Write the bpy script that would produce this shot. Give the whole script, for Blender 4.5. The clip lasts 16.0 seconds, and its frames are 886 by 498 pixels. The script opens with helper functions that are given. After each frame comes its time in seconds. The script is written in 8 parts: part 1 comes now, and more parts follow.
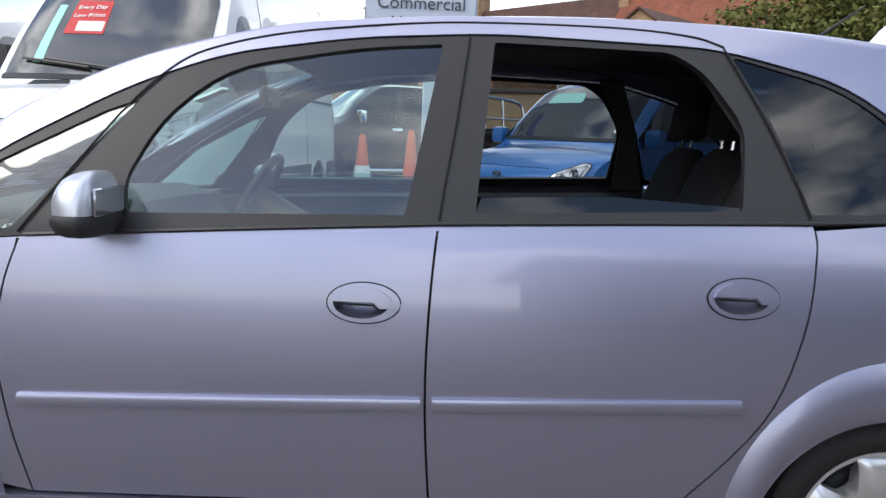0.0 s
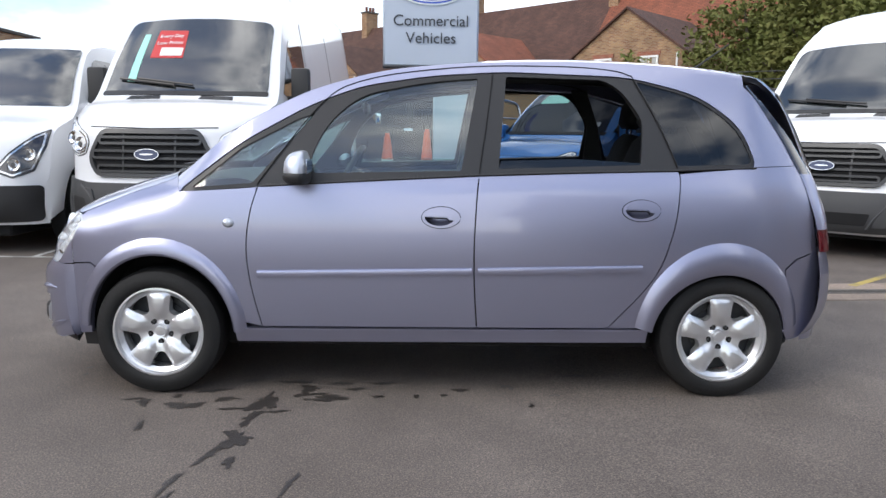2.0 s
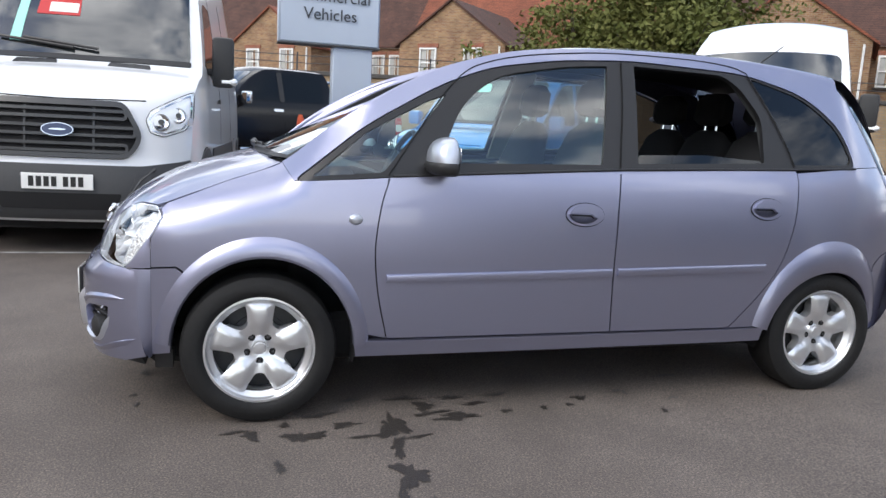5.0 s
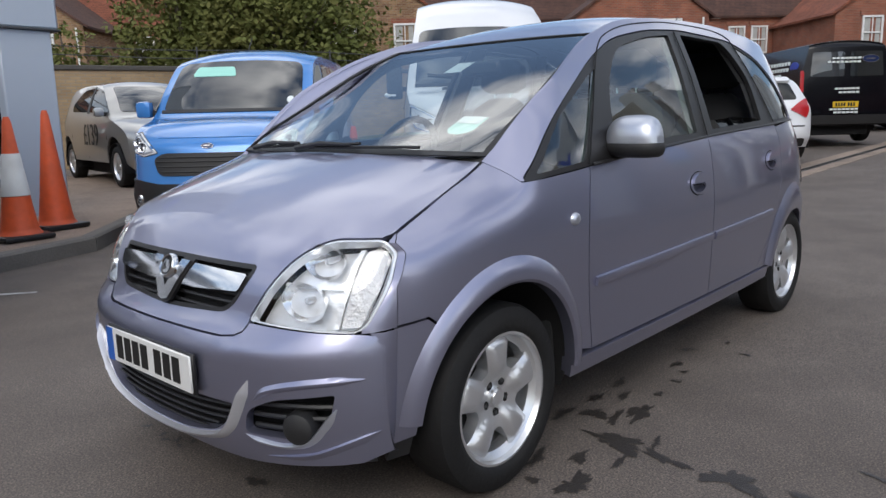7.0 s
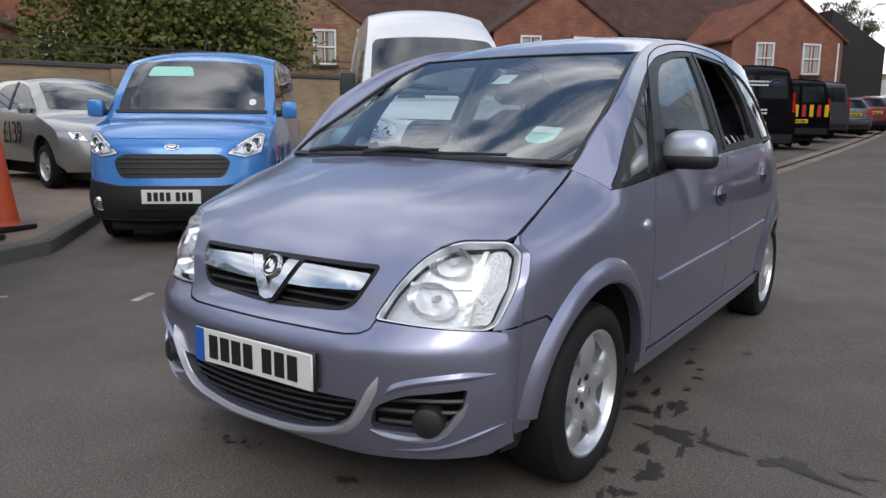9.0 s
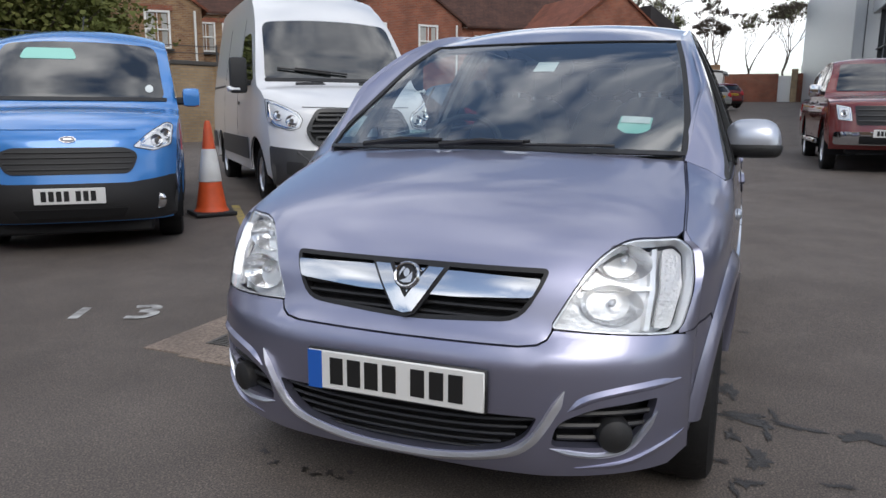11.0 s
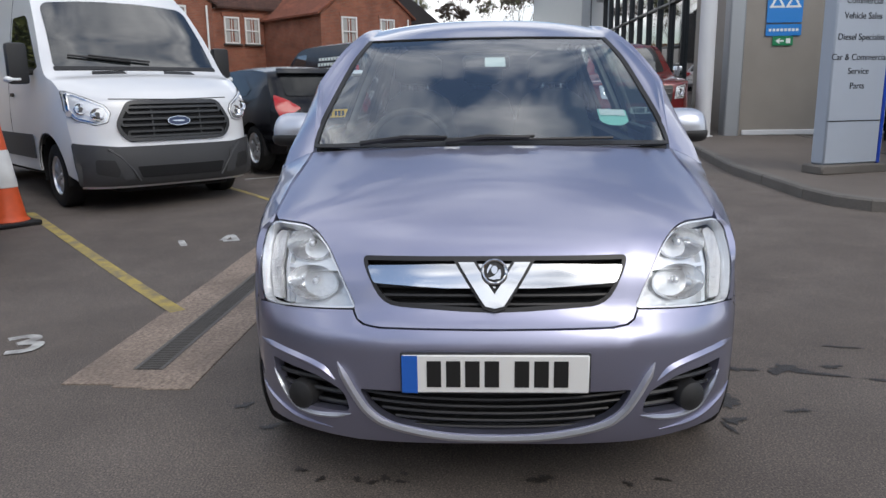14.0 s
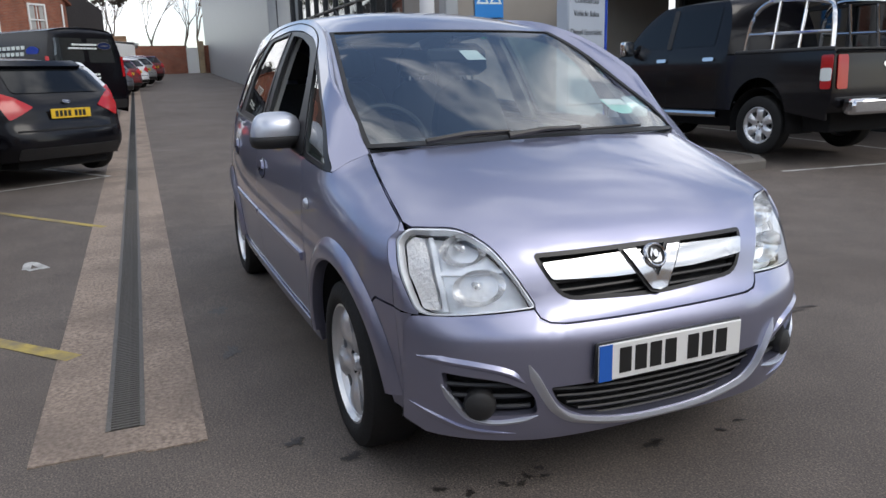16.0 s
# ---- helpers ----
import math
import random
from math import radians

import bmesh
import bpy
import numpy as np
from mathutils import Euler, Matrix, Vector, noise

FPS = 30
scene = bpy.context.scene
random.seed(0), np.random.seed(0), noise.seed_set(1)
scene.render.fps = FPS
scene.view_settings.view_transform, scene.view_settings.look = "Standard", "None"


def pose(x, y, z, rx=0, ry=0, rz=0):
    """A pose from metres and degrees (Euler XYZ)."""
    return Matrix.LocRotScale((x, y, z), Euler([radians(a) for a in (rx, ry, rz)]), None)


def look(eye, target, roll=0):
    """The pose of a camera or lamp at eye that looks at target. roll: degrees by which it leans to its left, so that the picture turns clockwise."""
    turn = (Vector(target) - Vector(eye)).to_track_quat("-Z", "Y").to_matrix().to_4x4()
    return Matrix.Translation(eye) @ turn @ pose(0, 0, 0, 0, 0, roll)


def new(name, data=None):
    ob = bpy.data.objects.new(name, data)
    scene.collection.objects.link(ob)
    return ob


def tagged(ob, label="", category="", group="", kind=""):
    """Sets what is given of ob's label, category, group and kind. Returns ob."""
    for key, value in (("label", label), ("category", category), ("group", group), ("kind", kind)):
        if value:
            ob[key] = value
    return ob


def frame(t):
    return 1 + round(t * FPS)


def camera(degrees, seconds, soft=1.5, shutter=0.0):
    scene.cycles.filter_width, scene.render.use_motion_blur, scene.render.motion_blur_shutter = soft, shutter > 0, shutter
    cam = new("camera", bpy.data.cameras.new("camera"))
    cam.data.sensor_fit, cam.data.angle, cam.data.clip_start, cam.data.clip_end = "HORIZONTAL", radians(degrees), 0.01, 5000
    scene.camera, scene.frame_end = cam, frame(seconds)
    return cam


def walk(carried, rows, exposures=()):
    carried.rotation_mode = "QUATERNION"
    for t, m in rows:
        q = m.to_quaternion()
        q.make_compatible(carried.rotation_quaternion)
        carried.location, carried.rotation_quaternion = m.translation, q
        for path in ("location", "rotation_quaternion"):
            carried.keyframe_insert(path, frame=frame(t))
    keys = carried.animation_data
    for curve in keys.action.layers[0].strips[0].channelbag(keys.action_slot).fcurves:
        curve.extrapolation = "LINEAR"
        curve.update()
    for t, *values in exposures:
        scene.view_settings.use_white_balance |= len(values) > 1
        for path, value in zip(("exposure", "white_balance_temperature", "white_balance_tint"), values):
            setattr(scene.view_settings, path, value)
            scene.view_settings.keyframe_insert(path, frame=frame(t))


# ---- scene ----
# the camera and its walk
cam = camera(62.0, 16.0)
PATH = [
    (0, (0.171, -2.55, 1.254), (0.181, -0.574, 0.949), 2.1),
    (0.5, (0.114, -3.043, 1.258), (0.129, -1.064, 0.966), 1.9),
    (1, (0.074, -3.506, 1.246), (0.079, -1.53, 0.933), 1.8),
    (1.5, (-0.019, -3.906, 1.246), (-0.02, -1.929, 0.942), 0.0),
    (2, (-0.015, -4.14, 1.22), (-0.002, -2.164, 0.915), 0.7),
    (2.5, (-0.05, -4.151, 1.222), (-0.041, -2.176, 0.907), 0.4),
    (3, (-0.056, -4.152, 1.22), (-0.043, -2.178, 0.9), 0.0),
    (3.5, (-0.093, -4.163, 1.225), (-0.075, -2.19, 0.898), 0.1),
    (4, (-0.471, -4.081, 1.241), (-0.289, -2.122, 0.882), 0.9),
    (4.5, (-0.91, -3.869, 1.241), (-0.622, -1.928, 0.856), 0.7),
    (4.7, (-1.111, -3.779, 1.197), (-0.728, -1.848, 0.84), 1.8),
    (6.8, (-2.923, -2.261, 1.165), (-1.524, -0.879, 0.804), -0.8),
    (7, (-3.029, -2.112, 1.165), (-1.57, -0.791, 0.805), -1.4),
    (7.5, (-3.224, -1.831, 1.173), (-1.67, -0.618, 0.834), -1.5),
    (8, (-3.322, -1.714, 1.18), (-1.733, -0.549, 0.836), -0.7),
    (8.2, (-3.367, -1.718, 1.184), (-1.771, -0.564, 0.838), -0.4),
    (10.3, (-3.599, -1.452, 1.136), (-1.897, -0.454, 0.809), 0.6),
    (10.5, (-3.63, -1.28, 1.153), (-1.901, -0.332, 0.817), 0.4),
    (11, (-3.743, -0.821, 1.171), (-1.917, -0.092, 0.802), 0.3),
    (11.5, (-3.787, -0.432, 1.178), (-1.894, 0.055, 0.753), -0.6),
    (12, (-3.828, -0.131, 1.217), (-1.905, 0.233, 0.803), -2.2),
    (12.5, (-3.928, -0.071, 1.244), (-1.984, 0.154, 0.828), -0.1),
    (13, (-3.947, -0.060, 1.237), (-1.999, 0.104, 0.818), -1.1),
    (13.5, (-3.945, -0.052, 1.238), (-1.996, 0.110, 0.817), -1.0),
    (14, (-3.981, 0.050, 1.231), (-2.027, 0.141, 0.813), -0.8),
    (14.5, (-3.930, 0.382, 1.211), (-1.975, 0.275, 0.801), -0.6),
    (15, (-3.803, 0.833, 1.240), (-1.888, 0.471, 0.794), -1.5),
    (15.5, (-3.726, 1.195, 1.249), (-1.872, 0.605, 0.786), -1.9),
    (16, (-3.691, 1.405, 1.272), (-1.892, 0.663, 0.813), -1.6),
]
walk(cam, [(t, look(eye, target, roll)) for t, eye, target, roll in PATH],
     exposures=[(0.0, 0.85), (4.7, 0.90), (6.8, 0.37), (8.2, 0.14), (10.3, 0.14), (13.0, 0.18), (16.0, 0.30)])

# ---- daylight: a bright sky with broken cloud, and a soft low-contrast sun ----
SUN_EL, SUN_AZ = 42.0, 235.0
world = bpy.data.worlds.new("sky")
scene.world = world
world.use_nodes = True
wn, wl = world.node_tree.nodes, world.node_tree.links
wn.clear()
w_out = wn.new("ShaderNodeOutputWorld")
w_bg = wn.new("ShaderNodeBackground")
w_sky = wn.new("ShaderNodeTexSky")
w_sky.sky_type, w_sky.sun_disc = "NISHITA", False
w_sky.sun_elevation, w_sky.sun_rotation = radians(SUN_EL), radians(SUN_AZ)
w_co = wn.new("ShaderNodeTexCoord")
w_map = wn.new("ShaderNodeMapping")
w_map.inputs["Scale"].default_value = (1.0, 1.0, 2.6)
w_n = wn.new("ShaderNodeTexNoise")
w_n.inputs["Scale"].default_value, w_n.inputs["Detail"].default_value, w_n.inputs["Roughness"].default_value = 2.3, 7.0, 0.55
w_ramp = wn.new("ShaderNodeValToRGB")
w_ramp.color_ramp.elements[0].position, w_ramp.color_ramp.elements[1].position = 0.43, 0.585
w_n2 = wn.new("ShaderNodeTexNoise")
w_n2.inputs["Scale"].default_value, w_n2.inputs["Detail"].default_value = 3.6, 5.0
w_ramp2 = wn.new("ShaderNodeValToRGB")
w_ramp2.color_ramp.elements[0].position, w_ramp2.color_ramp.elements[1].position = 0.35, 0.65
w_ramp2.color_ramp.elements[0].color, w_ramp2.color_ramp.elements[1].color = (4.6, 4.9, 5.5, 1), (12.5, 12.6, 12.8, 1)
w_mix = wn.new("ShaderNodeMix")
w_mix.data_type = "RGBA"
wl.new(w_co.outputs["Generated"], w_map.inputs["Vector"])
wl.new(w_map.outputs["Vector"], w_n.inputs["Vector"])
wl.new(w_map.outputs["Vector"], w_n2.inputs["Vector"])
wl.new(w_n.outputs["Fac"], w_ramp.inputs["Fac"])
wl.new(w_n2.outputs["Fac"], w_ramp2.inputs["Fac"])
wl.new(w_ramp.outputs["Color"], w_mix.inputs["Factor"])
wl.new(w_sky.outputs["Color"], w_mix.inputs["A"])
wl.new(w_ramp2.outputs["Color"], w_mix.inputs["B"])
wl.new(w_mix.outputs["Result"], w_bg.inputs["Color"])
w_bg.inputs["Strength"].default_value = 0.138
wl.new(w_bg.outputs["Background"], w_out.inputs["Surface"])
sun_data = bpy.data.lights.new("sun", "SUN")
sun_data.energy, sun_data.angle, sun_data.color = 0.9, radians(32), (1.0, 0.95, 0.88)
sun = new("sun", sun_data)
sun.matrix_world = pose(0, 0, 30, 90 - SUN_EL, 0, 180 - SUN_AZ)


# ---- materials ----
def mat(name, base, rough=0.5, metal=0.0, vary=0.0, grain=30.0, bump=0.0, coat=0.0, stain=0.0, stain_size=1.2, second=None, rand=0.0, spec=0.5):
    m = bpy.data.materials.new(name)
    m.use_nodes = True
    n, l = m.node_tree.nodes, m.node_tree.links
    b = n["Principled BSDF"]
    b.inputs["Base Color"].default_value = (*base, 1)
    b.inputs["Roughness"].default_value, b.inputs["Metallic"].default_value = rough, metal
    b.inputs["Coat Weight"].default_value, b.inputs["Coat Roughness"].default_value = coat, 0.03
    b.inputs["Specular IOR Level"].default_value = spec
    if vary or stain or bump or rand:
        co = n.new("ShaderNodeTexCoord")
        fine = n.new("ShaderNodeTexNoise")
        fine.inputs["Scale"].default_value, fine.inputs["Detail"].default_value = grain, 6.0
        l.new(co.outputs["Object"], fine.inputs["Vector"])
        coarse = n.new("ShaderNodeTexNoise")
        coarse.inputs["Scale"].default_value, coarse.inputs["Detail"].default_value = 1.0 / stain_size, 5.0
        l.new(co.outputs["Object"], coarse.inputs["Vector"])
        mixa = n.new("ShaderNodeMix")
        mixa.data_type = "RGBA"
        lo = tuple(max(0.0, c * (1 - vary)) for c in base)
        hi = tuple(min(1.0, c * (1 + vary)) for c in base)
        mixa.inputs["A"].default_value, mixa.inputs["B"].default_value = (*lo, 1), (*hi, 1)
        l.new(fine.outputs["Fac"], mixa.inputs["Factor"])
        last = mixa.outputs["Result"]
        if stain:
            rp = n.new("ShaderNodeValToRGB")
            rp.color_ramp.elements[0].position, rp.color_ramp.elements[1].position = 0.42, 0.66
            l.new(coarse.outputs["Fac"], rp.inputs["Fac"])
            sc = n.new("ShaderNodeMath")
            sc.operation = "MULTIPLY"
            sc.inputs[1].default_value = stain
            l.new(rp.outputs["Color"], sc.inputs[0])
            mixb = n.new("ShaderNodeMix")
            mixb.data_type = "RGBA"
            sec = second or tuple(c * 0.6 for c in base)
            mixb.inputs["B"].default_value = (*sec, 1)
            l.new(last, mixb.inputs["A"])
            l.new(sc.outputs[0], mixb.inputs["Factor"])
            last = mixb.outputs["Result"]
        if rand:
            oi = n.new("ShaderNodeObjectInfo")
            hs = n.new("ShaderNodeHueSaturation")
            mr = n.new("ShaderNodeMapRange")
            mr.inputs["To Min"].default_value, mr.inputs["To Max"].default_value = 1 - rand, 1 + rand
            l.new(oi.outputs["Random"], mr.inputs["Value"])
            l.new(mr.outputs["Result"], hs.inputs["Value"])
            l.new(last, hs.inputs["Color"])
            last = hs.outputs["Color"]
        l.new(last, b.inputs["Base Color"])
        if bump:
            bp = n.new("ShaderNodeBump")
            bp.inputs["Strength"].default_value, bp.inputs["Distance"].default_value = min(1.0, bump), 0.01
            l.new(fine.outputs["Fac"], bp.inputs["Height"])
            l.new(bp.outputs["Normal"], b.inputs["Normal"])
    return m


def glass(name, tint, gloss=1.0, rough=0.0, ior=1.75):
    """One face of a thin pane: clear tint, with a gloss that grows towards grazing angles."""
    m = bpy.data.materials.new(name)
    m.use_nodes = True
    n, l = m.node_tree.nodes, m.node_tree.links
    n.clear()
    out, mx = n.new("ShaderNodeOutputMaterial"), n.new("ShaderNodeMixShader")
    tr, gl, lw = n.new("ShaderNodeBsdfTransparent"), n.new("ShaderNodeBsdfGlossy"), n.new("ShaderNodeLayerWeight")
    pw, fr = n.new("ShaderNodeMath"), n.new("ShaderNodeMapRange")
    pw.operation, pw.inputs[1].default_value = "POWER", 4.0
    lw.inputs["Blend"].default_value = 0.5
    f0 = ((ior - 1) / (ior + 1)) ** 2 * 0.6
    fr.inputs["To Min"].default_value, fr.inputs["To Max"].default_value = f0, 0.9
    l.new(lw.outputs["Facing"], pw.inputs[0])
    l.new(pw.outputs[0], fr.inputs["Value"])
    tr.inputs["Color"].default_value = (*tint, 1)
    gl.inputs["Roughness"].default_value = rough
    gl.inputs["Color"].default_value = (gloss, gloss, gloss, 1)
    l.new(fr.outputs["Result"], mx.inputs["Fac"])
    l.new(tr.outputs["BSDF"], mx.inputs[1])
    l.new(gl.outputs["BSDF"], mx.inputs[2])
    l.new(mx.outputs["Shader"], out.inputs["Surface"])
    return m


LILAC = mat("lilac_silver_metallic_paint", (0.335, 0.343, 0.462), 0.38, 0.88, vary=0.05, grain=900, coat=1.0)
TRIM_SILVER = mat("dull_silver_trim", (0.56, 0.59, 0.66), 0.34, 0.75)
BLACK_TRIM = mat("black_plastic_trim", (0.013, 0.0125, 0.0135), 0.42, vary=0.2, grain=200)
PLASTIC = mat("grained_black_plastic", (0.018, 0.018, 0.019), 0.55, vary=0.25, grain=260, bump=0.12)
DARK = mat("dark_cavity", (0.006, 0.006, 0.007), 0.9)
RUBBER = mat("tyre_rubber", (0.009, 0.009, 0.0095), 0.7, vary=0.3, grain=60, bump=0.2, stain=0.3, second=(0.02, 0.019, 0.018), stain_size=0.2, spec=0.35)
ALLOY = mat("silver_alloy", (0.74, 0.75, 0.77), 0.3, 0.8, vary=0.05, grain=200)
CHROME = mat("chrome", (0.66, 0.67, 0.69), 0.10, 1.0)
REFLECTOR = mat("lamp_reflector", (0.95, 0.955, 0.96), 0.3, 0.45, vary=0.04, grain=40, bump=0.35)
LAMP_MIRROR = mat("fluted_lamp_mirror", (0.93, 0.935, 0.94), 0.16, 0.9, vary=0.04, grain=26, bump=0.5)
# Paler than the body: the light the chin fold catches, put into its colour.
CHIN_HIGHLIGHT = mat("chin_highlight_silver", (0.62, 0.63, 0.67), 0.3, 0.55, vary=0.04, grain=200)
FACET = mat("faceted_clear_lens", (0.84, 0.82, 0.80), 0.2, 0.45, vary=0.15, grain=90, bump=0.9, coat=0.5)
BEZEL = mat("pale_lamp_bezel", (0.88, 0.89, 0.91), 0.25, 0.5)
LENS = glass("lamp_lens", (0.93, 0.95, 0.97))
SCREEN = glass("windscreen_glass", (0.74, 0.84, 0.83), ior=3.8)
CLEAR = glass("tinted_side_glass", (0.62, 0.83, 0.77), ior=2.6)
TINTED = glass("half_dark_rear_glass", (0.36, 0.39, 0.41), ior=1.9)
PRIVACY = glass("dark_privacy_glass", (0.07, 0.075, 0.085), ior=1.9)
AMBER = mat("pale_amber_lens", (0.74, 0.66, 0.60), 0.25, 0.3, coat=1.0)
DARK_RED = mat("deep_red_lamp_lens", (0.10, 0.004, 0.008), 0.1, 0.0, coat=1.0)
RED_LENS = mat("red_lamp_lens", (0.42, 0.010, 0.014), 0.16, 0.0, coat=0.25)
SMOKED = mat("smoked_lamp_lens", (0.02, 0.018, 0.025), 0.08, coat=1.0)
CLOTH = mat("charcoal_seat_cloth", (0.022, 0.023, 0.026), 0.9, vary=0.3, grain=160, bump=0.3)
GREY_IN = mat("grey_cabin_plastic", (0.05, 0.052, 0.055), 0.6, vary=0.1, grain=80)
BEIGE_IN = mat("pale_pillar_trim", (0.32, 0.31, 0.29), 0.7)
WHITE_PLATE = mat("white_plate", (0.78, 0.78, 0.76), 0.35)
YELLOW_PLATE = mat("yellow_plate", (0.75, 0.48, 0.03), 0.35)
BLUE_BAND = mat("blue_plate_band", (0.02, 0.12, 0.5), 0.35)
INK = mat("black_ink", (0.012, 0.012, 0.012), 0.5)
PAPER = mat("white_paper", (0.75, 0.8, 0.78), 0.6)
MINT = mat("mint_paper", (0.35, 0.72, 0.62), 0.6)
PAINT_WHITE = mat("white_van_paint", (0.74, 0.75, 0.77), 0.28, vary=0.03, grain=6, coat=0.8)
PAINT_BLUE = mat("sky_blue_paint", (0.055, 0.24, 0.62), 0.25, 0.2, vary=0.04, grain=400, coat=1.0)
PAINT_BLACK = mat("black_vehicle_paint", (0.004, 0.004, 0.006), 0.20, vary=0.1, grain=300, coat=0.12, spec=0.3)
PAINT_RED = mat("maroon_paint", (0.16, 0.018, 0.018), 0.25, 0.2, vary=0.1, grain=300, coat=1.0)
PAINT_SILVER = mat("silver_car_paint", (0.42, 0.41, 0.39), 0.3, 0.7, vary=0.05, grain=500, coat=1.0)
PAINT_GREY = mat("grey_car_paint", (0.12, 0.125, 0.14), 0.3, 0.6, vary=0.05, grain=500, coat=1.0)
GREY_PLASTIC = mat("grey_bumper_plastic", (0.045, 0.046, 0.049), 0.55, vary=0.2, grain=120, bump=0.15)
DARK_GLASS = mat("dark_vehicle_glass", (0.012, 0.015, 0.016), 0.03, coat=1.0, spec=1.0)
# Blackened, low-gloss glass: the panes' dark reflections put into the colour.
BLACK_GLASS = mat("black_dim_reflection_glass", (0.006, 0.007, 0.008), 0.03, spec=0.35)
ORANGE = mat("orange_cone_plastic", (0.70, 0.10, 0.025), 0.5, vary=0.15, grain=20, stain=0.4, second=(0.35, 0.07, 0.03), stain_size=0.25)
CONE_WHITE = mat("white_cone_sleeve", (0.68, 0.68, 0.66), 0.5, vary=0.1, grain=20, stain=0.5, second=(0.42, 0.4, 0.38), stain_size=0.2)
SIGN_GREY = mat("pale_grey_sign_panel", (0.41, 0.46, 0.535), 0.4, vary=0.03, grain=3)
SIGN_TEXT = mat("dark_grey_sign_letters", (0.03, 0.035, 0.045), 0.5)
SIGN_BLUE = mat("blue_sign_enamel", (0.015, 0.06, 0.42), 0.3, coat=0.6)
GRILLE_BAR = mat("satin_black_grille_bar", (0.040, 0.041, 0.043), 0.38, vary=0.1, grain=200)
BADGE_BLUE = mat("dark_blue_badge", (0.008, 0.018, 0.07), 0.25, coat=0.8)
SIGN_CYAN = mat("bright_blue_sign", (0.02, 0.22, 0.62), 0.35)
SIGN_GREEN = mat("green_sign", (0.01, 0.22, 0.09), 0.4)
SIGN_RED = mat("red_price_card", (0.5, 0.03, 0.03), 0.5)


# ---- building tools ----
from mathutils.geometry import delaunay_2d_cdt


class Geo:
    """Vertices and faces gathered for one mesh."""

    def __init__(self):
        self.v, self.f = [], []

    def add(self, v, f):
        k = len(self.v)
        self.v += [tuple(p) for p in v]
        self.f += [tuple(i + k for i in q) for q in f]
        return self

    def moved(self, m):
        g = Geo()
        g.v, g.f = [tuple(m @ Vector(p)) for p in self.v], list(self.f)
        return g

    def mirrored(self):
        g = Geo()
        g.v, g.f = [(x, -y, z) for x, y, z in self.v], [q[::-1] for q in self.f]
        return g


def mesh_of(name, g, material, smooth=True):
    me = bpy.data.meshes.new(name)
    me.from_pydata(g.v, [], g.f)
    me.materials.append(material)
    if smooth:
        me.polygons.foreach_set("use_smooth", [True] * len(me.polygons))
        me.set_sharp_from_angle(angle=radians(38))
    me.update()
    return me


def part(name, g, material, parent=None, label="", smooth=True):
    ob = new(name, mesh_of(name, g, material, smooth))
    if parent is not None:
        ob.parent = parent
    if label:
        ob["label"] = label
    return ob


def thing(name, label, category, m=None, group="", kind=""):
    ob = new(name)
    ob.empty_display_size = 0.2
    if m is not None:
        ob.matrix_world = m
    return tagged(ob, label, category, group, kind)


def block(cx, cy, cz, sx, sy, sz, b=0.01, segs=1):
    """A box with bevelled edges."""
    bm = bmesh.new()
    bmesh.ops.create_cube(bm, size=1.0, matrix=Matrix.Translation((cx, cy, cz)) @ Matrix.Diagonal((sx, sy, sz, 1)))
    if b:
        bmesh.ops.bevel(bm, geom=bm.edges[:], offset=min(b, 0.45 * min(sx, sy, sz)), segments=segs, affect="EDGES", profile=0.6)
    bm.verts.index_update()
    g = Geo().add([v.co for v in bm.verts], [[v.index for v in f.verts] for f in bm.faces])
    bm.free()
    return g


def lathe(profile, n=32, m=None):
    """Profile (radius, height) turned round the z axis."""
    v, f = [], []
    for r, h in profile:
        for i in range(n):
            a = 2 * math.pi * i / n
            v.append(Vector((r * math.cos(a), r * math.sin(a), h)))
    for j in range(len(profile) - 1):
        for i in range(n):
            k = (i + 1) % n
            f.append((j * n + i, j * n + k, (j + 1) * n + k, (j + 1) * n + i))
    if m is not None:
        v = [m @ p for p in v]
    return Geo().add(v, f)


def tube(path, r, n=8, closed=False):
    pts = [Vector(p) for p in path]
    rs = r if isinstance(r, (list, tuple)) else [r] * len(pts)
    v, f = [], []
    for i, p in enumerate(pts):
        a, b = pts[max(0, i - 1)], pts[min(len(pts) - 1, i + 1)]
        d = (b - a).normalized()
        s = d.cross(Vector((0, 0, 1)) if abs(d.z) < 0.9 else Vector((1, 0, 0))).normalized()
        u = s.cross(d)
        for k in range(n):
            an = 2 * math.pi * k / n
            v.append(p + (s * math.cos(an) + u * math.sin(an)) * rs[i])
    for i in range(len(pts) - 1):
        for k in range(n):
            q = (k + 1) % n
            f.append((i * n + k, i * n + q, (i + 1) * n + q, (i + 1) * n + k))
    f += [tuple(range(n))[::-1], tuple((len(pts) - 1) * n + k for k in range(n))]
    return Geo().add(v, f)


def prism(poly, z0, z1, m=None):
    """A 2D polygon (x, y) raised from z0 to z1."""
    n = len(poly)
    v = [Vector((x, y, z0)) for x, y in poly] + [Vector((x, y, z1)) for x, y in poly]
    f = [tuple(range(n))[::-1], tuple(range(n, 2 * n))] + [(i, (i + 1) % n, n + (i + 1) % n, n + i) for i in range(n)]
    if m is not None:
        v = [m @ p for p in v]
    return Geo().add(v, f)


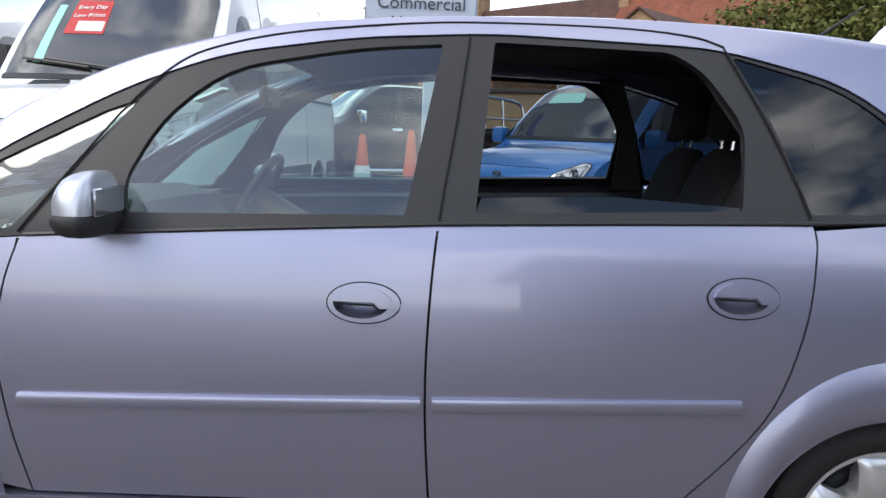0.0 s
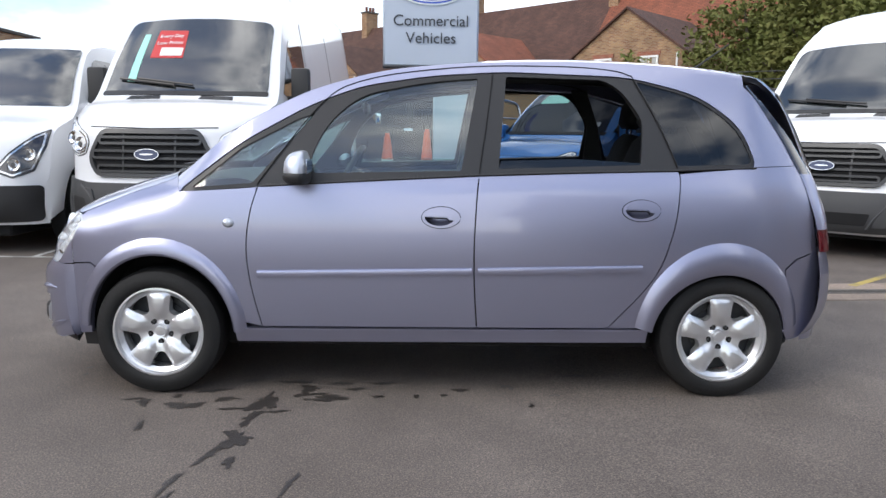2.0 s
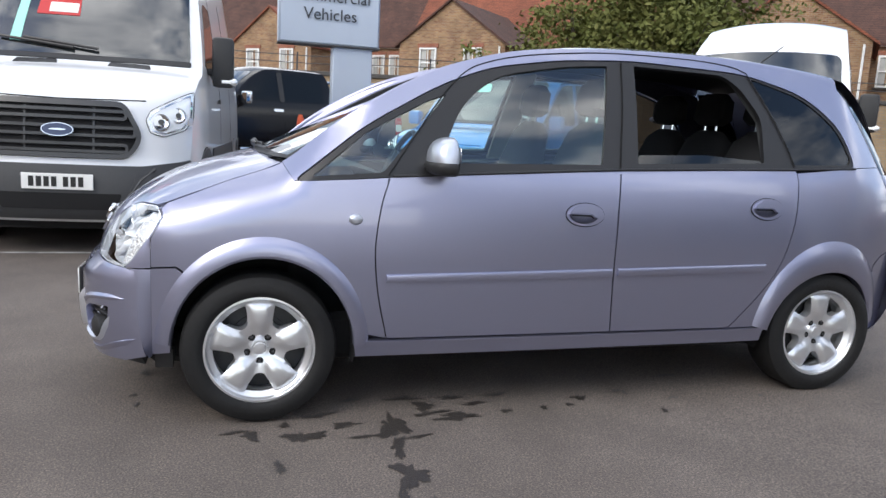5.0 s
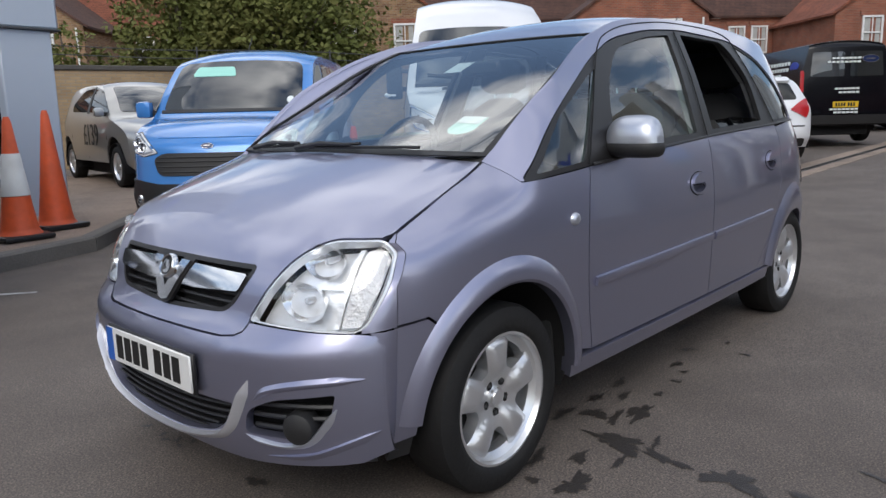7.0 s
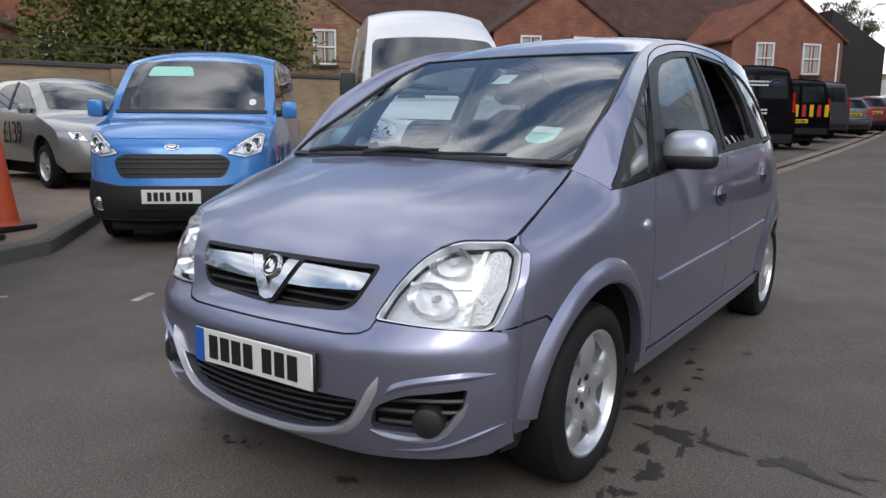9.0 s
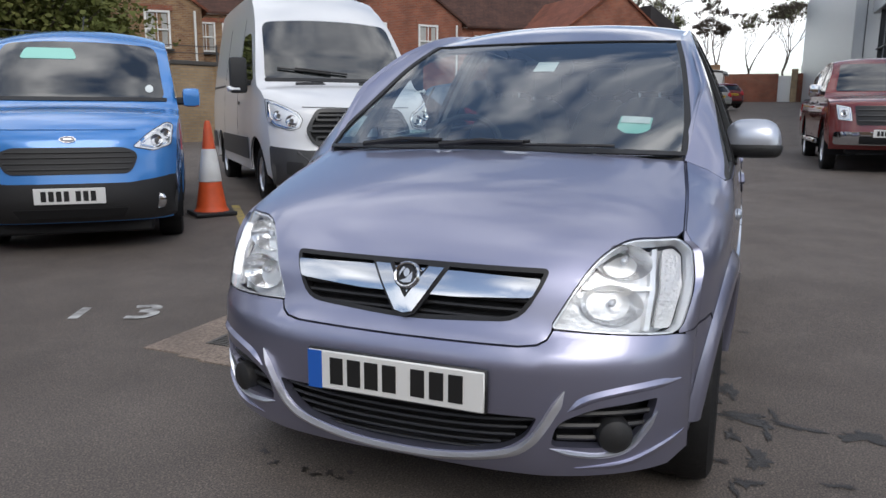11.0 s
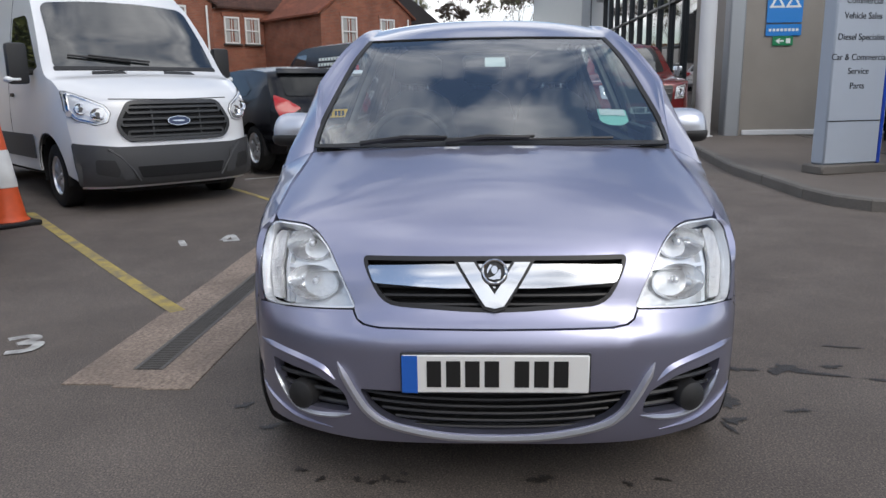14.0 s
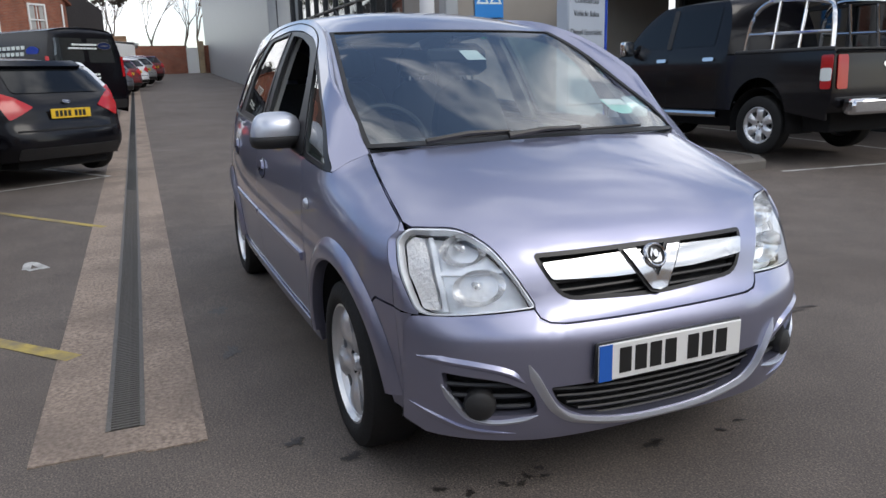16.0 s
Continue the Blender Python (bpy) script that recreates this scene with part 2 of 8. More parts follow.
def rounded(pts, r=0.03, segs=4):
    """A polygon with its corners rounded; a point may carry its own radius as a third number."""
    out, n = [], len(pts)
    for i, p in enumerate(pts):
        rr = p[2] if len(p) > 2 else r
        c, a, b = Vector(p[:2]), Vector(pts[i - 1][:2]), Vector(pts[(i + 1) % n][:2])
        la, lb = (a - c).length, (b - c).length
        rr = min(rr, 0.48 * la, 0.48 * lb)
        if rr < 1e-4:
            out.append(tuple(c))
            continue
        s, e = c + (a - c) / la * rr, c + (b - c) / lb * rr
        for k in range(segs + 1):
            t = k / segs
            out.append(tuple(s * (1 - t) ** 2 + c * 2 * t * (1 - t) + e * t * t))
    return out


def smooth_line(pts, per=6):
    """Catmull-Rom through open points of any size."""
    p = [np.array(q, float) for q in pts]
    p = [2 * p[0] - p[1]] + p + [2 * p[-1] - p[-2]]
    out = []
    for i in range(1, len(p) - 2):
        for k in range(per):
            t = k / per
            out.append(tuple(0.5 * (2 * p[i] + (p[i + 1] - p[i - 1]) * t + (2 * p[i - 1] - 5 * p[i] + 4 * p[i + 1] - p[i + 2]) * t * t + (3 * p[i] - p[i - 1] - 3 * p[i + 1] + p[i + 2]) * t ** 3)))
    return out + [tuple(p[-2])]


def ellipse(cx, cy, rx, ry, n=24, a0=0.0, a1=360.0):
    return [(cx + rx * math.cos(radians(a0 + (a1 - a0) * i / n)), cy + ry * math.sin(radians(a0 + (a1 - a0) * i / n))) for i in range(n + (0 if a1 - a0 == 360 else 1))]


def inside(x, y, poly):
    """Whether points (arrays) lie in the polygon."""
    x, y = np.asarray(x), np.asarray(y)
    c = np.zeros(x.shape, bool)
    n = len(poly)
    for i in range(n):
        (x0, y0), (x1, y1) = poly[i], poly[i - 1]
        if y0 != y1:
            c ^= ((y0 > y) != (y1 > y)) & (x < (x1 - x0) * (y - y0) / (y1 - y0) + x0)
    return c


def dense(poly, step):
    out, n = [], len(poly)
    for i in range(n):
        a, b = np.array(poly[i]), np.array(poly[(i + 1) % n])
        k = max(1, int(np.linalg.norm(b - a) / step))
        out += [tuple(a + (b - a) * j / k) for j in range(k)]
    return out


def panel(outline, chart, step=0.04, thick=0.012, holes=(), off=0.0, centre=(0, 0, 0.8), rim=True):
    """A sheet over a curved surface: chart(u, v) gives a point; the outline and holes are polygons in (u, v)."""
    loops = [dense([p[:2] for p in outline], step)] + [dense([p[:2] for p in h], step) for h in holes]
    pts = [p for lp in loops for p in lp]
    edges, k = [], 0
    for lp in loops:
        edges += [(k + i, k + (i + 1) % len(lp)) for i in range(len(lp))]
        k += len(lp)
    arr = np.array(loops[0])
    (u0, v0), (u1, v1) = arr.min(0), arr.max(0)
    gu, gv = np.meshgrid(np.arange(u0 + step * 0.5, u1, step), np.arange(v0 + step * 0.5, v1, step))
    gu, gv = gu.ravel(), gv.ravel()
    ok = inside(gu, gv, loops[0])
    for h in loops[1:]:
        ok &= ~inside(gu, gv, h)
    allp = np.array(pts)
    gu, gv = gu[ok], gv[ok]
    if len(gu):
        near = np.min((gu[:, None] - allp[:, 0]) ** 2 + (gv[:, None] - allp[:, 1]) ** 2, axis=1)
        keep = near > (0.45 * step) ** 2
        pts = pts + list(zip(gu[keep], gv[keep]))
    vs, es, fs, *_ = delaunay_2d_cdt([Vector(p) for p in pts], edges, [], 0, 1e-6)
    flat = np.array([tuple(q) for q in vs])
    tri = [tuple(q) for q in fs]
    cen = np.array([flat[list(q)].mean(0) for q in tri])
    ok = inside(cen[:, 0], cen[:, 1], loops[0])
    for h in loops[1:]:
        ok &= ~inside(cen[:, 0], cen[:, 1], h)
    tri = [q for q, o in zip(tri, ok) if o]
    c = Vector(centre)
    e = 1e-3
    P, N = [], []
    for u, v in flat:
        p = Vector(chart(u, v))
        n = (Vector(chart(u + e, v)) - p).cross(Vector(chart(u, v + e)) - p)
        if n.length < 1e-12:
            n = p - c
        n.normalize()
        if n.dot(p - c) < 0:
            n = -n
        P.append(p + n * off)
        N.append(n)
    g = Geo()
    faces = []
    for q in tri:
        a, b, d = (P[i] for i in q)
        faces.append(q if (b - a).cross(d - a).dot(N[q[0]]) >= 0 else q[::-1])
    g.add(P, faces)
    if rim and thick:
        use = {}
        for q in faces:
            for i in range(len(q)):
                use.setdefault((q[i], q[(i + 1) % len(q)]), 0)
        for (i, j) in [ed for ed in use if (ed[1], ed[0]) not in use]:
            g.add([P[i], P[j], P[j] - N[j] * thick, P[i] - N[i] * thick], [(1, 0, 3, 2)])
    return g


class Strip:
    """A sheet over the car from front to back: rows (x, z, half width, x shift at the edge, z shift at the edge)."""

    def __init__(self, rows, power=3.0, soft=0.6):
        self.r = np.array(smooth_line(rows, 10))
        self.p, self.s = power, soft
        self.peak = float(np.argmax(self.r[:, 1])) / (len(self.r) - 1) if np.argmax(self.r[:, 1]) > 0 else 1.0

    def at(self, y, q):
        k = min(max(q, 0), 1) * (len(self.r) - 1)
        i = min(int(k), len(self.r) - 2)
        x, z, w, dx, dz = self.r[i] + (self.r[i + 1] - self.r[i]) * (k - i)
        t = min(1.0, abs(y) / w)
        b = 1 - (1 - t ** self.p) ** self.s
        return Vector((x + dx * b, y, z + dz * t ** 2.4))

    def width(self, q):
        k = min(max(q, 0), 1) * (len(self.r) - 1)
        i = min(int(k), len(self.r) - 2)
        return (self.r[i] + (self.r[i + 1] - self.r[i]) * (k - i))[2]

    def q_at(self, y, z, rising=True):
        lo, hi = 0.0, self.peak
        for _ in range(26):
            m = (lo + hi) / 2
            if (self.at(y, m).z < z) == rising:
                lo = m
            else:
                hi = m
        return (lo + hi) / 2

    def yz(self, y, z):
        """The point of the sheet at that y and height, where it rises all along."""
        return self.at(y, self.q_at(y, z))

    def sheet(self, q0=0.0, q1=1.0, nq=20, ny=20, edge=1.0, off=0.0):
        v, f = [], []
        for j in range(nq + 1):
            q = q0 + (q1 - q0) * j / nq
            w = self.width(q) * edge
            for i in range(ny + 1):
                s = -1 + 2 * i / ny
                v.append(self.at(w * math.copysign(abs(s) ** 0.8, s), q) + Vector((0, 0, off)))
        for j in range(nq):
            for i in range(ny):
                a = j * (ny + 1) + i
                f.append((a, a + ny + 1, a + ny + 2, a + 1))
        return Geo().add(v, f)


def lerp_table(x, table):
    xs, ys = zip(*table)
    return float(np.interp(x, xs, ys))


def smooth_table(table, n=12):
    line = smooth_line(table, n)
    xs, ys = np.array([p[0] for p in line]), np.array([p[1] for p in line])
    return lambda x: float(np.interp(x, xs, ys))


def bars(g, u0, u1, v, h, n, chart, seed=1, gap=0.25):
    """Plain bars that stand for a row of letters."""
    rnd = random.Random(seed)
    w = (u1 - u0) / n
    for i in range(n):
        a, b = u0 + i * w, u0 + (i + 1 - gap) * w
        q = [chart(a, v), chart(b, v), chart(b, v + h), chart(a, v + h)]
        g.add(q, [(0, 1, 2, 3)])
    return g


def words(name, text, size, m, material, parent=None, depth=0.004):
    """Letters of the built-in font as a mesh."""
    cu = bpy.data.curves.new(name, "FONT")
    cu.body, cu.size, cu.extrude, cu.align_x, cu.align_y = text, size, depth, "CENTER", "CENTER"
    tmp = bpy.data.objects.new(name, cu)
    scene.collection.objects.link(tmp)
    me = bpy.data.meshes.new_from_object(tmp.evaluated_get(bpy.context.evaluated_depsgraph_get()))
    bpy.data.objects.remove(tmp)
    me.materials.clear()
    me.materials.append(material)
    ob = new(name, me)
    if parent is not None:
        ob.parent = parent
    ob.matrix_basis = m
    return ob


# ---- the silver-lilac people carrier ----
PLAN = smooth_table([(-1.76, 0.735), (-1.6, 0.785), (-1.3, 0.822), (-0.8, 0.838), (0.0, 0.845), (0.8, 0.843), (1.3, 0.825), (1.55, 0.785), (1.75, 0.71), (1.9, 0.6)])
TUCK = smooth_table([(0.10, 0.09), (0.2, 0.055), (0.3, 0.028), (0.4, 0.016), (0.55, 0.006), (0.68, 0.0), (0.8, 0.004), (0.9, 0.016), (1.0, 0.036), (1.06, 0.058), (1.2, 0.112), (1.35, 0.176), (1.5, 0.252), (1.56, 0.29), (1.62, 0.33)])
WING_TOP = smooth_table([(-1.80, 0.835), (-1.7, 0.882), (-1.6, 0.905), (-1.45, 0.951), (-1.24, 1.014), (-1.1, 1.12), (-0.9, 1.26), (-0.7, 1.40)])


def side_y(x, z):
    y = PLAN(x) - TUCK(z)
    if x < -0.9:
        zt, r = WING_TOP(x), 0.16
        k = min(1.0, max(0.0, (z - (zt - r)) / r))
        y -= k ** 2.3 * 0.125 * min(1.0, max(0.0, (-0.9 - x) / 0.33))
    if x > 1.45 and z > 0.9:
        y -= 0.12 * (x - 1.45) * (z - 0.9) * 4
    return y


def left(x, z):
    return Vector((x, -side_y(x, z), z))


nose = Strip([(-1.90, 0.17, 0.70, 0.22, 0.0), (-1.985, 0.21, 0.735, 0.28, 0.0), (-2.012, 0.27, 0.745, 0.30, 0), (-2.022, 0.34, 0.748, 0.30, 0), (-2.03, 0.43, 0.75, 0.30, 0), (-2.03, 0.53, 0.75, 0.30, 0),
              (-2.018, 0.565, 0.75, 0.285, 0), (-1.985, 0.59, 0.748, 0.26, 0), (-1.962, 0.63, 0.745, 0.24, 0), (-1.935, 0.71, 0.742, 0.235, 0), (-1.90, 0.77, 0.738, 0.235, 0), (-1.855, 0.82, 0.729, 0.215, -0.005),
              (-1.785, 0.87, 0.712, 0.145, -0.025), (-1.66, 0.935, 0.695, 0.06, -0.062), (-1.5, 0.99, 0.68, 0.03, -0.062), (-1.36, 1.03, 0.668, 0.06, -0.045), (-1.27, 1.055, 0.66, 0.05, -0.035)])
top = Strip([(-1.34, 1.03, 0.665, 0.125, -0.01), (-1.135, 1.125, 0.66, 0.035, -0.02), (-0.90, 1.23, 0.64, -0.005, -0.02), (-0.60, 1.365, 0.60, -0.045, -0.01), (-0.40, 1.452, 0.565, -0.05, -0.01), (-0.30, 1.492, 0.55, -0.04, -0.015), (-0.14, 1.548, 0.545, 0, -0.03),
             (0.1, 1.595, 0.545, 0, -0.04), (0.5, 1.615, 0.545, 0, -0.044), (0.9, 1.61, 0.54, 0, -0.044), (1.25, 1.588, 0.535, -0.02, -0.044), (1.5, 1.555, 0.53, -0.05, -0.04), (1.6, 1.52, 0.53, -0.08, -0.03),
             (1.70, 1.38, 0.55, -0.08, 0), (1.80, 1.15, 0.60, -0.09, 0), (1.86, 0.98, 0.66, -0.11, 0), (1.91, 0.78, 0.70, -0.14, 0), (1.95, 0.66, 0.72, -0.17, 0), (1.97, 0.55, 0.73, -0.18, 0), (1.96, 0.42, 0.73, -0.18, 0), (1.90, 0.3, 0.71, -0.17, 0), (1.80, 0.24, 0.68, -0.15, 0)], power=3.0, soft=0.6)


def spoke_wheel(hub, out, r_tyre=0.297, r_rim=0.207, w=0.19, spokes=5, face=ALLOY, parent=None, steer=0.0):
    """A road wheel at the hub; out: +1 or -1, the side that it faces along y."""
    wh = new("wheel")
    wh.parent = parent
    wh.matrix_basis = Matrix.Translation(hub) @ Matrix.Rotation(radians(steer), 4, "Z") @ Matrix.Rotation(radians(-90 * out), 4, "X")
    h = w / 2
    tyre = lathe([(r_rim - 0.004, -h * 0.8), (r_rim + 0.012, -h), (r_tyre - 0.035, -h * 1.02), (r_tyre - 0.010, -h * 0.88), (r_tyre, -h * 0.6), (r_tyre - 0.004, -0.012), (r_tyre, 0.0), (r_tyre, h * 0.6), (r_tyre - 0.010, h * 0.88), (r_tyre - 0.035, h * 1.02), (r_rim + 0.030, h * 1.06), (r_rim + 0.012, h), (r_rim - 0.004, h * 0.82)], 56)
    part("tyre", tyre, RUBBER, wh)
    rim = lathe([(r_rim - 0.002, -h * 0.9), (r_rim - 0.02, -h * 0.5), (r_rim - 0.03, h * 0.55), (r_rim - 0.006, h * 0.80), (r_rim + 0.004, h * 0.86), (r_rim + 0.004, h * 0.92), (r_rim - 0.004, h * 0.93), (r_rim - 0.008, h * 0.86), (r_rim - 0.018, h * 0.5)], 48)
    part("rim", rim, face, wh, "silver wheel rim")
    part("brake_disc", lathe([(0.0, -0.01), (0.12, -0.01), (0.122, -0.02), (r_rim - 0.022, -0.03)], 32), GREY_PLASTIC, wh)
    ro = r_rim - 0.005
    half = 180 / spokes * (0.50 if spokes == 5 else 0.42)
    holes = []
    for i in range(spokes):
        mid = 90 + 360 / spokes * (i + 0.5)
        pt = lambda r, a: (r * math.cos(radians(a)), r * math.sin(radians(a)))
        arc = [pt(ro * 0.925, mid - half + 2 * half * t) for t in np.linspace(0, 1, 5)]
        holes.append(rounded([(*pt(ro * 0.50, mid + half * 0.5), 0.012), (*pt(ro * 0.50, mid - half * 0.5), 0.012), (*pt(ro * 0.74, mid - half * 0.92), 0.02)] + [(*q, 0.012) for q in arc] + [(*pt(ro * 0.74, mid + half * 0.92), 0.02)], 0.012))

    def dish(u, v):
        r, a = math.hypot(u, v) / ro, math.atan2(v, u)
        ridge = min(1.0, max(0.0, (math.cos(spokes * (a - math.pi / 2)) + 0.15) / 0.75))
        ridge = ridge * ridge * (3 - 2 * ridge) * min(1.0, max(0.0, (r - 0.22) * 4)) * min(1.0, max(0.0, (1.0 - r) * 7))
        return Vector((u, v, h * (0.44 + 0.28 * math.sin(math.pi * min(1.0, r * 0.75)) - 0.03 * r) + 0.016 * ridge - 0.004))
    part("spokes", panel(ellipse(0, 0, ro, ro, 48), dish, step=0.014 if r_tyre < 0.3 else 0.024, thick=0.045, holes=holes, centre=(0, 0, -1)), face, wh, "five broad silver spokes" if spokes == 5 else "")
    hz = h * 0.60
    part("hub_cap", lathe([(0.0, hz + 0.009), (0.022, hz + 0.008), (0.024, hz + 0.004), (0.030, hz + 0.006), (0.032, hz - 0.01)], 28), face, wh)
    for i in range(5):
        a = 2 * math.pi * (i + 0.5) / 5 + math.pi / 2
        p = (0.053 * math.cos(a), 0.053 * math.sin(a))
        z = dish(*p).z
        # Dark disc painted as the shaded hole round the nut.
        nut_hole = part("wheel_nut", lathe([(0.0, 0.002), (0.0145, 0.002), (0.0155, -0.01)], 10, Matrix.Translation((*p, z))), DARK, wh)
        part("nut_head", lathe([(0.0, 0.005), (0.006, 0.004), (0.007, 0.0)], 6, Matrix.Translation((*p, z))), GREY_PLASTIC, nut_hole)
    return wh


car = thing("car", "lilac-silver five-door people carrier parked on grey tarmac", "car")

# outlines in (x, height) along the left flank
ARCH_F = ellipse(-1.300, 0.29, 0.345, 0.375, 22, 176, 4)
ARCH_R = ellipse(1.300, 0.285, 0.325, 0.318, 22, 176, 4)
GAP_F = smooth_line([(-0.835, 0.975), (-0.868, 0.86), (-0.886, 0.70), (-0.868, 0.52), (-0.825, 0.335)], 5)
GAP_M = smooth_line([(0.238, 1.556), (0.205, 1.30), (0.167, 1.045), (0.150, 0.80), (0.150, 0.58), (0.166, 0.34)], 5)
GAP_R = smooth_line([(0.885, 1.505), (0.99, 1.29), (1.072, 1.085), (1.078, 0.98), (1.052, 0.80), (0.975, 0.585), (0.80, 0.375), (0.76, 0.343)], 5)
RAIL = smooth_line([(-1.22, 1.025), (-0.98, 1.215), (-0.675, 1.388), (-0.454, 1.468), (-0.235, 1.520), (0.0, 1.548), (0.24, 1.562), (0.6, 1.563), (0.885, 1.548), (1.2, 1.512), (1.42, 1.462)], 6)
DOOR_TOP = smooth_line([(-0.838, 0.99), (-0.72, 1.155), (-0.60, 1.315), (-0.50, 1.413), (-0.40, 1.460), (-0.235, 1.500), (0.0, 1.530), (0.24, 1.546), (0.6, 1.546), (0.80, 1.530), (0.885, 1.505)], 5)
DLO = [(-1.195, 0.955, 0.03), (-0.832, 0.982, 0.001), (0.167, 1.042, 0.001), (1.075, 1.072, 0.001), (1.445, 1.086, 0.05), (1.385, 1.265, 0.08), (1.20, 1.415, 0.12), (0.87, 1.497, 0.1), (0.29, 1.515, 0.1), (-0.05, 1.493, 0.1), (-0.382, 1.440, 0.1), (-0.612, 1.350, 0.1), (-0.925, 1.172, 0.1)]
DLO_R = rounded(DLO)


def cutline(line, a, b, first=0):
    """The part of a line whose coordinate lies between a and b."""
    return [p for p in line if a <= p[first] <= b]


def shrunk(poly, k):
    """The polygon, drawn in by k all round."""
    out, n = [], len(poly)
    area = sum(poly[i - 1][0] * poly[i][1] - poly[i][0] * poly[i - 1][1] for i in range(n))
    s = 1 if area > 0 else -1
    for i in range(n):
        a, b, c = Vector(poly[i - 1][:2]), Vector(poly[i][:2]), Vector(poly[(i + 1) % n][:2])
        d1, d2 = (b - a).normalized(), (c - b).normalized()
        n1, n2 = Vector((-d1.y, d1.x)) * s, Vector((-d2.y, d2.x)) * s
        m = n1 + n2
        m = m.normalized() * k / max(0.5, m.normalized().dot(n1)) if m.length > 1e-6 else n1 * k
        out.append(tuple(b + m))
    return out


# the headlamp's outline, and the bonnet's edge from lamp to windscreen (y, height)
HEADLAMP = rounded([(-0.404, 0.624, 0.01), (-0.712, 0.608, 0.03), (-0.7375, 0.72, 0.05), (-0.722, 0.806, 0.012), (-0.690, 0.838, 0.02), (-0.56, 0.836, 0.06), (-0.497, 0.79, 0.06), (-0.455, 0.72, 0.08)], 0.02)
EDGE_Y = smooth_table([(-1.70, 0.700), (-1.62, 0.694), (-1.5, 0.687), (-1.36, 0.673), (-1.235, 0.657)])


def bisect(fn, lo, hi):
    """Where a rising function passes nought."""
    for _ in range(30):
        m = (lo + hi) / 2
        lo, hi = (m, hi) if fn(m) < 0 else (lo, m)
    return (lo + hi) / 2


EDGE_X = [float(x) for x in np.linspace(-1.655, -1.235, 15)]
WING_EDGE = [(x, bisect(lambda z: EDGE_Y(x) + 0.003 - side_y(x, z), 0.72, WING_TOP(x) + 0.02)) for x in EDGE_X]
HOOD_EDGE = [nose.at(-EDGE_Y(x), bisect(lambda q: nose.at(-EDGE_Y(x), q).x - x, 0.6, 1.0)) for x in EDGE_X]

# body panels of one flank; belt line from the window outline
LAMP_OUT = [p for p in HEADLAMP if p[0] < -0.69 and 0.612 < p[1] < 0.836]
LAMP_OUT = sorted(LAMP_OUT, key=lambda p: p[1])
WING_LIP = [(max(-1.712, nose.yz(y, z).x + 0.012), z) for y, z in LAMP_OUT]
FRONT_WING = [(-1.712, 0.613)] + WING_LIP + WING_EDGE + [(-1.195, 0.955), (-0.837, 0.978)] + GAP_F[1:] + [p for p in ARCH_F[::-1] if p[1] > 0.335 and p[0] > -1.54] + [(-1.545, 0.566), (-1.62, 0.622)]
FRONT_DOOR = GAP_F[::-1] + [(-0.832, 0.982), (0.167, 1.042)] + [p for p in GAP_M if p[1] < 1.04]
REAR_DOOR = [p for p in GAP_M[::-1] if p[1] < 1.042] + [(0.167, 1.042), (1.075, 1.072)] + [p for p in GAP_R if p[1] < 1.07]
QUARTER = [p for p in GAP_R[::-1] if p[1] < 1.08] + [(1.445, 1.0905), (1.675, 1.098), (1.692, 1.04), (1.747, 0.86), (1.777, 0.70), (1.66, 0.667), (1.604, 0.624)] + [p for p in ARCH_R[::-1] if p[1] > 0.345 and p[0] < 1.61] + [(0.97, 0.345)]
SILL = [(-0.945, 0.262), (0.955, 0.276), (0.962, 0.338), (-0.955, 0.328)]
REAR_BUMPER_SIDE = [(1.778, 0.696), (1.664, 0.663), (1.608, 0.618), (1.618, 0.45), (1.622, 0.33), (1.66, 0.27), (1.76, 0.28), (1.80, 0.5)]
FRONT_BUMPER_SIDE = [(-1.712, 0.608), (-1.623, 0.617), (-1.549, 0.562)] + [p for p in ARCH_F[::-1] if p[0] < -1.552 and p[1] > 0.30] + [(-1.648, 0.28), (-1.712, 0.27), (-1.712, 0.4)]
# window panes and black surround
QUARTERLIGHT = rounded([(-1.135, 0.975), (-0.86, 0.998), (-0.585, 1.318), (-0.665, 1.288), (-0.918, 1.153)], 0.015)
FRONT_GLASS = rounded([(-0.585, 1.045, 0.02), (0.085, 1.062, 0.01), (0.163, 1.487, 0.01), (-0.05, 1.470, 0.1), (-0.38, 1.405, 0.12), (-0.53, 1.27, 0.15), (-0.60, 1.12, 0.05)], 0.03)
REAR_GLASS = rounded([(0.255, 1.072, 0.01), (0.905, 1.098, 0.01), (0.925, 1.30, 0.05), (0.83, 1.44, 0.06), (0.75, 1.487, 0.03), (0.295, 1.497, 0.01)], 0.02)
QUARTER_GLASS = rounded([(1.075, 1.095, 0.01), (1.432, 1.106, 0.04), (1.372, 1.262, 0.08), (1.19, 1.405, 0.1), (0.905, 1.482, 0.02), (1.0, 1.30, 0.05)], 0.03)


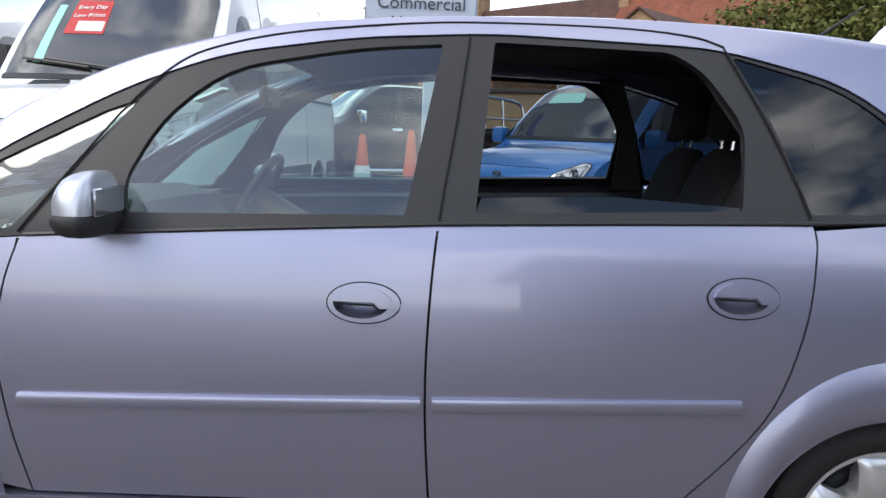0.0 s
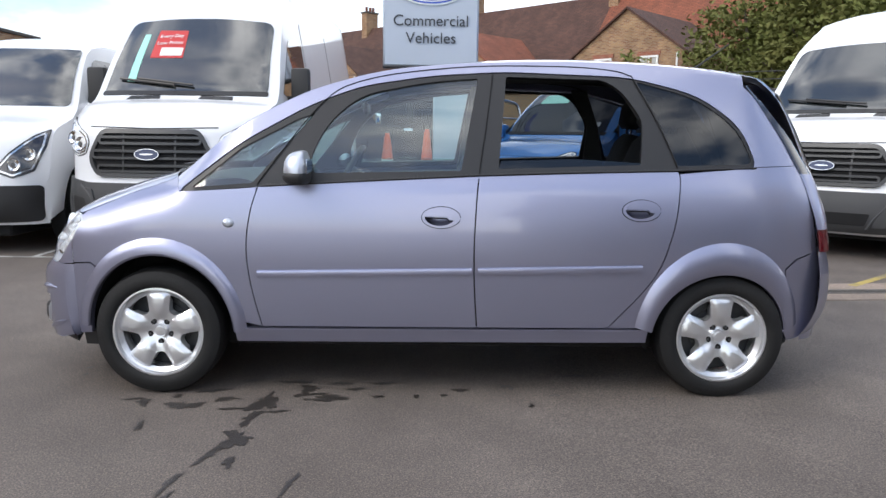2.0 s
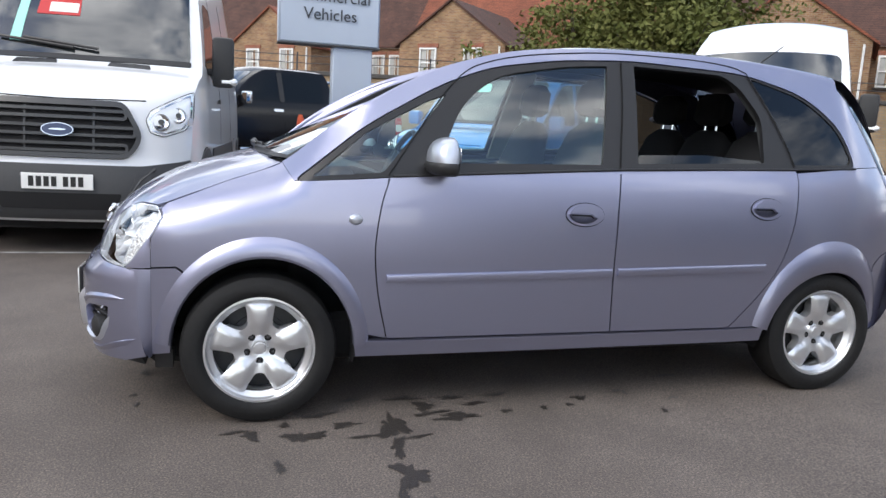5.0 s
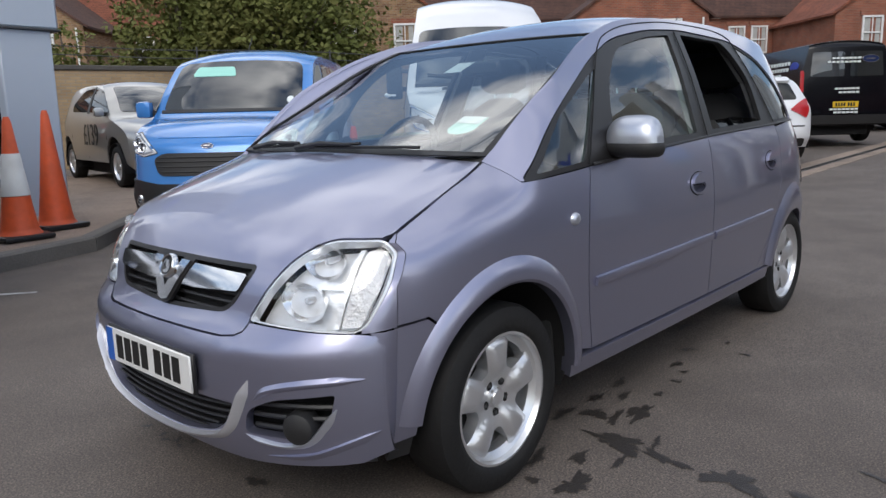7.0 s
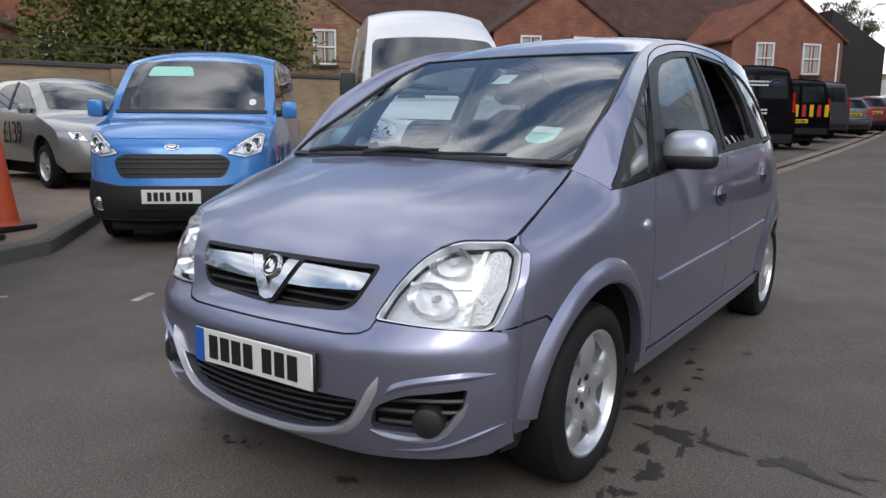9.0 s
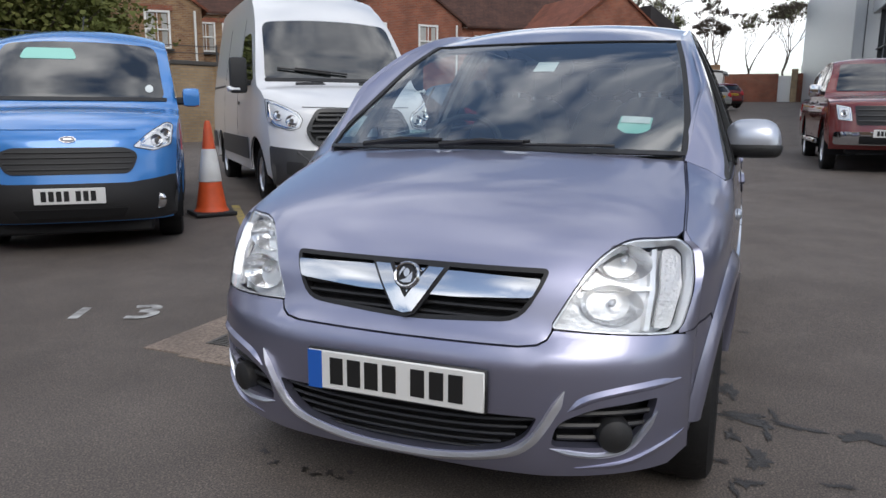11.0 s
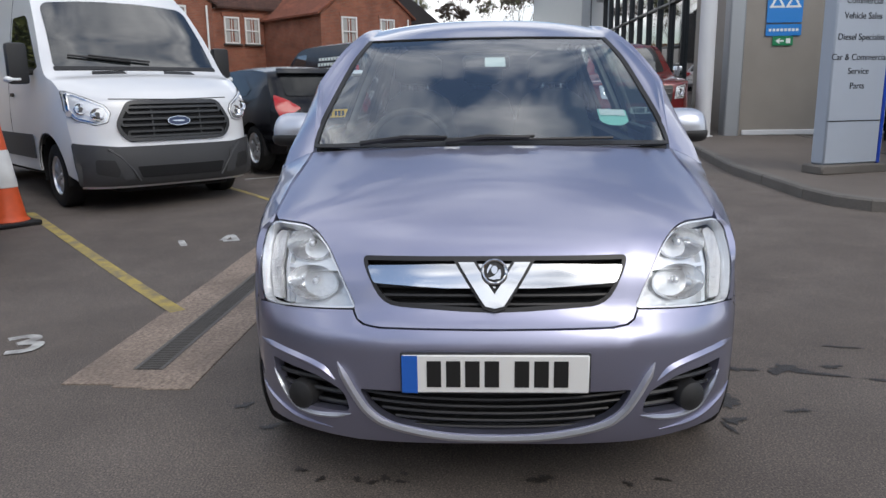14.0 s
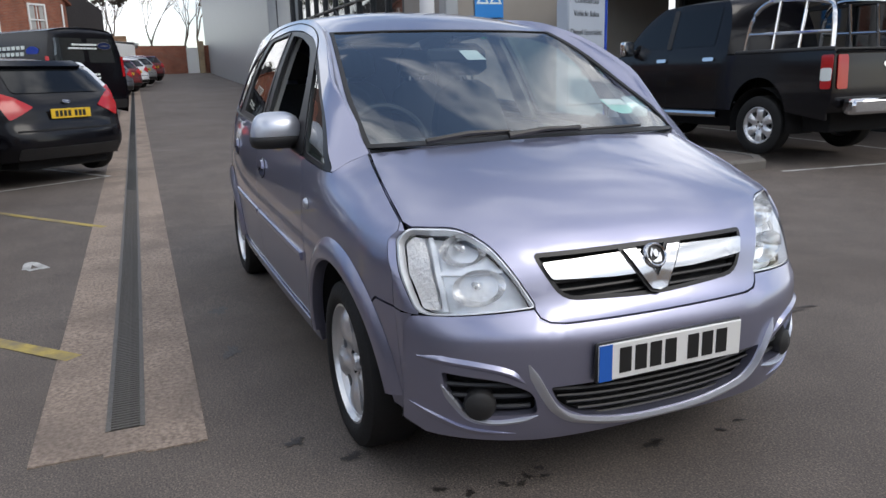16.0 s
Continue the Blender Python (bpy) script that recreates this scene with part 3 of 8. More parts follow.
def flank(s):
    """One side of the body; s: -1 for the near side, 1 for the far one."""
    side = lambda g: g if s < 0 else g.mirrored()
    P = lambda *a, **k: side(panel(*a, chart=left, **k))
    part("front_wing", P(shrunk(FRONT_WING, 0.002), step=0.035, thick=0.02), LILAC, car)
    door = part("front_door", P(shrunk(FRONT_DOOR, 0.003), step=0.04, thick=0.025, holes=[ellipse(-0.010, 0.852, 0.067, 0.037, 28)]), LILAC, car)
    rear = part("rear_door", P(shrunk(REAR_DOOR, 0.003), step=0.04, thick=0.025, holes=[ellipse(0.896, 0.892, 0.067, 0.037, 28)]), LILAC, car)
    part("rear_quarter_panel", P(shrunk(QUARTER, 0.002), step=0.04, thick=0.02), LILAC, car)
    part("sill", P(SILL, step=0.06, thick=0.04, off=0.004), LILAC, car)
    part("sill_lip", P([(-0.945, 0.318), (0.958, 0.33), (0.958, 0.340), (-0.95, 0.328)], step=0.04, thick=0.01, off=0.010), LILAC, car)
    part("bumper_end", P(FRONT_BUMPER_SIDE, step=0.04, thick=0.02), LILAC, car)
    part("air_dam", P([(-1.712, 0.20), (-1.645, 0.205), (-1.642, 0.285), (-1.712, 0.28)], step=0.05, thick=0.02, off=-0.018), PLASTIC, car)
    part("rear_bumper_end", P(REAR_BUMPER_SIDE, step=0.04, thick=0.02), LILAC, car)
    # silver frame above the windows, black surround, panes
    frame_top = [(-1.197, 0.957), WING_EDGE[-1]] + [p for p in RAIL[1:] if p[0] > -1.215] + [(1.48, 1.40), (1.585, 1.24), (1.675, 1.0985), (1.452, 1.0925)]
    hole = shrunk(DLO_R, -0.004)
    part("window_surround_panel", P(frame_top, step=0.035, thick=0.02, holes=[hole]), LILAC, car)
    panes = [QUARTERLIGHT, FRONT_GLASS, REAR_GLASS, QUARTER_GLASS]
    surround = part("window_trim", P(DLO_R, step=0.035, thick=0.02, holes=panes, off=-0.004), BLACK_TRIM, car, "matt black window surround")
    part("quarterlight", P(shrunk(QUARTERLIGHT, -0.004), step=0.06, thick=0.004, off=-0.010), CLEAR, surround).visible_shadow = False
    if s < 0:
        part("window_pane", P(shrunk(FRONT_GLASS, -0.004), step=0.06, thick=0.004, off=-0.012), CLEAR, surround).visible_shadow = False
        low = [(0.25, 1.066), (0.915, 1.092), (0.915, 1.108), (0.6, 1.125), (0.27, 1.112)]
        part("lowered_pane", P(low, step=0.05, thick=0.004, off=-0.014), PRIVACY, surround)
    else:
        low = [(-0.58, 1.040), (0.085, 1.058), (0.087, 1.072), (-0.25, 1.078), (-0.575, 1.056)]
        part("lowered_pane", P(low, step=0.05, thick=0.004, off=-0.014), CLEAR, surround)
        part("window_pane", P(shrunk(REAR_GLASS, -0.004), step=0.06, thick=0.004, off=-0.012), TINTED, surround).visible_shadow = False
    part("quarter_pane", P(shrunk(QUARTER_GLASS, -0.004), step=0.06, thick=0.004, off=-0.008), PRIVACY, surround)
    # shut lines across the surround
    for ln in (cutline(GAP_M, 1.045, 1.55, 1), cutline(GAP_R, 1.08, 1.52, 1), cutline(DOOR_TOP, -0.84, 0.24), cutline(DOOR_TOP, 0.24, 0.9)):
        part("shut_line", side(tube([left(*p) + Vector((0, -0.0005, 0)) for p in ln], 0.0028, 5)), DARK, surround)
    part("belt_strip", side(tube([left(x, z) + Vector((0, -0.004, 0)) for x, z in [(-0.82, 0.985), (-0.3, 1.017), (0.16, 1.043), (0.6, 1.060), (1.06, 1.073), (1.44, 1.088)]], 0.0055, 6)), BLACK_TRIM, surround)
    # mouldings, handles, repeater
    for d, x0, x1, z0, z1 in ((door, -0.838, 0.138, 0.585, 0.608), (rear, 0.166, 0.915, 0.609, 0.628)):
        line = [(x, z0 + (z1 - z0) * (x - x0) / (x1 - x0)) for x in np.linspace(x0, x1, 14)]
        prof = [(-0.017, 0.0), (-0.016, 0.010), (0.006, 0.014), (0.015, 0.010), (0.017, 0.0)]
        v, f = [], []
        for x, z in line:
            for dz, out in prof:
                p = left(x, z + dz)
                v.append((p.x, p.y - out, p.z))
        for j in range(len(line) - 1):
            for k in range(4):
                a = j * 5 + k
                f.append((a, a + 1, a + 6, a + 5))
        f += [(0, 4, 3, 2, 1), tuple(5 * (len(line) - 1) + k for k in range(5))]
        part("side_moulding", side(Geo().add(v, f)), LILAC, d)
    for d, cx, cz in ((door, -0.004, 0.853), (rear, 0.902, 0.893)):
        handle = part("door_handle", P(ellipse(cx, cz, 0.086, 0.047, 32), step=0.03, thick=0.012, off=0.006, holes=[ellipse(cx - 0.006, cz - 0.001, 0.066, 0.036, 28)]), LILAC, d)
        part("handle_gap", side(tube([left(x, z) + Vector((0, -0.001, 0)) for x, z in ellipse(cx, cz, 0.088, 0.049, 40, 0, 360)], 0.0016, 5)), DARK, handle)
        v, f = [], []
        for j, (k, dp) in enumerate(((1.04, 0.004), (1.0, 0.0), (0.95, -0.010), (0.78, -0.019), (0.4, -0.024))):
            for x, z in ellipse(cx - 0.006, cz - 0.001, 0.066 * k, 0.036 * k, 28):
                v.append(left(x, z) + Vector((0, -dp, 0)))
            if j:
                for i in range(28):
                    q = (i + 1) % 28
                    f.append(((j - 1) * 28 + i, (j - 1) * 28 + q, j * 28 + q, j * 28 + i))
        f.append(tuple(4 * 28 + i for i in range(28)))
        part("handle_recess", side(Geo().add(v, f)), LILAC, handle)
        flap = [(cx - 0.075, cz + 0.003)] + ellipse(cx - 0.004, cz, 0.070, 0.038, 16, 178, 2) + [(cx + 0.066, cz - 0.010), (cx + 0.040, cz - 0.012), (cx + 0.026, cz + 0.003)]
        part("handle_flap", P(flap[::-1], step=0.02, thick=0.014, off=0.015), LILAC, handle)
        # Dark strip stands in for the shade under the flap.
        part("flap_under_shade", side(tube([left(x, z) + Vector((0, -0.008, 0)) for x, z in ((cx - 0.062, cz - 0.002), (cx - 0.02, cz - 0.003), (cx + 0.024, cz - 0.003), (cx + 0.036, cz - 0.014))], 0.0026, 6)), DARK, handle)
    rp = left(-0.965, 0.817)
    part("side_repeater", side(lathe([(0.0, 0.014), (0.014, 0.013), (0.022, 0.006), (0.024, 0.0)], 20, Matrix.Translation(rp) @ Matrix.Rotation(radians(90), 4, "X") @ Matrix.Diagonal((1.15, 0.9, 1, 1)))), TRIM_SILVER, car, "small oval clear side repeater")
    # flared arch lips
    for cx, cz, rx, rz, ox, oz, a0, a1 in ((-1.300, 0.29, 0.345, 0.375, 0.405, 0.455, 176, 3), (1.300, 0.285, 0.325, 0.318, 0.405, 0.465, 172, 8)):
        inn = ellipse(cx, cz, rx, rz, 30, a0, a1)
        outer = ellipse(cx, cz, ox, oz, 30, a0, a1)
        lipv, lipf = [], []
        for (xi, zi), (xo, zo) in zip(inn, outer):
            for t, o in ((0.0, -0.025), (0.0, 0.016), (0.12, 0.024), (0.45, 0.024), (0.75, 0.016), (1.0, 0.001)):
                x, z = xi + (xo - xi) * t, zi + (zo - zi) * t
                x = max(-1.745, min(1.765, x))
                p = left(x, z)
                lipv.append((p.x, p.y - o, p.z))
        for j in range(30):
            for k in range(5):
                a = j * 6 + k
                lipf.append((a, a + 6, a + 7, a + 1))
        part("wheel_arch_lip", side(Geo().add(lipv, [q[::-1] for q in lipf])), LILAC, car)
        v, f = [], []
        for j, (x, z) in enumerate(ellipse(cx, cz, rx + 0.01, rz + 0.01, 20, 190, -10)):
            v += [(x, -side_y(max(-1.7, min(1.75, x)), max(0.2, z)) + 0.02, z), (x, -0.42, z)]
            if j:
                a = 2 * j
                f.append((a - 2, a - 1, a + 1, a))
        part("wheel_well", side(Geo().add(v, f)), DARK, car)
    # pillar and roof rail between flank and roof
    v, f = [], []
    rail = [WING_EDGE[-1]] + [p for p in RAIL[1:] if p[0] > -1.215]
    for j, (x, z) in enumerate(rail):
        a = left(x, z)
        q = bisect(lambda q: top.at(-top.width(q), q).x - x, 0.0, 0.62)
        b = top.at(-top.width(q), q)
        ta = (left(x, z) - left(x, z - 0.02)).normalized()
        tb = (top.at(-top.width(q) * 0.985, q) - b)
        tb = Vector((0, 1, tb.z * 0.3 / max(1e-4, tb.y))).normalized()
        d = (a - b).length * 0.42
        for t in np.linspace(0, 1, 8):
            p = a * (1 - t) ** 3 + (a + ta * d) * 3 * t * (1 - t) ** 2 + (b - tb * d) * 3 * t * t * (1 - t) + b * t ** 3
            v.append(p)
        if j:
            for k in range(7):
                q = (j - 1) * 8 + k
                f.append((q, q + 8, q + 9, q + 1))
    part("roof_rail", side(Geo().add(v, f)), LILAC, car)
    # wing top along the bonnet and lamp, and the bumper's corner
    v, f = [], []
    pairs = [(nose.yz(-0.708, 0.606), left(-1.712, 0.612))] + [(nose.yz(y - 0.002, z), left(*w)) for (y, z), w in zip(LAMP_OUT, WING_LIP)]
    pairs += [(h + Vector((0, 0.0, -0.002)), left(*w)) for h, w in zip(HOOD_EDGE, WING_EDGE)]
    for j, (a, b) in enumerate(pairs):
        for t in (0, 0.33, 0.67, 1.0):
            p = a.lerp(b, t)
            o = (0.16 if (a - b).length > 0.03 else 0.0) * (a - b).length * math.sin(math.pi * t)
            v.append((p.x - o * 0.5, p.y - o * 0.5, p.z))
        if j:
            for k in range(3):
                q = (j - 1) * 4 + k
                f.append((q, q + 1, q + 5, q + 4)[::-1])
    part("wing_top", side(Geo().add(v, f)), LILAC, car)
    v, f = [], []
    for j, z in enumerate(np.linspace(0.262, 0.606, 12)):
        a, b = nose.yz(-0.7435 + max(0, z - 0.57) * 0.6, z), left(-1.7125, z)
        for t in (0, 0.5, 1.0):
            p = a.lerp(b, t)
            o = 0.10 * (a - b).length * math.sin(math.pi * t)
            v.append((p.x - o, p.y - o, p.z))
        if j:
            for k in range(2):
                q = (j - 1) * 3 + k
                f.append((q, q + 1, q + 4, q + 3)[::-1])
    part("bumper_corner", side(Geo().add(v, f)), LILAC, car)
    # mirror
    mir = new("door_mirror")
    mir.parent = car
    mir.matrix_basis = Matrix.Translation((-0.625, 0.862 * s, 1.072))
    def mirror_ring(z, kx, ky, back, n=28):
        pts = []
        for i in range(n):
            ca, sa = math.cos(2 * math.pi * i / n), math.sin(2 * math.pi * i / n)
            x = 0.072 * kx * math.copysign(abs(ca) ** 0.75, ca) * (1.0 if ca < 0 else 0.5) + back
            pts.append((x, s * (0.104 * ky * math.copysign(abs(sa) ** 0.75, sa)), z))
        return pts

    def mirror_skin(rings, n=28):
        v = [p for r in rings for p in r]
        f = [(j * n + i, j * n + (i + 1) % n, (j + 1) * n + (i + 1) % n, (j + 1) * n + i) for j in range(len(rings) - 1) for i in range(n)]
        f += [tuple(range(n))[::-1], tuple((len(rings) - 1) * n + i for i in range(n))]
        return Geo().add(v, f if s > 0 else [q[::-1] for q in f])
    dome = [(-0.022, 1.0, 1.0), (-0.004, 1.0, 0.99), (0.018, 0.97, 0.95), (0.038, 0.88, 0.88), (0.054, 0.74, 0.78), (0.065, 0.54, 0.63), (0.072, 0.28, 0.42), (0.074, 0.06, 0.12)]
    foot = [(-0.074, 0.45, 0.55), (-0.071, 0.74, 0.84), (-0.062, 0.95, 0.99), (-0.046, 1.06, 1.05), (-0.030, 1.07, 1.06), (-0.023, 1.03, 1.025)]
    part("mirror_cap", mirror_skin([mirror_ring(z, kx, ky, 0.012 * (1 - kx)) for z, kx, ky in dome]), TRIM_SILVER, mir, "silver mirror cap")
    part("mirror_base", mirror_skin([mirror_ring(z, kx, ky, 0.010 * (1 - kx)) for z, kx, ky in foot]), PLASTIC, mir, "black lower mirror housing")
    part("mirror_glass", block(0.035, 0, 0.006, 0.006, 0.15, 0.062, 0.003), CHROME, mir)
    part("mirror_arm", tube([(0.005, -0.05 * s, -0.050), (0.015, -0.11 * s, -0.048), (0.03, -0.155 * s, -0.042)], [0.026, 0.030, 0.042], 12), PLASTIC, mir)
    # inner door lining, seen through the windows
    part("door_lining", side(panel([(-0.95, 0.32), (1.0, 0.34), (1.06, 1.06), (0.16, 1.03), (-0.84, 0.97), (-1.1, 0.9)], chart=left, step=0.2, thick=0.04, off=-0.075)), GREY_IN, car)
    part("pillar_lining", side(panel([(0.10, 1.02), (0.25, 1.03), (0.30, 1.54), (0.18, 1.54)], chart=left, step=0.12, thick=0.02, off=-0.03)), BEIGE_IN, car)
    part("rear_pillar_lining", side(panel([(0.93, 1.05), (1.06, 1.05), (1.0, 1.30), (0.9, 1.52), (0.80, 1.52), (0.93, 1.3)], chart=left, step=0.12, thick=0.02, off=-0.03)), GREY_IN, car)


flank(-1)
flank(1)

# headlamps, bonnet with grille opening, front bumper (outlines in y and height)
GRILLE_HOLE = rounded([(-0.385, 0.765, 0.03), (0.385, 0.765, 0.03), (0.372, 0.725, 0.03), (0.322, 0.632, 0.05), (0.0, 0.612, 0.1), (-0.322, 0.632, 0.05), (-0.372, 0.725, 0.03)], 0.02)
lamp_in = [p for p in shrunk(HEADLAMP, -0.004) if p[1] > 0.632 and (p[0] > -0.55 or p[1] > 0.833) and p[0] > -0.69]
lamp_in = sorted(lamp_in, key=lambda p: -p[0])
hood_side = [(-0.33, 0.578), (-0.373, 0.583), (-0.395, 0.595), (-0.405, 0.616)] + lamp_in + [(h.y + 0.002, h.z) for h in HOOD_EDGE]
hood_poly = [(0.0, 0.576)] + hood_side + [(-0.3, 1.045), (0.0, 1.052), (0.3, 1.045)] + [(-y, z) for y, z in hood_side[::-1]]
hood = part("bonnet", panel(shrunk(hood_poly, 0.0012), nose.yz, step=0.03, thick=0.02, holes=[GRILLE_HOLE], centre=(-1.3, 0, 0.6)), LILAC, car)
bumper_poly = [(0.0, 0.573), (-0.33, 0.575), (-0.375, 0.580), (-0.398, 0.592), (-0.41, 0.616), (-0.705, 0.604), (-0.73, 0.598), (-0.746, 0.57), (-0.745, 0.40), (-0.742, 0.268), (-0.70, 0.245), (-0.40, 0.225), (0.0, 0.228)]
LOW_GRILLE = [(-0.388, 0.398, 0.01), (-0.36, 0.34, 0.03), (-0.30, 0.298, 0.05), (-0.12, 0.262, 0.1), (0.12, 0.262, 0.1), (0.30, 0.298, 0.05), (0.36, 0.34, 0.03), (0.388, 0.398, 0.01)]
FOG_SLOT = [(-0.420, 0.318, 0.02), (-0.435, 0.385, 0.03), (-0.520, 0.428, 0.04), (-0.672, 0.450, 0.01), (-0.655, 0.37, 0.03), (-0.60, 0.318, 0.03)]
full = bumper_poly[:-1] + [(0.0, 0.228)] + [(-y, z) for y, z in bumper_poly[1:-1][::-1]]
bumper = part("front_bumper", panel(full, nose.yz, step=0.03, thick=0.03, holes=[rounded(LOW_GRILLE), rounded(FOG_SLOT), rounded([(-p[0], p[1], p[2]) for p in FOG_SLOT])], centre=(-1.3, 0, 0.5)), LILAC, car)
part("bumper_cavity", panel([(-0.70, 0.24), (0.70, 0.24), (0.70, 0.58), (-0.70, 0.58)], nose.yz, step=0.08, thick=0.0, off=-0.07, centre=(-1.3, 0, 0.5)), DARK, bumper)
part("underbody_lip", panel([(-0.70, 0.19), (0.70, 0.19), (0.72, 0.275), (-0.72, 0.275)], nose.yz, step=0.06, thick=0.04, off=-0.035, centre=(-1.3, 0, 0.5)), PLASTIC, bumper)
for k in range(6):
    z = 0.278 + 0.022 * k
    w = min(0.375, 0.14 + 0.24 * math.sqrt(max(0.0, (z - 0.262) / 0.10)))
    part("lower_grille_slat", tube([nose.yz(y, z + 0.018 * (abs(y) / 0.38) ** 2) + Vector((0.022, 0, 0)) for y in np.linspace(-w, w, 13)], 0.0045, 6), BLACK_TRIM, bumper)


def fold(line, inner, outer, proud, taper=True):
    """A pressed fold along a line of (y, height): a crest between two edges that run out into the sheet."""
    pts = smooth_line(line, 5)
    v, f = [], []
    for i, (y, z) in enumerate(pts):
        dy, dz = (pts[min(i + 1, len(pts) - 1)][k] - pts[max(i - 1, 0)][k] for k in (0, 1))
        d = math.hypot(dy, dz)
        ny, nz = -dz / d, dy / d
        k = min(1.0, 0.12 + min(i, len(pts) - 1 - i) / 4.0) if taper else 1.0
        for w, o in ((inner, -0.012), (inner * 0.85, 0.0), (inner * 0.2, proud), (-outer * 0.25, proud * 0.9), (-outer, -0.004)):
            v.append(nose.yz(y + ny * w * k, z + nz * w * k) + Vector((-o * k, 0, 0)))
        if i:
            for j in range(4):
                q = (i - 1) * 5 + j
                f.append((q, q + 1, q + 6, q + 5))
    return Geo().add(v, f)


chin = [(-0.452, 0.475), (-0.425, 0.425), (-0.398, 0.375), (-0.362, 0.325), (-0.30, 0.288), (-0.15, 0.256), (0.0, 0.248), (0.15, 0.256), (0.30, 0.288), (0.362, 0.325), (0.398, 0.375), (0.425, 0.425), (0.452, 0.475)]
part("chin_trim", fold(chin, 0.010, 0.020, 0.020), CHIN_HIGHLIGHT, bumper, "U-shaped chin trim, paler silver for the light it catches")
for s in (-1, 1):
    flip = (lambda g: g) if s < 0 else (lambda g: g.mirrored())
    brow = [(-0.722, 0.487), (-0.66, 0.482), (-0.58, 0.470), (-0.51, 0.450), (-0.462, 0.418)]
    part("fog_brow", flip(fold(brow, 0.018, 0.012, 0.011)), LILAC, bumper)
    lip = [(-0.672, 0.41), (-0.645, 0.362), (-0.605, 0.312), (-0.55, 0.296), (-0.48, 0.300), (-0.42, 0.312)]
    part("fog_lip", flip(fold(lip, 0.010, 0.012, 0.011)), TRIM_SILVER, bumper)
    skirt = [(-0.735, 0.335), (-0.68, 0.306), (-0.60, 0.272), (-0.48, 0.256)]
    part("bumper_skirt", flip(fold(skirt, 0.008, 0.018, 0.009)), LILAC, bumper)
    for k in range(3):
        z = 0.335 + 0.034 * k
        part("fog_slat", tube([nose.yz(y * s, z + 0.02 * (y - 0.45)) + Vector((0.03, 0, 0)) for y in np.linspace(0.43, 0.655, 7)], 0.008, 6), BLACK_TRIM, bumper)
    c = nose.yz(0.578 * s, 0.348)
    part("fog_cover", lathe([(0.0, -0.012), (0.030, -0.010), (0.043, -0.002), (0.047, 0.01), (0.047, 0.05)], 24, Matrix.Translation(c) @ Matrix.Rotation(radians(-24 * s), 4, "Z") @ Matrix.Rotation(radians(90), 4, "Y")), PLASTIC, bumper, "round black fog lamp blank")
    # headlamp
    lamp = new("headlamp")
    lamp.parent = car
    part("lamp_lens", flip(panel(HEADLAMP, nose.yz, step=0.03, thick=0.006, centre=(-1.3, 0, 0.6))), LENS, lamp, "clear polycarbonate lens").visible_shadow = False
    N = lambda poly, **k: flip(panel(poly, nose.yz, centre=(-1.3, 0, 0.6), **k))
    part("lamp_back", N(HEADLAMP, step=0.04, thick=0.0, off=-0.060), REFLECTOR, lamp)
    part("lamp_bezel", N(shrunk(HEADLAMP, -0.002), step=0.03, thick=0.03, holes=[shrunk(HEADLAMP, 0.002)], off=-0.004), BEZEL, lamp)
    for poly in ([(-0.47, 0.728), (-0.652, 0.724), (-0.652, 0.735), (-0.47, 0.740)], [(-0.642, 0.618), (-0.656, 0.618), (-0.662, 0.72), (-0.648, 0.832), (-0.634, 0.832), (-0.648, 0.72)]):
        part("lamp_rib", N(poly, step=0.03, thick=0.022, off=-0.040), REFLECTOR, lamp)
    for yy, zz, r in ((-0.573, 0.778, 0.054), (-0.555, 0.676, 0.060)):
        c = nose.yz(yy, zz) + Vector((0.052, 0.018, 0))
        m = Matrix.Translation(c) @ Matrix.Rotation(radians(8), 4, "Z") @ Matrix.Rotation(radians(90), 4, "Y") @ Matrix.Diagonal((0.92, 1.35, 1, 1))
        part("reflector_bowl", flip(lathe([(r, -0.028), (r * 0.92, -0.018), (r * 0.75, 0.005), (r * 0.5, 0.026), (r * 0.2, 0.036), (0.0, 0.037)], 28, m)), LAMP_MIRROR, lamp)
        part("bulb", flip(lathe([(0.0, -0.018), (0.009, -0.014), (0.010, 0.0), (0.008, 0.03)], 12, Matrix.Translation(c) @ Matrix.Rotation(radians(90), 4, "Y"))), BEZEL, lamp)
    part("indicator", N(rounded([(-0.662, 0.622), (-0.705, 0.620), (-0.728, 0.72), (-0.714, 0.802), (-0.688, 0.824), (-0.660, 0.824), (-0.672, 0.72)], 0.01), step=0.02, thick=0.01, off=-0.03), FACET, lamp, "clear faceted indicator section")
# grille
grille = part("grille", panel(shrunk(GRILLE_HOLE, -0.006), nose.yz, step=0.05, thick=0.0, off=-0.035, centre=(-1.3, 0, 0.6)), DARK, car, "black grille with a chrome bar")
part("grille_surround", panel(shrunk(GRILLE_HOLE, 0.0), nose.yz, step=0.03, thick=0.03, off=0.001, holes=[shrunk(GRILLE_HOLE, 0.012)], centre=(-1.3, 0, 0.6)), BLACK_TRIM, grille)
for k in range(4):
    z = 0.633 + 0.024 * k
    w = 0.312 + 0.014 * k
    part("grille_slat", tube([nose.yz(y, z) + Vector((0.012, 0, 0)) for y in np.linspace(-w, w, 11)], 0.006, 6), BLACK_TRIM, grille)
bar = [(-0.366, 0.737), (-0.16, 0.742), (0.16, 0.742), (0.366, 0.737), (0.346, 0.692), (0.14, 0.680), (-0.14, 0.680), (-0.346, 0.692)]
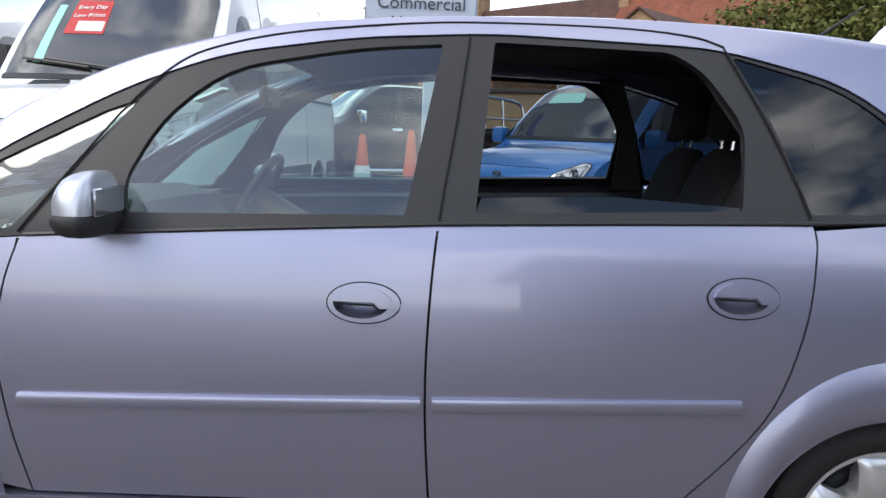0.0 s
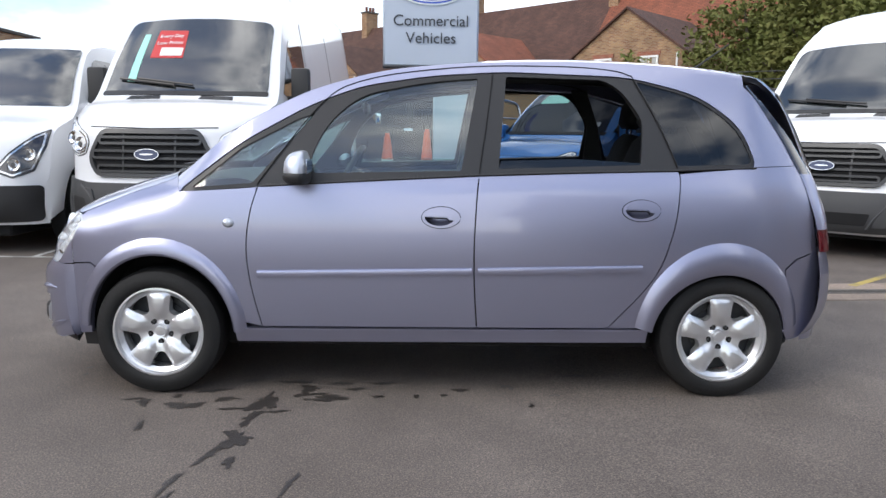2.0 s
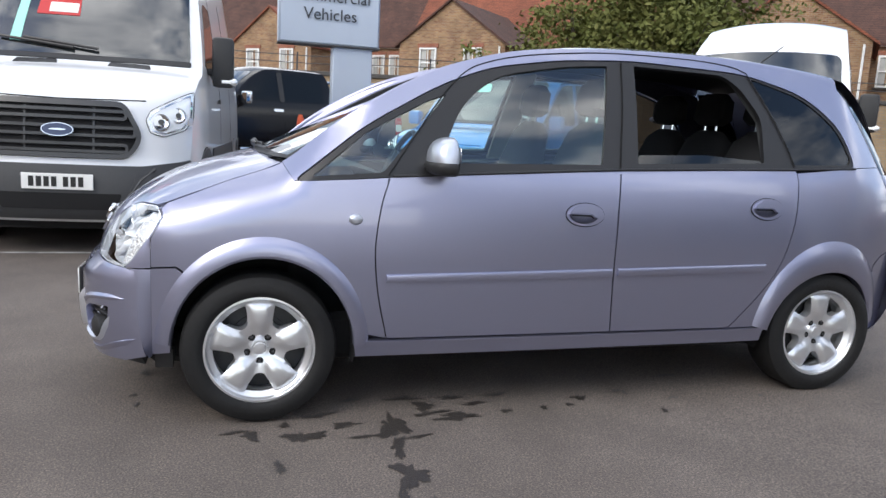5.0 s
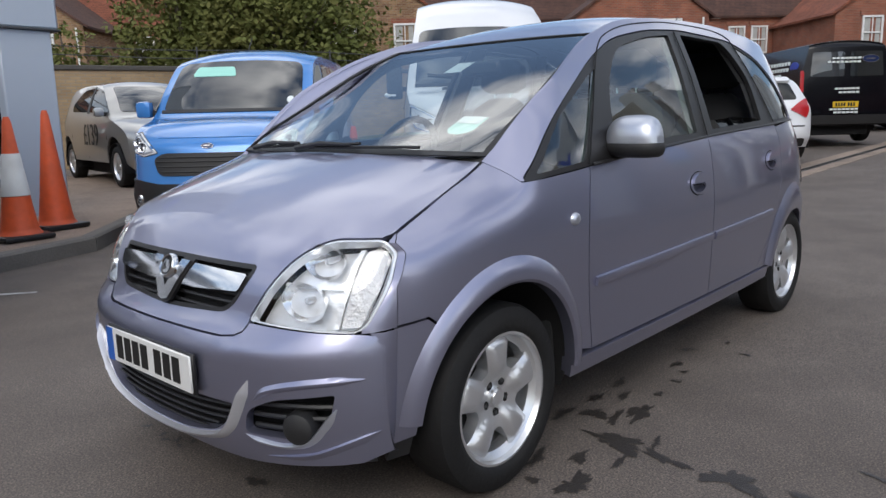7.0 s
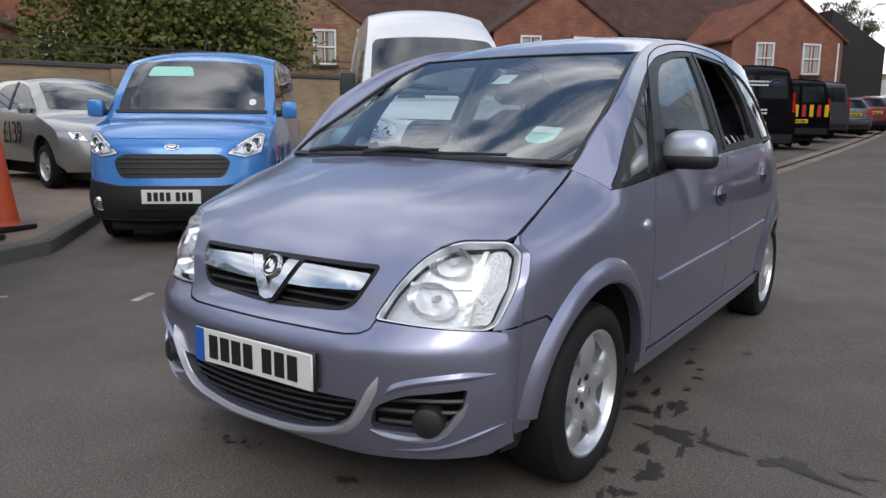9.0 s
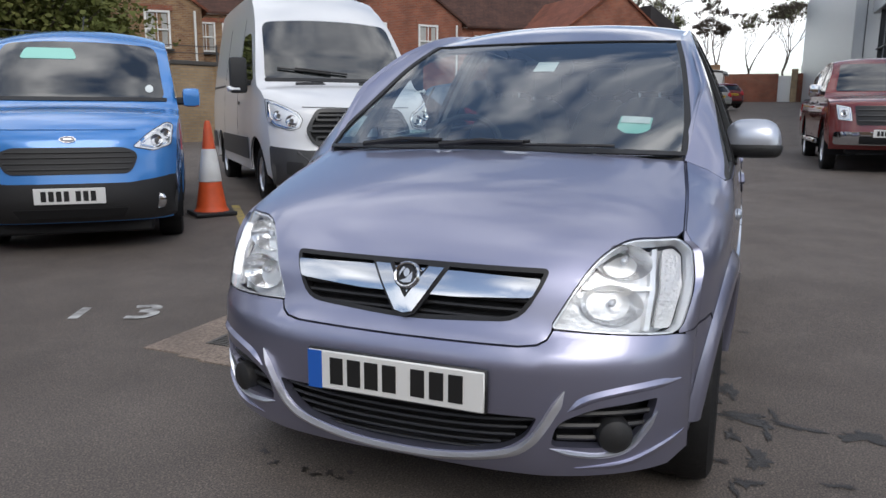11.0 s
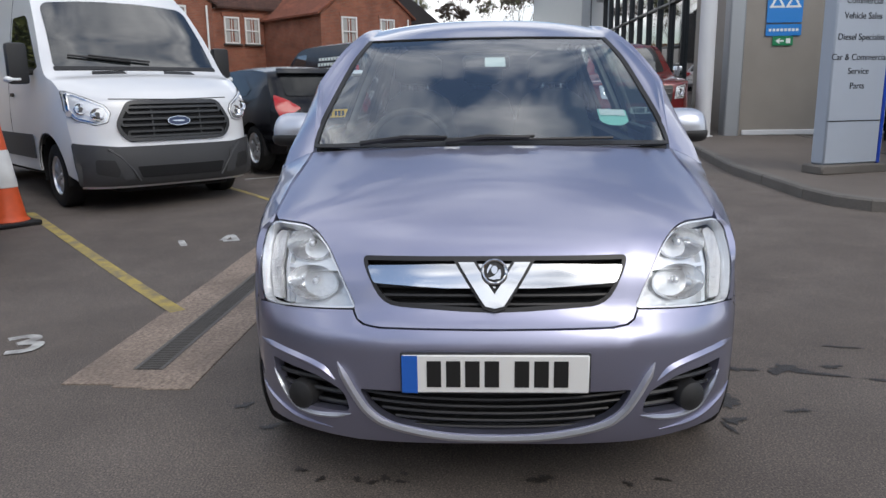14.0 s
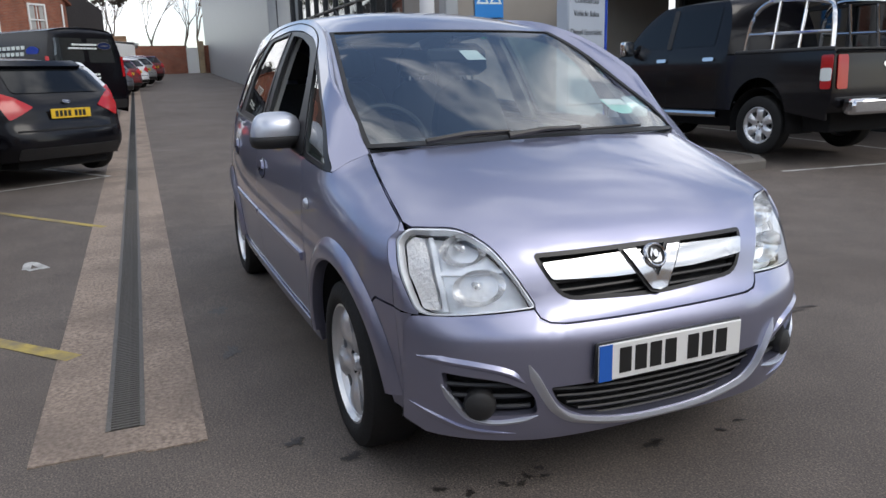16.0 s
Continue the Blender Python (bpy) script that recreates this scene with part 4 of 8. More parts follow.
part("chrome_bar", panel(rounded(bar, 0.01), nose.yz, step=0.03, thick=0.02, off=0.010, centre=(-1.3, 0, 0.6)), CHROME, grille, "bright chrome grille bar")
vee = [(-0.102, 0.744), (-0.058, 0.744), (0.0, 0.664), (0.058, 0.744), (0.102, 0.744), (0.026, 0.630), (0.0, 0.623), (-0.026, 0.630)]
# Dark plate standing in for the shadow between the vee and the bar.
part("vee_shadow_gap", panel(shrunk(vee, -0.008), nose.yz, step=0.02, thick=0.01, off=0.0125, centre=(-1.3, 0, 0.6)), BLACK_TRIM, grille)
part("chrome_vee", panel(vee, nose.yz, step=0.02, thick=0.02, off=0.020, centre=(-1.3, 0, 0.6)), CHROME, grille)
bc = nose.yz(0, 0.728) + Vector((-0.022, 0, 0))
facing = Matrix.Translation(bc) @ Matrix.Rotation(radians(-90 + 24), 4, "Y")
part("badge_ring", lathe([(0.028, 0.0), (0.030, 0.010), (0.034, 0.012), (0.038, 0.008), (0.040, -0.004)], 28, facing), CHROME, grille)
part("badge_disc", lathe([(0.0, 0.004), (0.029, 0.004), (0.030, 0.0)], 24, facing), BLACK_TRIM, grille)
part("badge_mark", prism(ellipse(0.006, 0.0, 0.012, 0.009, 12), 0.004, 0.009, facing), CHROME, grille)
part("badge_mark", prism([(-0.020, -0.016), (-0.006, -0.019), (0.010, -0.016), (-0.002, -0.008), (-0.012, 0.002), (-0.018, 0.018), (-0.023, 0.004)], 0.004, 0.009, facing), CHROME, grille)
part("badge_mark", prism([(0.018, 0.006), (0.022, 0.012), (0.006, 0.021), (-0.006, 0.020), (0.006, 0.014)], 0.004, 0.009, facing), CHROME, grille)
# number plate with plain bars
plate = part("number_plate", block(-2.046, 0.0, 0.461, 0.008, 0.52, 0.111, 0.004), WHITE_PLATE, car, "white number plate with a blue band and dark bars")
part("plate_holder", block(-2.037, 0.0, 0.461, 0.014, 0.53, 0.120, 0.004), BLACK_TRIM, plate)
part("plate_band", block(-2.0505, 0.238, 0.461, 0.002, 0.044, 0.109, 0), BLUE_BAND, plate)
for y in (0.178, 0.124, 0.071, 0.017, -0.066, -0.120, -0.174):
    part("plate_bar", block(-2.0512, y - 0.008, 0.462, 0.002, 0.040, 0.076, 0), INK, plate)

# windscreen, cowl, roof, tailgate
Q_WS = top.q_at(0.0, 1.480)
ws_edge = [(-(top.width(q) - 0.003), q) for q in np.linspace(0.006, Q_WS * 0.985, 14)]
ws_poly = ws_edge + [(-0.3, Q_WS * 0.998), (0.3, Q_WS * 0.998)] + [(-y, q) for y, q in ws_edge[::-1]] + [(0.3, 0.004), (-0.3, 0.004)]


def scaled(poly, ku):
    return [(u * ku, v) for u, v in poly]


U = 2.0
wchart = lambda u, v: top.at(u * U, v)
part("windscreen", panel(scaled(ws_poly, 1 / U), wchart, step=0.02, thick=0.005, off=-0.002, centre=(0, 0, 0.6)), SCREEN, car, "tinted windscreen").visible_shadow = False
inner = [(u * 0.965 / U, 0.010 + (v - 0.004) * 0.965) for u, v in ws_poly]
part("screen_band", panel(scaled(ws_poly, 1.004 / U), wchart, step=0.02, thick=0.0, off=-0.008, holes=[inner], centre=(0, 0, 0.6)), BLACK_TRIM, car, "black windscreen border")
seal_in = [(-(top.width(q) - 0.020), q) for q in np.linspace(0.012, Q_WS * 0.965, 14)]
seal_in = seal_in + [(-y, q) for y, q in seal_in[::-1]]
part("screen_seal", panel(scaled(ws_poly, 1.003 / U), wchart, step=0.02, thick=0.004, off=0.003, holes=[scaled(seal_in, 1 / U)], centre=(0, 0, 0.6)), PLASTIC, car, "matt black windscreen edge")
# screen corners and roof
part("roof", top.sheet(Q_WS, top.q_at(0.0, 1.50, True) + (0.575 - Q_WS), 30, 20), LILAC, car)
part("headlining", top.sheet(Q_WS + 0.01, 0.56, 16, 12, 0.96, -0.035), GREY_IN, car)
part("tailgate", top.sheet(0.575, 0.84, 20, 20), LILAC, car)
part("rear_bumper", top.sheet(0.84, 1.0, 12, 20), LILAC, car)
rw = rounded([(-0.50, 0.60, 0.01), (0.50, 0.60, 0.01), (0.56, 0.69, 0.01), (-0.56, 0.69, 0.01)], 0.01)
part("rear_window", panel(scaled(rw, 0.5), wchart, step=0.03, thick=0.004, off=0.006, centre=(0, 0, 0.8)), DARK_GLASS, car)
for s in (-1, 1):
    flip = (lambda g: g) if s < 0 else (lambda g: g.mirrored())
    lampv = []
    for z in np.linspace(0.70, 1.47, 16):
        xs = lerp_table(z, [(0.70, 1.775), (0.78, 1.765), (0.86, 1.745), (1.04, 1.69), (1.24, 1.585), (1.40, 1.48), (1.47, 1.43)])
        y0 = -side_y(min(1.72, xs), z)
        xe = lerp_table(z, [(0.70, 1.855), (0.86, 1.83), (1.04, 1.775), (1.24, 1.665), (1.47, 1.46)])
        lampv.append([(xs, y0 - 0.002, z), (xs * 0.5 + xe * 0.5 + 0.006, y0 + 0.012, z), (xe, y0 + 0.06, z), (xe + 0.02, y0 + 0.13, z)])
    for nm, ma, z0, z1 in (("rear_lamp_red", DARK_RED, 0, 2), ("rear_lamp_panel", LILAC, 2, 7), ("rear_lamp_smoked", SMOKED, 7, 15)):
        v = [p for r in lampv[z0:z1 + 1] for p in r]
        f = [(j * 4 + k, j * 4 + k + 1, j * 4 + k + 5, j * 4 + k + 4) for j in range(z1 - z0) for k in range(3)]
        part(nm, flip(Geo().add(v, f)), ma, car)
    # filler between bumper end, quarter and rear
    v = []
    for z in np.linspace(0.26, 0.72, 8):
        x1 = 1.76
        y1 = -side_y(1.75, z)
        v.append([(1.74, y1 - 0.001, z), (1.80, y1 + 0.03, z), (1.85, y1 + 0.09, z), (1.86, y1 + 0.2, z)])
    part("rear_corner", flip(Geo().add([p for r in v for p in r], [(j * 4 + k, j * 4 + k + 1, j * 4 + k + 5, j * 4 + k + 4) for j in range(7) for k in range(3)])), LILAC, car)
part("roof_aerial", tube([(1.35, 0.0, 1.575), (1.38, 0, 1.60), (1.56, 0, 1.73)], [0.012, 0.006, 0.003], 8), PLASTIC, car, "short black roof aerial")
cv, cf = [], []
for j, y in enumerate(np.linspace(-0.65, 0.65, 25)):
    a = nose.at(y, 0.985)
    b = top.at(y, 0.012)
    cv += [(a.x + 0.004, y, a.z - 0.012), ((a.x + b.x) / 2, y, min(a.z, b.z) - 0.03), (b.x, y, b.z - 0.004)]
    if j:
        for k in range(2):
            q = (j - 1) * 3 + k
            cf.append((q, q + 1, q + 4, q + 3))
part("scuttle_panel", Geo().add(cv, cf), PLASTIC, car, "black plastic scuttle below the windscreen")


def wiper(pivot_y, tip_y, pivot_q, tip_q, arm_share):
    w = new("wiper")
    w.parent = car
    a, b = top.at(pivot_y, pivot_q), top.at(tip_y, tip_q)
    mid = top.at(pivot_y + (tip_y - pivot_y) * arm_share, pivot_q + (tip_q - pivot_q) * arm_share)
    up = Vector((-0.018, 0, 0.022))
    part("wiper_arm", tube([a + up * 0.6, a.lerp(mid, 0.5) + up * 1.3, mid + up], [0.011, 0.009, 0.006], 6), BLACK_TRIM, w)
    pts = [top.at(pivot_y + (tip_y - pivot_y) * t, pivot_q + (tip_q - pivot_q) * t) + up * 0.6 for t in np.linspace(0.12, 1.0, 12)]
    part("wiper_blade", tube(pts, 0.006, 6), BLACK_TRIM, w)


wiper(0.16, -0.44, 0.006, 0.011, 0.5)
wiper(0.47, -0.16, 0.006, 0.014, 0.5)

# stickers on the glass
st_c = top.q_at(-0.47, 1.13)
sticker = part("windscreen_sticker", panel(rounded([(-0.265, st_c + 0.014, 0.002), (-0.210, st_c + 0.014, 0.002), (-0.210, st_c - 0.006, 0.004), (-0.225, st_c - 0.013, 0.006), (-0.250, st_c - 0.013, 0.006), (-0.265, st_c - 0.006, 0.004)], 0.002), wchart, step=0.02, thick=0.0, off=-0.006, centre=(0, 0, 0.6)), MINT, car, "mint and white paper disc on the windscreen")
part("sticker_top", panel([(-0.262, st_c + 0.0135), (-0.213, st_c + 0.0135), (-0.213, st_c + 0.003), (-0.262, st_c + 0.003)], wchart, step=0.02, thick=0.0, off=-0.0035, centre=(0, 0, 0.6)), PAPER, sticker)
tg = top.q_at(0.0, 1.365)
part("mirror_tag", panel([(-0.040, tg - 0.010), (0.005, tg - 0.010), (0.005, tg + 0.008), (-0.040, tg + 0.008)], wchart, step=0.02, thick=0.0, off=-0.006, centre=(0, 0, 0.6)), PAPER, car, "small white label behind the windscreen")

# wheels
for x, y, s in ((-1.315, -0.712, -1), (1.315, -0.712, -1), (-1.315, 0.712, 1), (1.315, 0.712, 1)):
    spoke_wheel((x, y, 0.297), s, parent=car)

# cabin
floor_pan = part("floor_pan", block(0.0, 0, 0.30, 2.6, 1.30, 0.20, 0.03), DARK, car)
part("underbody", block(0.0, 0, 0.235, 3.5, 1.10, 0.12, 0.03), DARK, car)
part("engine_bay", block(-1.50, 0, 0.55, 0.62, 1.0, 0.5, 0.05), DARK, car)
dash = Geo()
dv, df = [], []
prof = [(-1.30, 0.96), (-1.15, 1.02), (-0.95, 1.03), (-0.80, 0.99), (-0.74, 0.90), (-0.76, 0.75), (-0.85, 0.55)]
for j, y in enumerate(np.linspace(-0.66, 0.66, 15)):
    for x, z in prof:
        dv.append((x - 0.04 * (1 - (y / 0.66) ** 2), y, z - 0.02 * (y / 0.66) ** 2))
    if j:
        for k in range(6):
            q = (j - 1) * 7 + k
            df.append((q, q + 1, q + 8, q + 7))
part("dashboard", Geo().add(dv, df), GREY_IN, car)
wheel_m = Matrix.Translation((-0.56, 0.36, 0.98)) @ Matrix.Rotation(radians(-62), 4, "Y")
part("steering_wheel", tube([wheel_m @ Vector((0.185 * math.cos(a), 0.185 * math.sin(a), 0)) for a in np.linspace(0, 2 * math.pi, 33)], 0.016, 8), PLASTIC, car)
part("steering_hub", tube([wheel_m @ Vector((-0.17, 0, 0)), wheel_m @ Vector((0, 0, 0.0)), wheel_m @ Vector((0.0, 0.0, -0.25))], [0.03, 0.07, 0.05], 10), PLASTIC, car)
part("steering_spoke", tube([wheel_m @ Vector((0.0, -0.18, 0)), wheel_m @ Vector((0, 0, 0.01)), wheel_m @ Vector((0.0, 0.18, 0))], 0.022, 8), PLASTIC, car)


def pad(sections, n=16, power=0.55):
    """A cushion: rounded cross-sections (centre, half width, half depth) stacked along a line."""
    v, f = [], []
    for (c, axis, hw, hd) in sections:
        c, axis = Vector(c), Vector(axis).normalized()
        fwd = axis.cross(Vector((0, 1, 0))).normalized()
        for k in range(n):
            a = 2 * math.pi * k / n
            ca, sa = math.cos(a), math.sin(a)
            v.append(c + Vector((0, 1, 0)) * hw * math.copysign(abs(ca) ** power, ca) + fwd * hd * math.copysign(abs(sa) ** power, sa))
    for j in range(len(sections) - 1):
        for k in range(n):
            q = (k + 1) % n
            f.append((j * n + k, j * n + q, (j + 1) * n + q, (j + 1) * n + k))
    m = len(sections) - 1
    f += [tuple(range(n))[::-1], tuple(m * n + k for k in range(n))]
    return Geo().add(v, f)


def seat(x, y, name="front_seat"):
    st = new(name)
    st.parent = car
    part("seat_cushion", pad([((x - 0.30, y, 0.60), (1, 0, 0.05), 0.16, 0.05), ((x - 0.26, y, 0.60), (1, 0, 0.05), 0.23, 0.085), ((x + 0.10, y, 0.58), (1, 0, -0.05), 0.24, 0.09), ((x + 0.22, y, 0.57), (1, 0, 0), 0.20, 0.08)]), CLOTH, st)
    part("seat_back", pad([((x + 0.18, y, 0.56), (0.2, 0, 1), 0.19, 0.07), ((x + 0.20, y, 0.66), (0.25, 0, 1), 0.235, 0.085), ((x + 0.29, y, 1.0), (0.25, 0, 1), 0.225, 0.075), ((x + 0.34, y, 1.18), (0.2, 0, 1), 0.17, 0.06), ((x + 0.355, y, 1.235), (0.2, 0, 1), 0.09, 0.035)]), CLOTH, st)
    part("headrest", pad([((x + 0.345, y, 1.27), (0.1, 0, 1), 0.09, 0.035), ((x + 0.35, y, 1.30), (0.1, 0, 1), 0.135, 0.055), ((x + 0.36, y, 1.40), (0.1, 0, 1), 0.13, 0.05), ((x + 0.365, y, 1.44), (0.1, 0, 1), 0.08, 0.03)]), CLOTH, st)
    for dy in (-0.05, 0.05):
        part("headrest_post", tube([(x + 0.34, y + dy, 1.2), (x + 0.35, y + dy, 1.3)], 0.007, 6), CHROME, st)


seat(-0.12, -0.37)
seat(-0.12, 0.37)
for y in (-0.43, 0.0, 0.43):
    seat(0.80, y, "rear_seat")
part("load_cover", block(1.52, 0, 0.98, 0.52, 1.1, 0.02, 0.005), CLOTH, car)
part("cabin_mirror", block(-0.42, 0.0, 1.36, 0.03, 0.22, 0.065, 0.02), BLACK_TRIM, car)


# ---- ground: flat round the car, rising gently beyond it ----
def rise(x):
    t = max(0.0, min(x, 75.0) - 0.5)
    return 0.021 * t * t / (t + 1.0) + 0.00045 * max(0.0, t - 14.0) ** 2


TARMAC = bpy.data.materials.new("worn_grey_tarmac")
TARMAC.use_nodes = True
tn, tl_ = TARMAC.node_tree.nodes, TARMAC.node_tree.links
tb = tn["Principled BSDF"]
tb.inputs["Roughness"].default_value = 0.82
tco = tn.new("ShaderNodeTexCoord")


def tex(scale, detail, kind="ShaderNodeTexNoise"):
    n = tn.new(kind)
    n.inputs["Scale"].default_value = scale
    if kind == "ShaderNodeTexNoise":
        n.inputs["Detail"].default_value = detail
    tl_.new(tco.outputs["Object"], n.inputs["Vector"])
    return n


def ramp(fac, p0, p1, c0, c1):
    r = tn.new("ShaderNodeValToRGB")
    r.color_ramp.elements[0].position, r.color_ramp.elements[1].position = p0, p1
    r.color_ramp.elements[0].color, r.color_ramp.elements[1].color = (*c0, 1), (*c1, 1)
    tl_.new(fac, r.inputs["Fac"])
    return r.outputs["Color"]


def blend(a, b, fac, mode="MIX"):
    m = tn.new("ShaderNodeMix")
    m.data_type, m.blend_type = "RGBA", mode
    for sock, val in ((m.inputs["A"], a), (m.inputs["B"], b)):
        if isinstance(val, tuple):
            sock.default_value = (*val, 1)
        else:
            tl_.new(val, sock)
    if isinstance(fac, float):
        m.inputs["Factor"].default_value = fac
    else:
        tl_.new(fac, m.inputs["Factor"])
    return m.outputs["Result"]


grit = tex(150.0, 4.0)
stone = tex(95.0, 0.0, "ShaderNodeTexVoronoi")
wide = tex(0.55, 6.0)
mid = tex(2.6, 6.0)
base_c = ramp(wide.outputs["Fac"], 0.3, 0.7, (0.136, 0.113, 0.098), (0.187, 0.161, 0.143))
base_c = blend(base_c, ramp(mid.outputs["Fac"], 0.35, 0.68, (0.62, 0.62, 0.62), (1.0, 1.0, 1.0)), 0.55, "MULTIPLY")
base_c = blend(base_c, ramp(grit.outputs["Fac"], 0.32, 0.68, (0.40, 0.40, 0.40), (1.55, 1.52, 1.48)), 0.85, "MULTIPLY")
base_c = blend(base_c, ramp(stone.outputs["Distance"], 0.0, 0.5, (1.45, 1.4, 1.35), (0.72, 0.72, 0.73)), 0.75, "MULTIPLY")
tl_.new(base_c, tb.inputs["Base Color"])
tbump = tn.new("ShaderNodeBump")
tbump.inputs["Strength"].default_value, tbump.inputs["Distance"].default_value = 0.5, 0.006
tl_.new(grit.outputs["Fac"], tbump.inputs["Height"])
tl_.new(tbump.outputs["Normal"], tb.inputs["Normal"])

xs = [-600, -60] + list(np.linspace(-10, 20, 31)) + list(np.linspace(22, 80, 24)) + [200, 600]
ys = [-600, -60, -20, 0, 20, 60, 600]
gv = [(x, y, rise(x)) for x in xs for y in ys]
gf = [(i * 7 + j, (i + 1) * 7 + j, (i + 1) * 7 + j + 1, i * 7 + j + 1) for i in range(len(xs) - 1) for j in range(6)]
tagged(part("ground", Geo().add(gv, gf), TARMAC), "worn grey tarmac forecourt with faint patches", "ground", kind="structure")

# damp patches, thin films with ragged edges
WET = mat("damp_tarmac", (0.036, 0.031, 0.028), 0.5, vary=0.4, grain=160, bump=0.3)


def puddle(cx, cy, rx, ry, turn, seed):
    rnd = random.Random(seed)
    n = 72
    ph = [rnd.uniform(0, 6.28) for _ in range(4)]
    pts = []
    for i in range(n):
        a = 2 * math.pi * i / n
        r = 1 + 0.30 * math.sin(2 * a + ph[0]) + 0.26 * math.sin(3 * a + ph[1]) + 0.22 * math.sin(6 * a + ph[2]) + 0.16 * math.sin(11 * a + ph[3]) + rnd.uniform(-0.2, 0.2)
        x, y = rx * r * math.cos(a), ry * r * math.sin(a)
        c, s = math.cos(radians(turn)), math.sin(radians(turn))
        pts.append((cx + x * c - y * s, cy + x * s + y * c, 0.0035))
    g = Geo().add(pts + [(cx, cy, 0.0038)], [(i, (i + 1) % n, n) for i in range(n)])
    tagged(part("damp_patch", g, WET), "dark damp patch on the tarmac", "stain", group="damp patches on the tarmac")


NEAR_SIDE = ((-0.8, -0.91, 0.062, 0.145), (-0.82, -1.32, 0.074, 0.09), (-0.71, -0.62, 0.067, 0.03), (-0.93, -0.61, 0.046, 0.025), (-0.48, -0.64, 0.028, 0.02), (-0.51, -0.85, 0.116, 0.042), (-0.11, -0.81, 0.022, 0.025), (0.69, -0.49, 0.064, 0.029), (0.35, -0.69, 0.012, 0.04), (0.02, -0.79, 0.017, 0.022),
             (0.42, -0.92, 0.018, 0.028), (1.68, -0.86, 0.053, 0.036), (1.98, -0.79, 0.054, 0.044), (1.84, -0.95, 0.052, 0.028), (-1.16, -0.96, 0.085, 0.06), (-0.99, -0.87, 0.062, 0.029), (1.01, -0.81, 0.026, 0.031), (-0.29, -0.82, 0.026, 0.024), (-0.63, -0.72, 0.06, 0.05))
FRONT_SIDE = ((-1.75, 0.64, 0.018, 0.025), (-1.81, 0.56, 0.021, 0.018), (-1.81, 0.44, 0.021, 0.016), (-1.83, 0.39, 0.017, 0.02), (-1.8, 0.35, 0.021, 0.021), (-1.77, 0.29, 0.016, 0.016), (-1.82, 0.3, 0.014, 0.018), (-1.8, -0.15, 0.031, 0.046), (-1.82, -0.43, 0.017, 0.021), (-1.79, -0.54, 0.013, 0.027),
              (-1.35, -0.92, 0.038, 0.051), (-1.26, -1.2, 0.02, 0.06), (-0.79, -1.53, 0.02, 0.072), (-1.24, 0.99, 0.032, 0.046), (-1.43, 0.83, 0.033, 0.043), (-0.2, 1.08, 0.09, 0.05), (0.5, 1.06, 0.1, 0.05))
for i, (x, y, rx, ry) in enumerate(NEAR_SIDE + FRONT_SIDE):
    puddle(x, y, rx * 0.72, ry * 0.72, 0, 100 + i)
for i, (x, y, rx, ry) in enumerate(((-0.845, -1.37, 0.07, 0.02), (-0.89, -1.49, 0.055, 0.016), (-0.95, -1.70, 0.08, 0.013), (-0.93, -1.84, 0.06, 0.012), (-0.53, -1.70, 0.07, 0.012), (-0.82, -1.10, 0.07, 0.024))):
    puddle(x, y, rx, ry, 76, 300 + i)
for i, (x, y) in enumerate(((-0.66, -0.63), (-0.49, -0.64), (-0.27, -0.63), (0.32, -0.66), (-1.41, -0.88), (-1.08, -0.76), (1.58, -0.80), (0.10, -0.72), (-0.40, -0.72), (-1.22, -0.84), (-0.72, -1.02), (-0.62, -0.80), (0.55, -0.78), (1.25, -0.93), (-0.92, -0.99))):
    puddle(x, y, 0.02 + 0.02 * (i % 3), 0.012 + 0.006 * (i % 2), 10, 400 + i)

# drain: two strips of old concrete with an iron grating between
CONCRETE = mat("old_aggregate_concrete", (0.30, 0.236, 0.190), 0.9, vary=1.0, grain=60, bump=1.0, stain=0.65, second=(0.16, 0.128, 0.106), stain_size=0.5)
IRON = mat("worn_iron_grating", (0.13, 0.12, 0.11), 0.6, 0.4, vary=0.4, grain=60, bump=0.3)
KERB = mat("kerb_concrete", (0.15, 0.138, 0.125), 0.85, vary=0.25, grain=60, bump=0.4, stain=0.4, stain_size=0.5)
PAVING = mat("brown_pavement", (0.145, 0.122, 0.105), 0.85, vary=0.25, grain=60, bump=0.35, stain=0.4, stain_size=1.2)
GRAVEL = mat("brown_gravel_bed", (0.27, 0.205, 0.16), 0.95, vary=0.6, grain=45, bump=1.0, stain=0.5, stain_size=0.4)
YELLOW = mat("worn_yellow_line", (0.42, 0.32, 0.09), 0.8, vary=0.3, grain=40, stain=0.75, second=(0.17, 0.15, 0.12), stain_size=0.12)
WHITE_LINE = mat("worn_white_line", (0.55, 0.55, 0.53), 0.8, vary=0.3, grain=40, stain=0.75, second=(0.16, 0.15, 0.145), stain_size=0.12)


def ribbon(x0, x1, near, far, h, n=24):
    """A raised strip between two lines y(x)."""
    v, f = [], []
    for i in range(n + 1):
        x = x0 + (x1 - x0) * i / n
        z = rise(x)
        a, b = near(x), far(x)
        v += [(x, a, z - 0.02), (x, a, z + h), (x, b, z + h), (x, b, z - 0.02)]
        if i:
            k = 4 * i
            f += [(k - 4, k, k + 1, k - 3), (k - 3, k + 1, k + 2, k - 2), (k - 2, k + 2, k + 3, k - 1)]
    f += [(0, 1, 2, 3), tuple(4 * n + k for k in (3, 2, 1, 0))]
    return Geo().add(v, f)


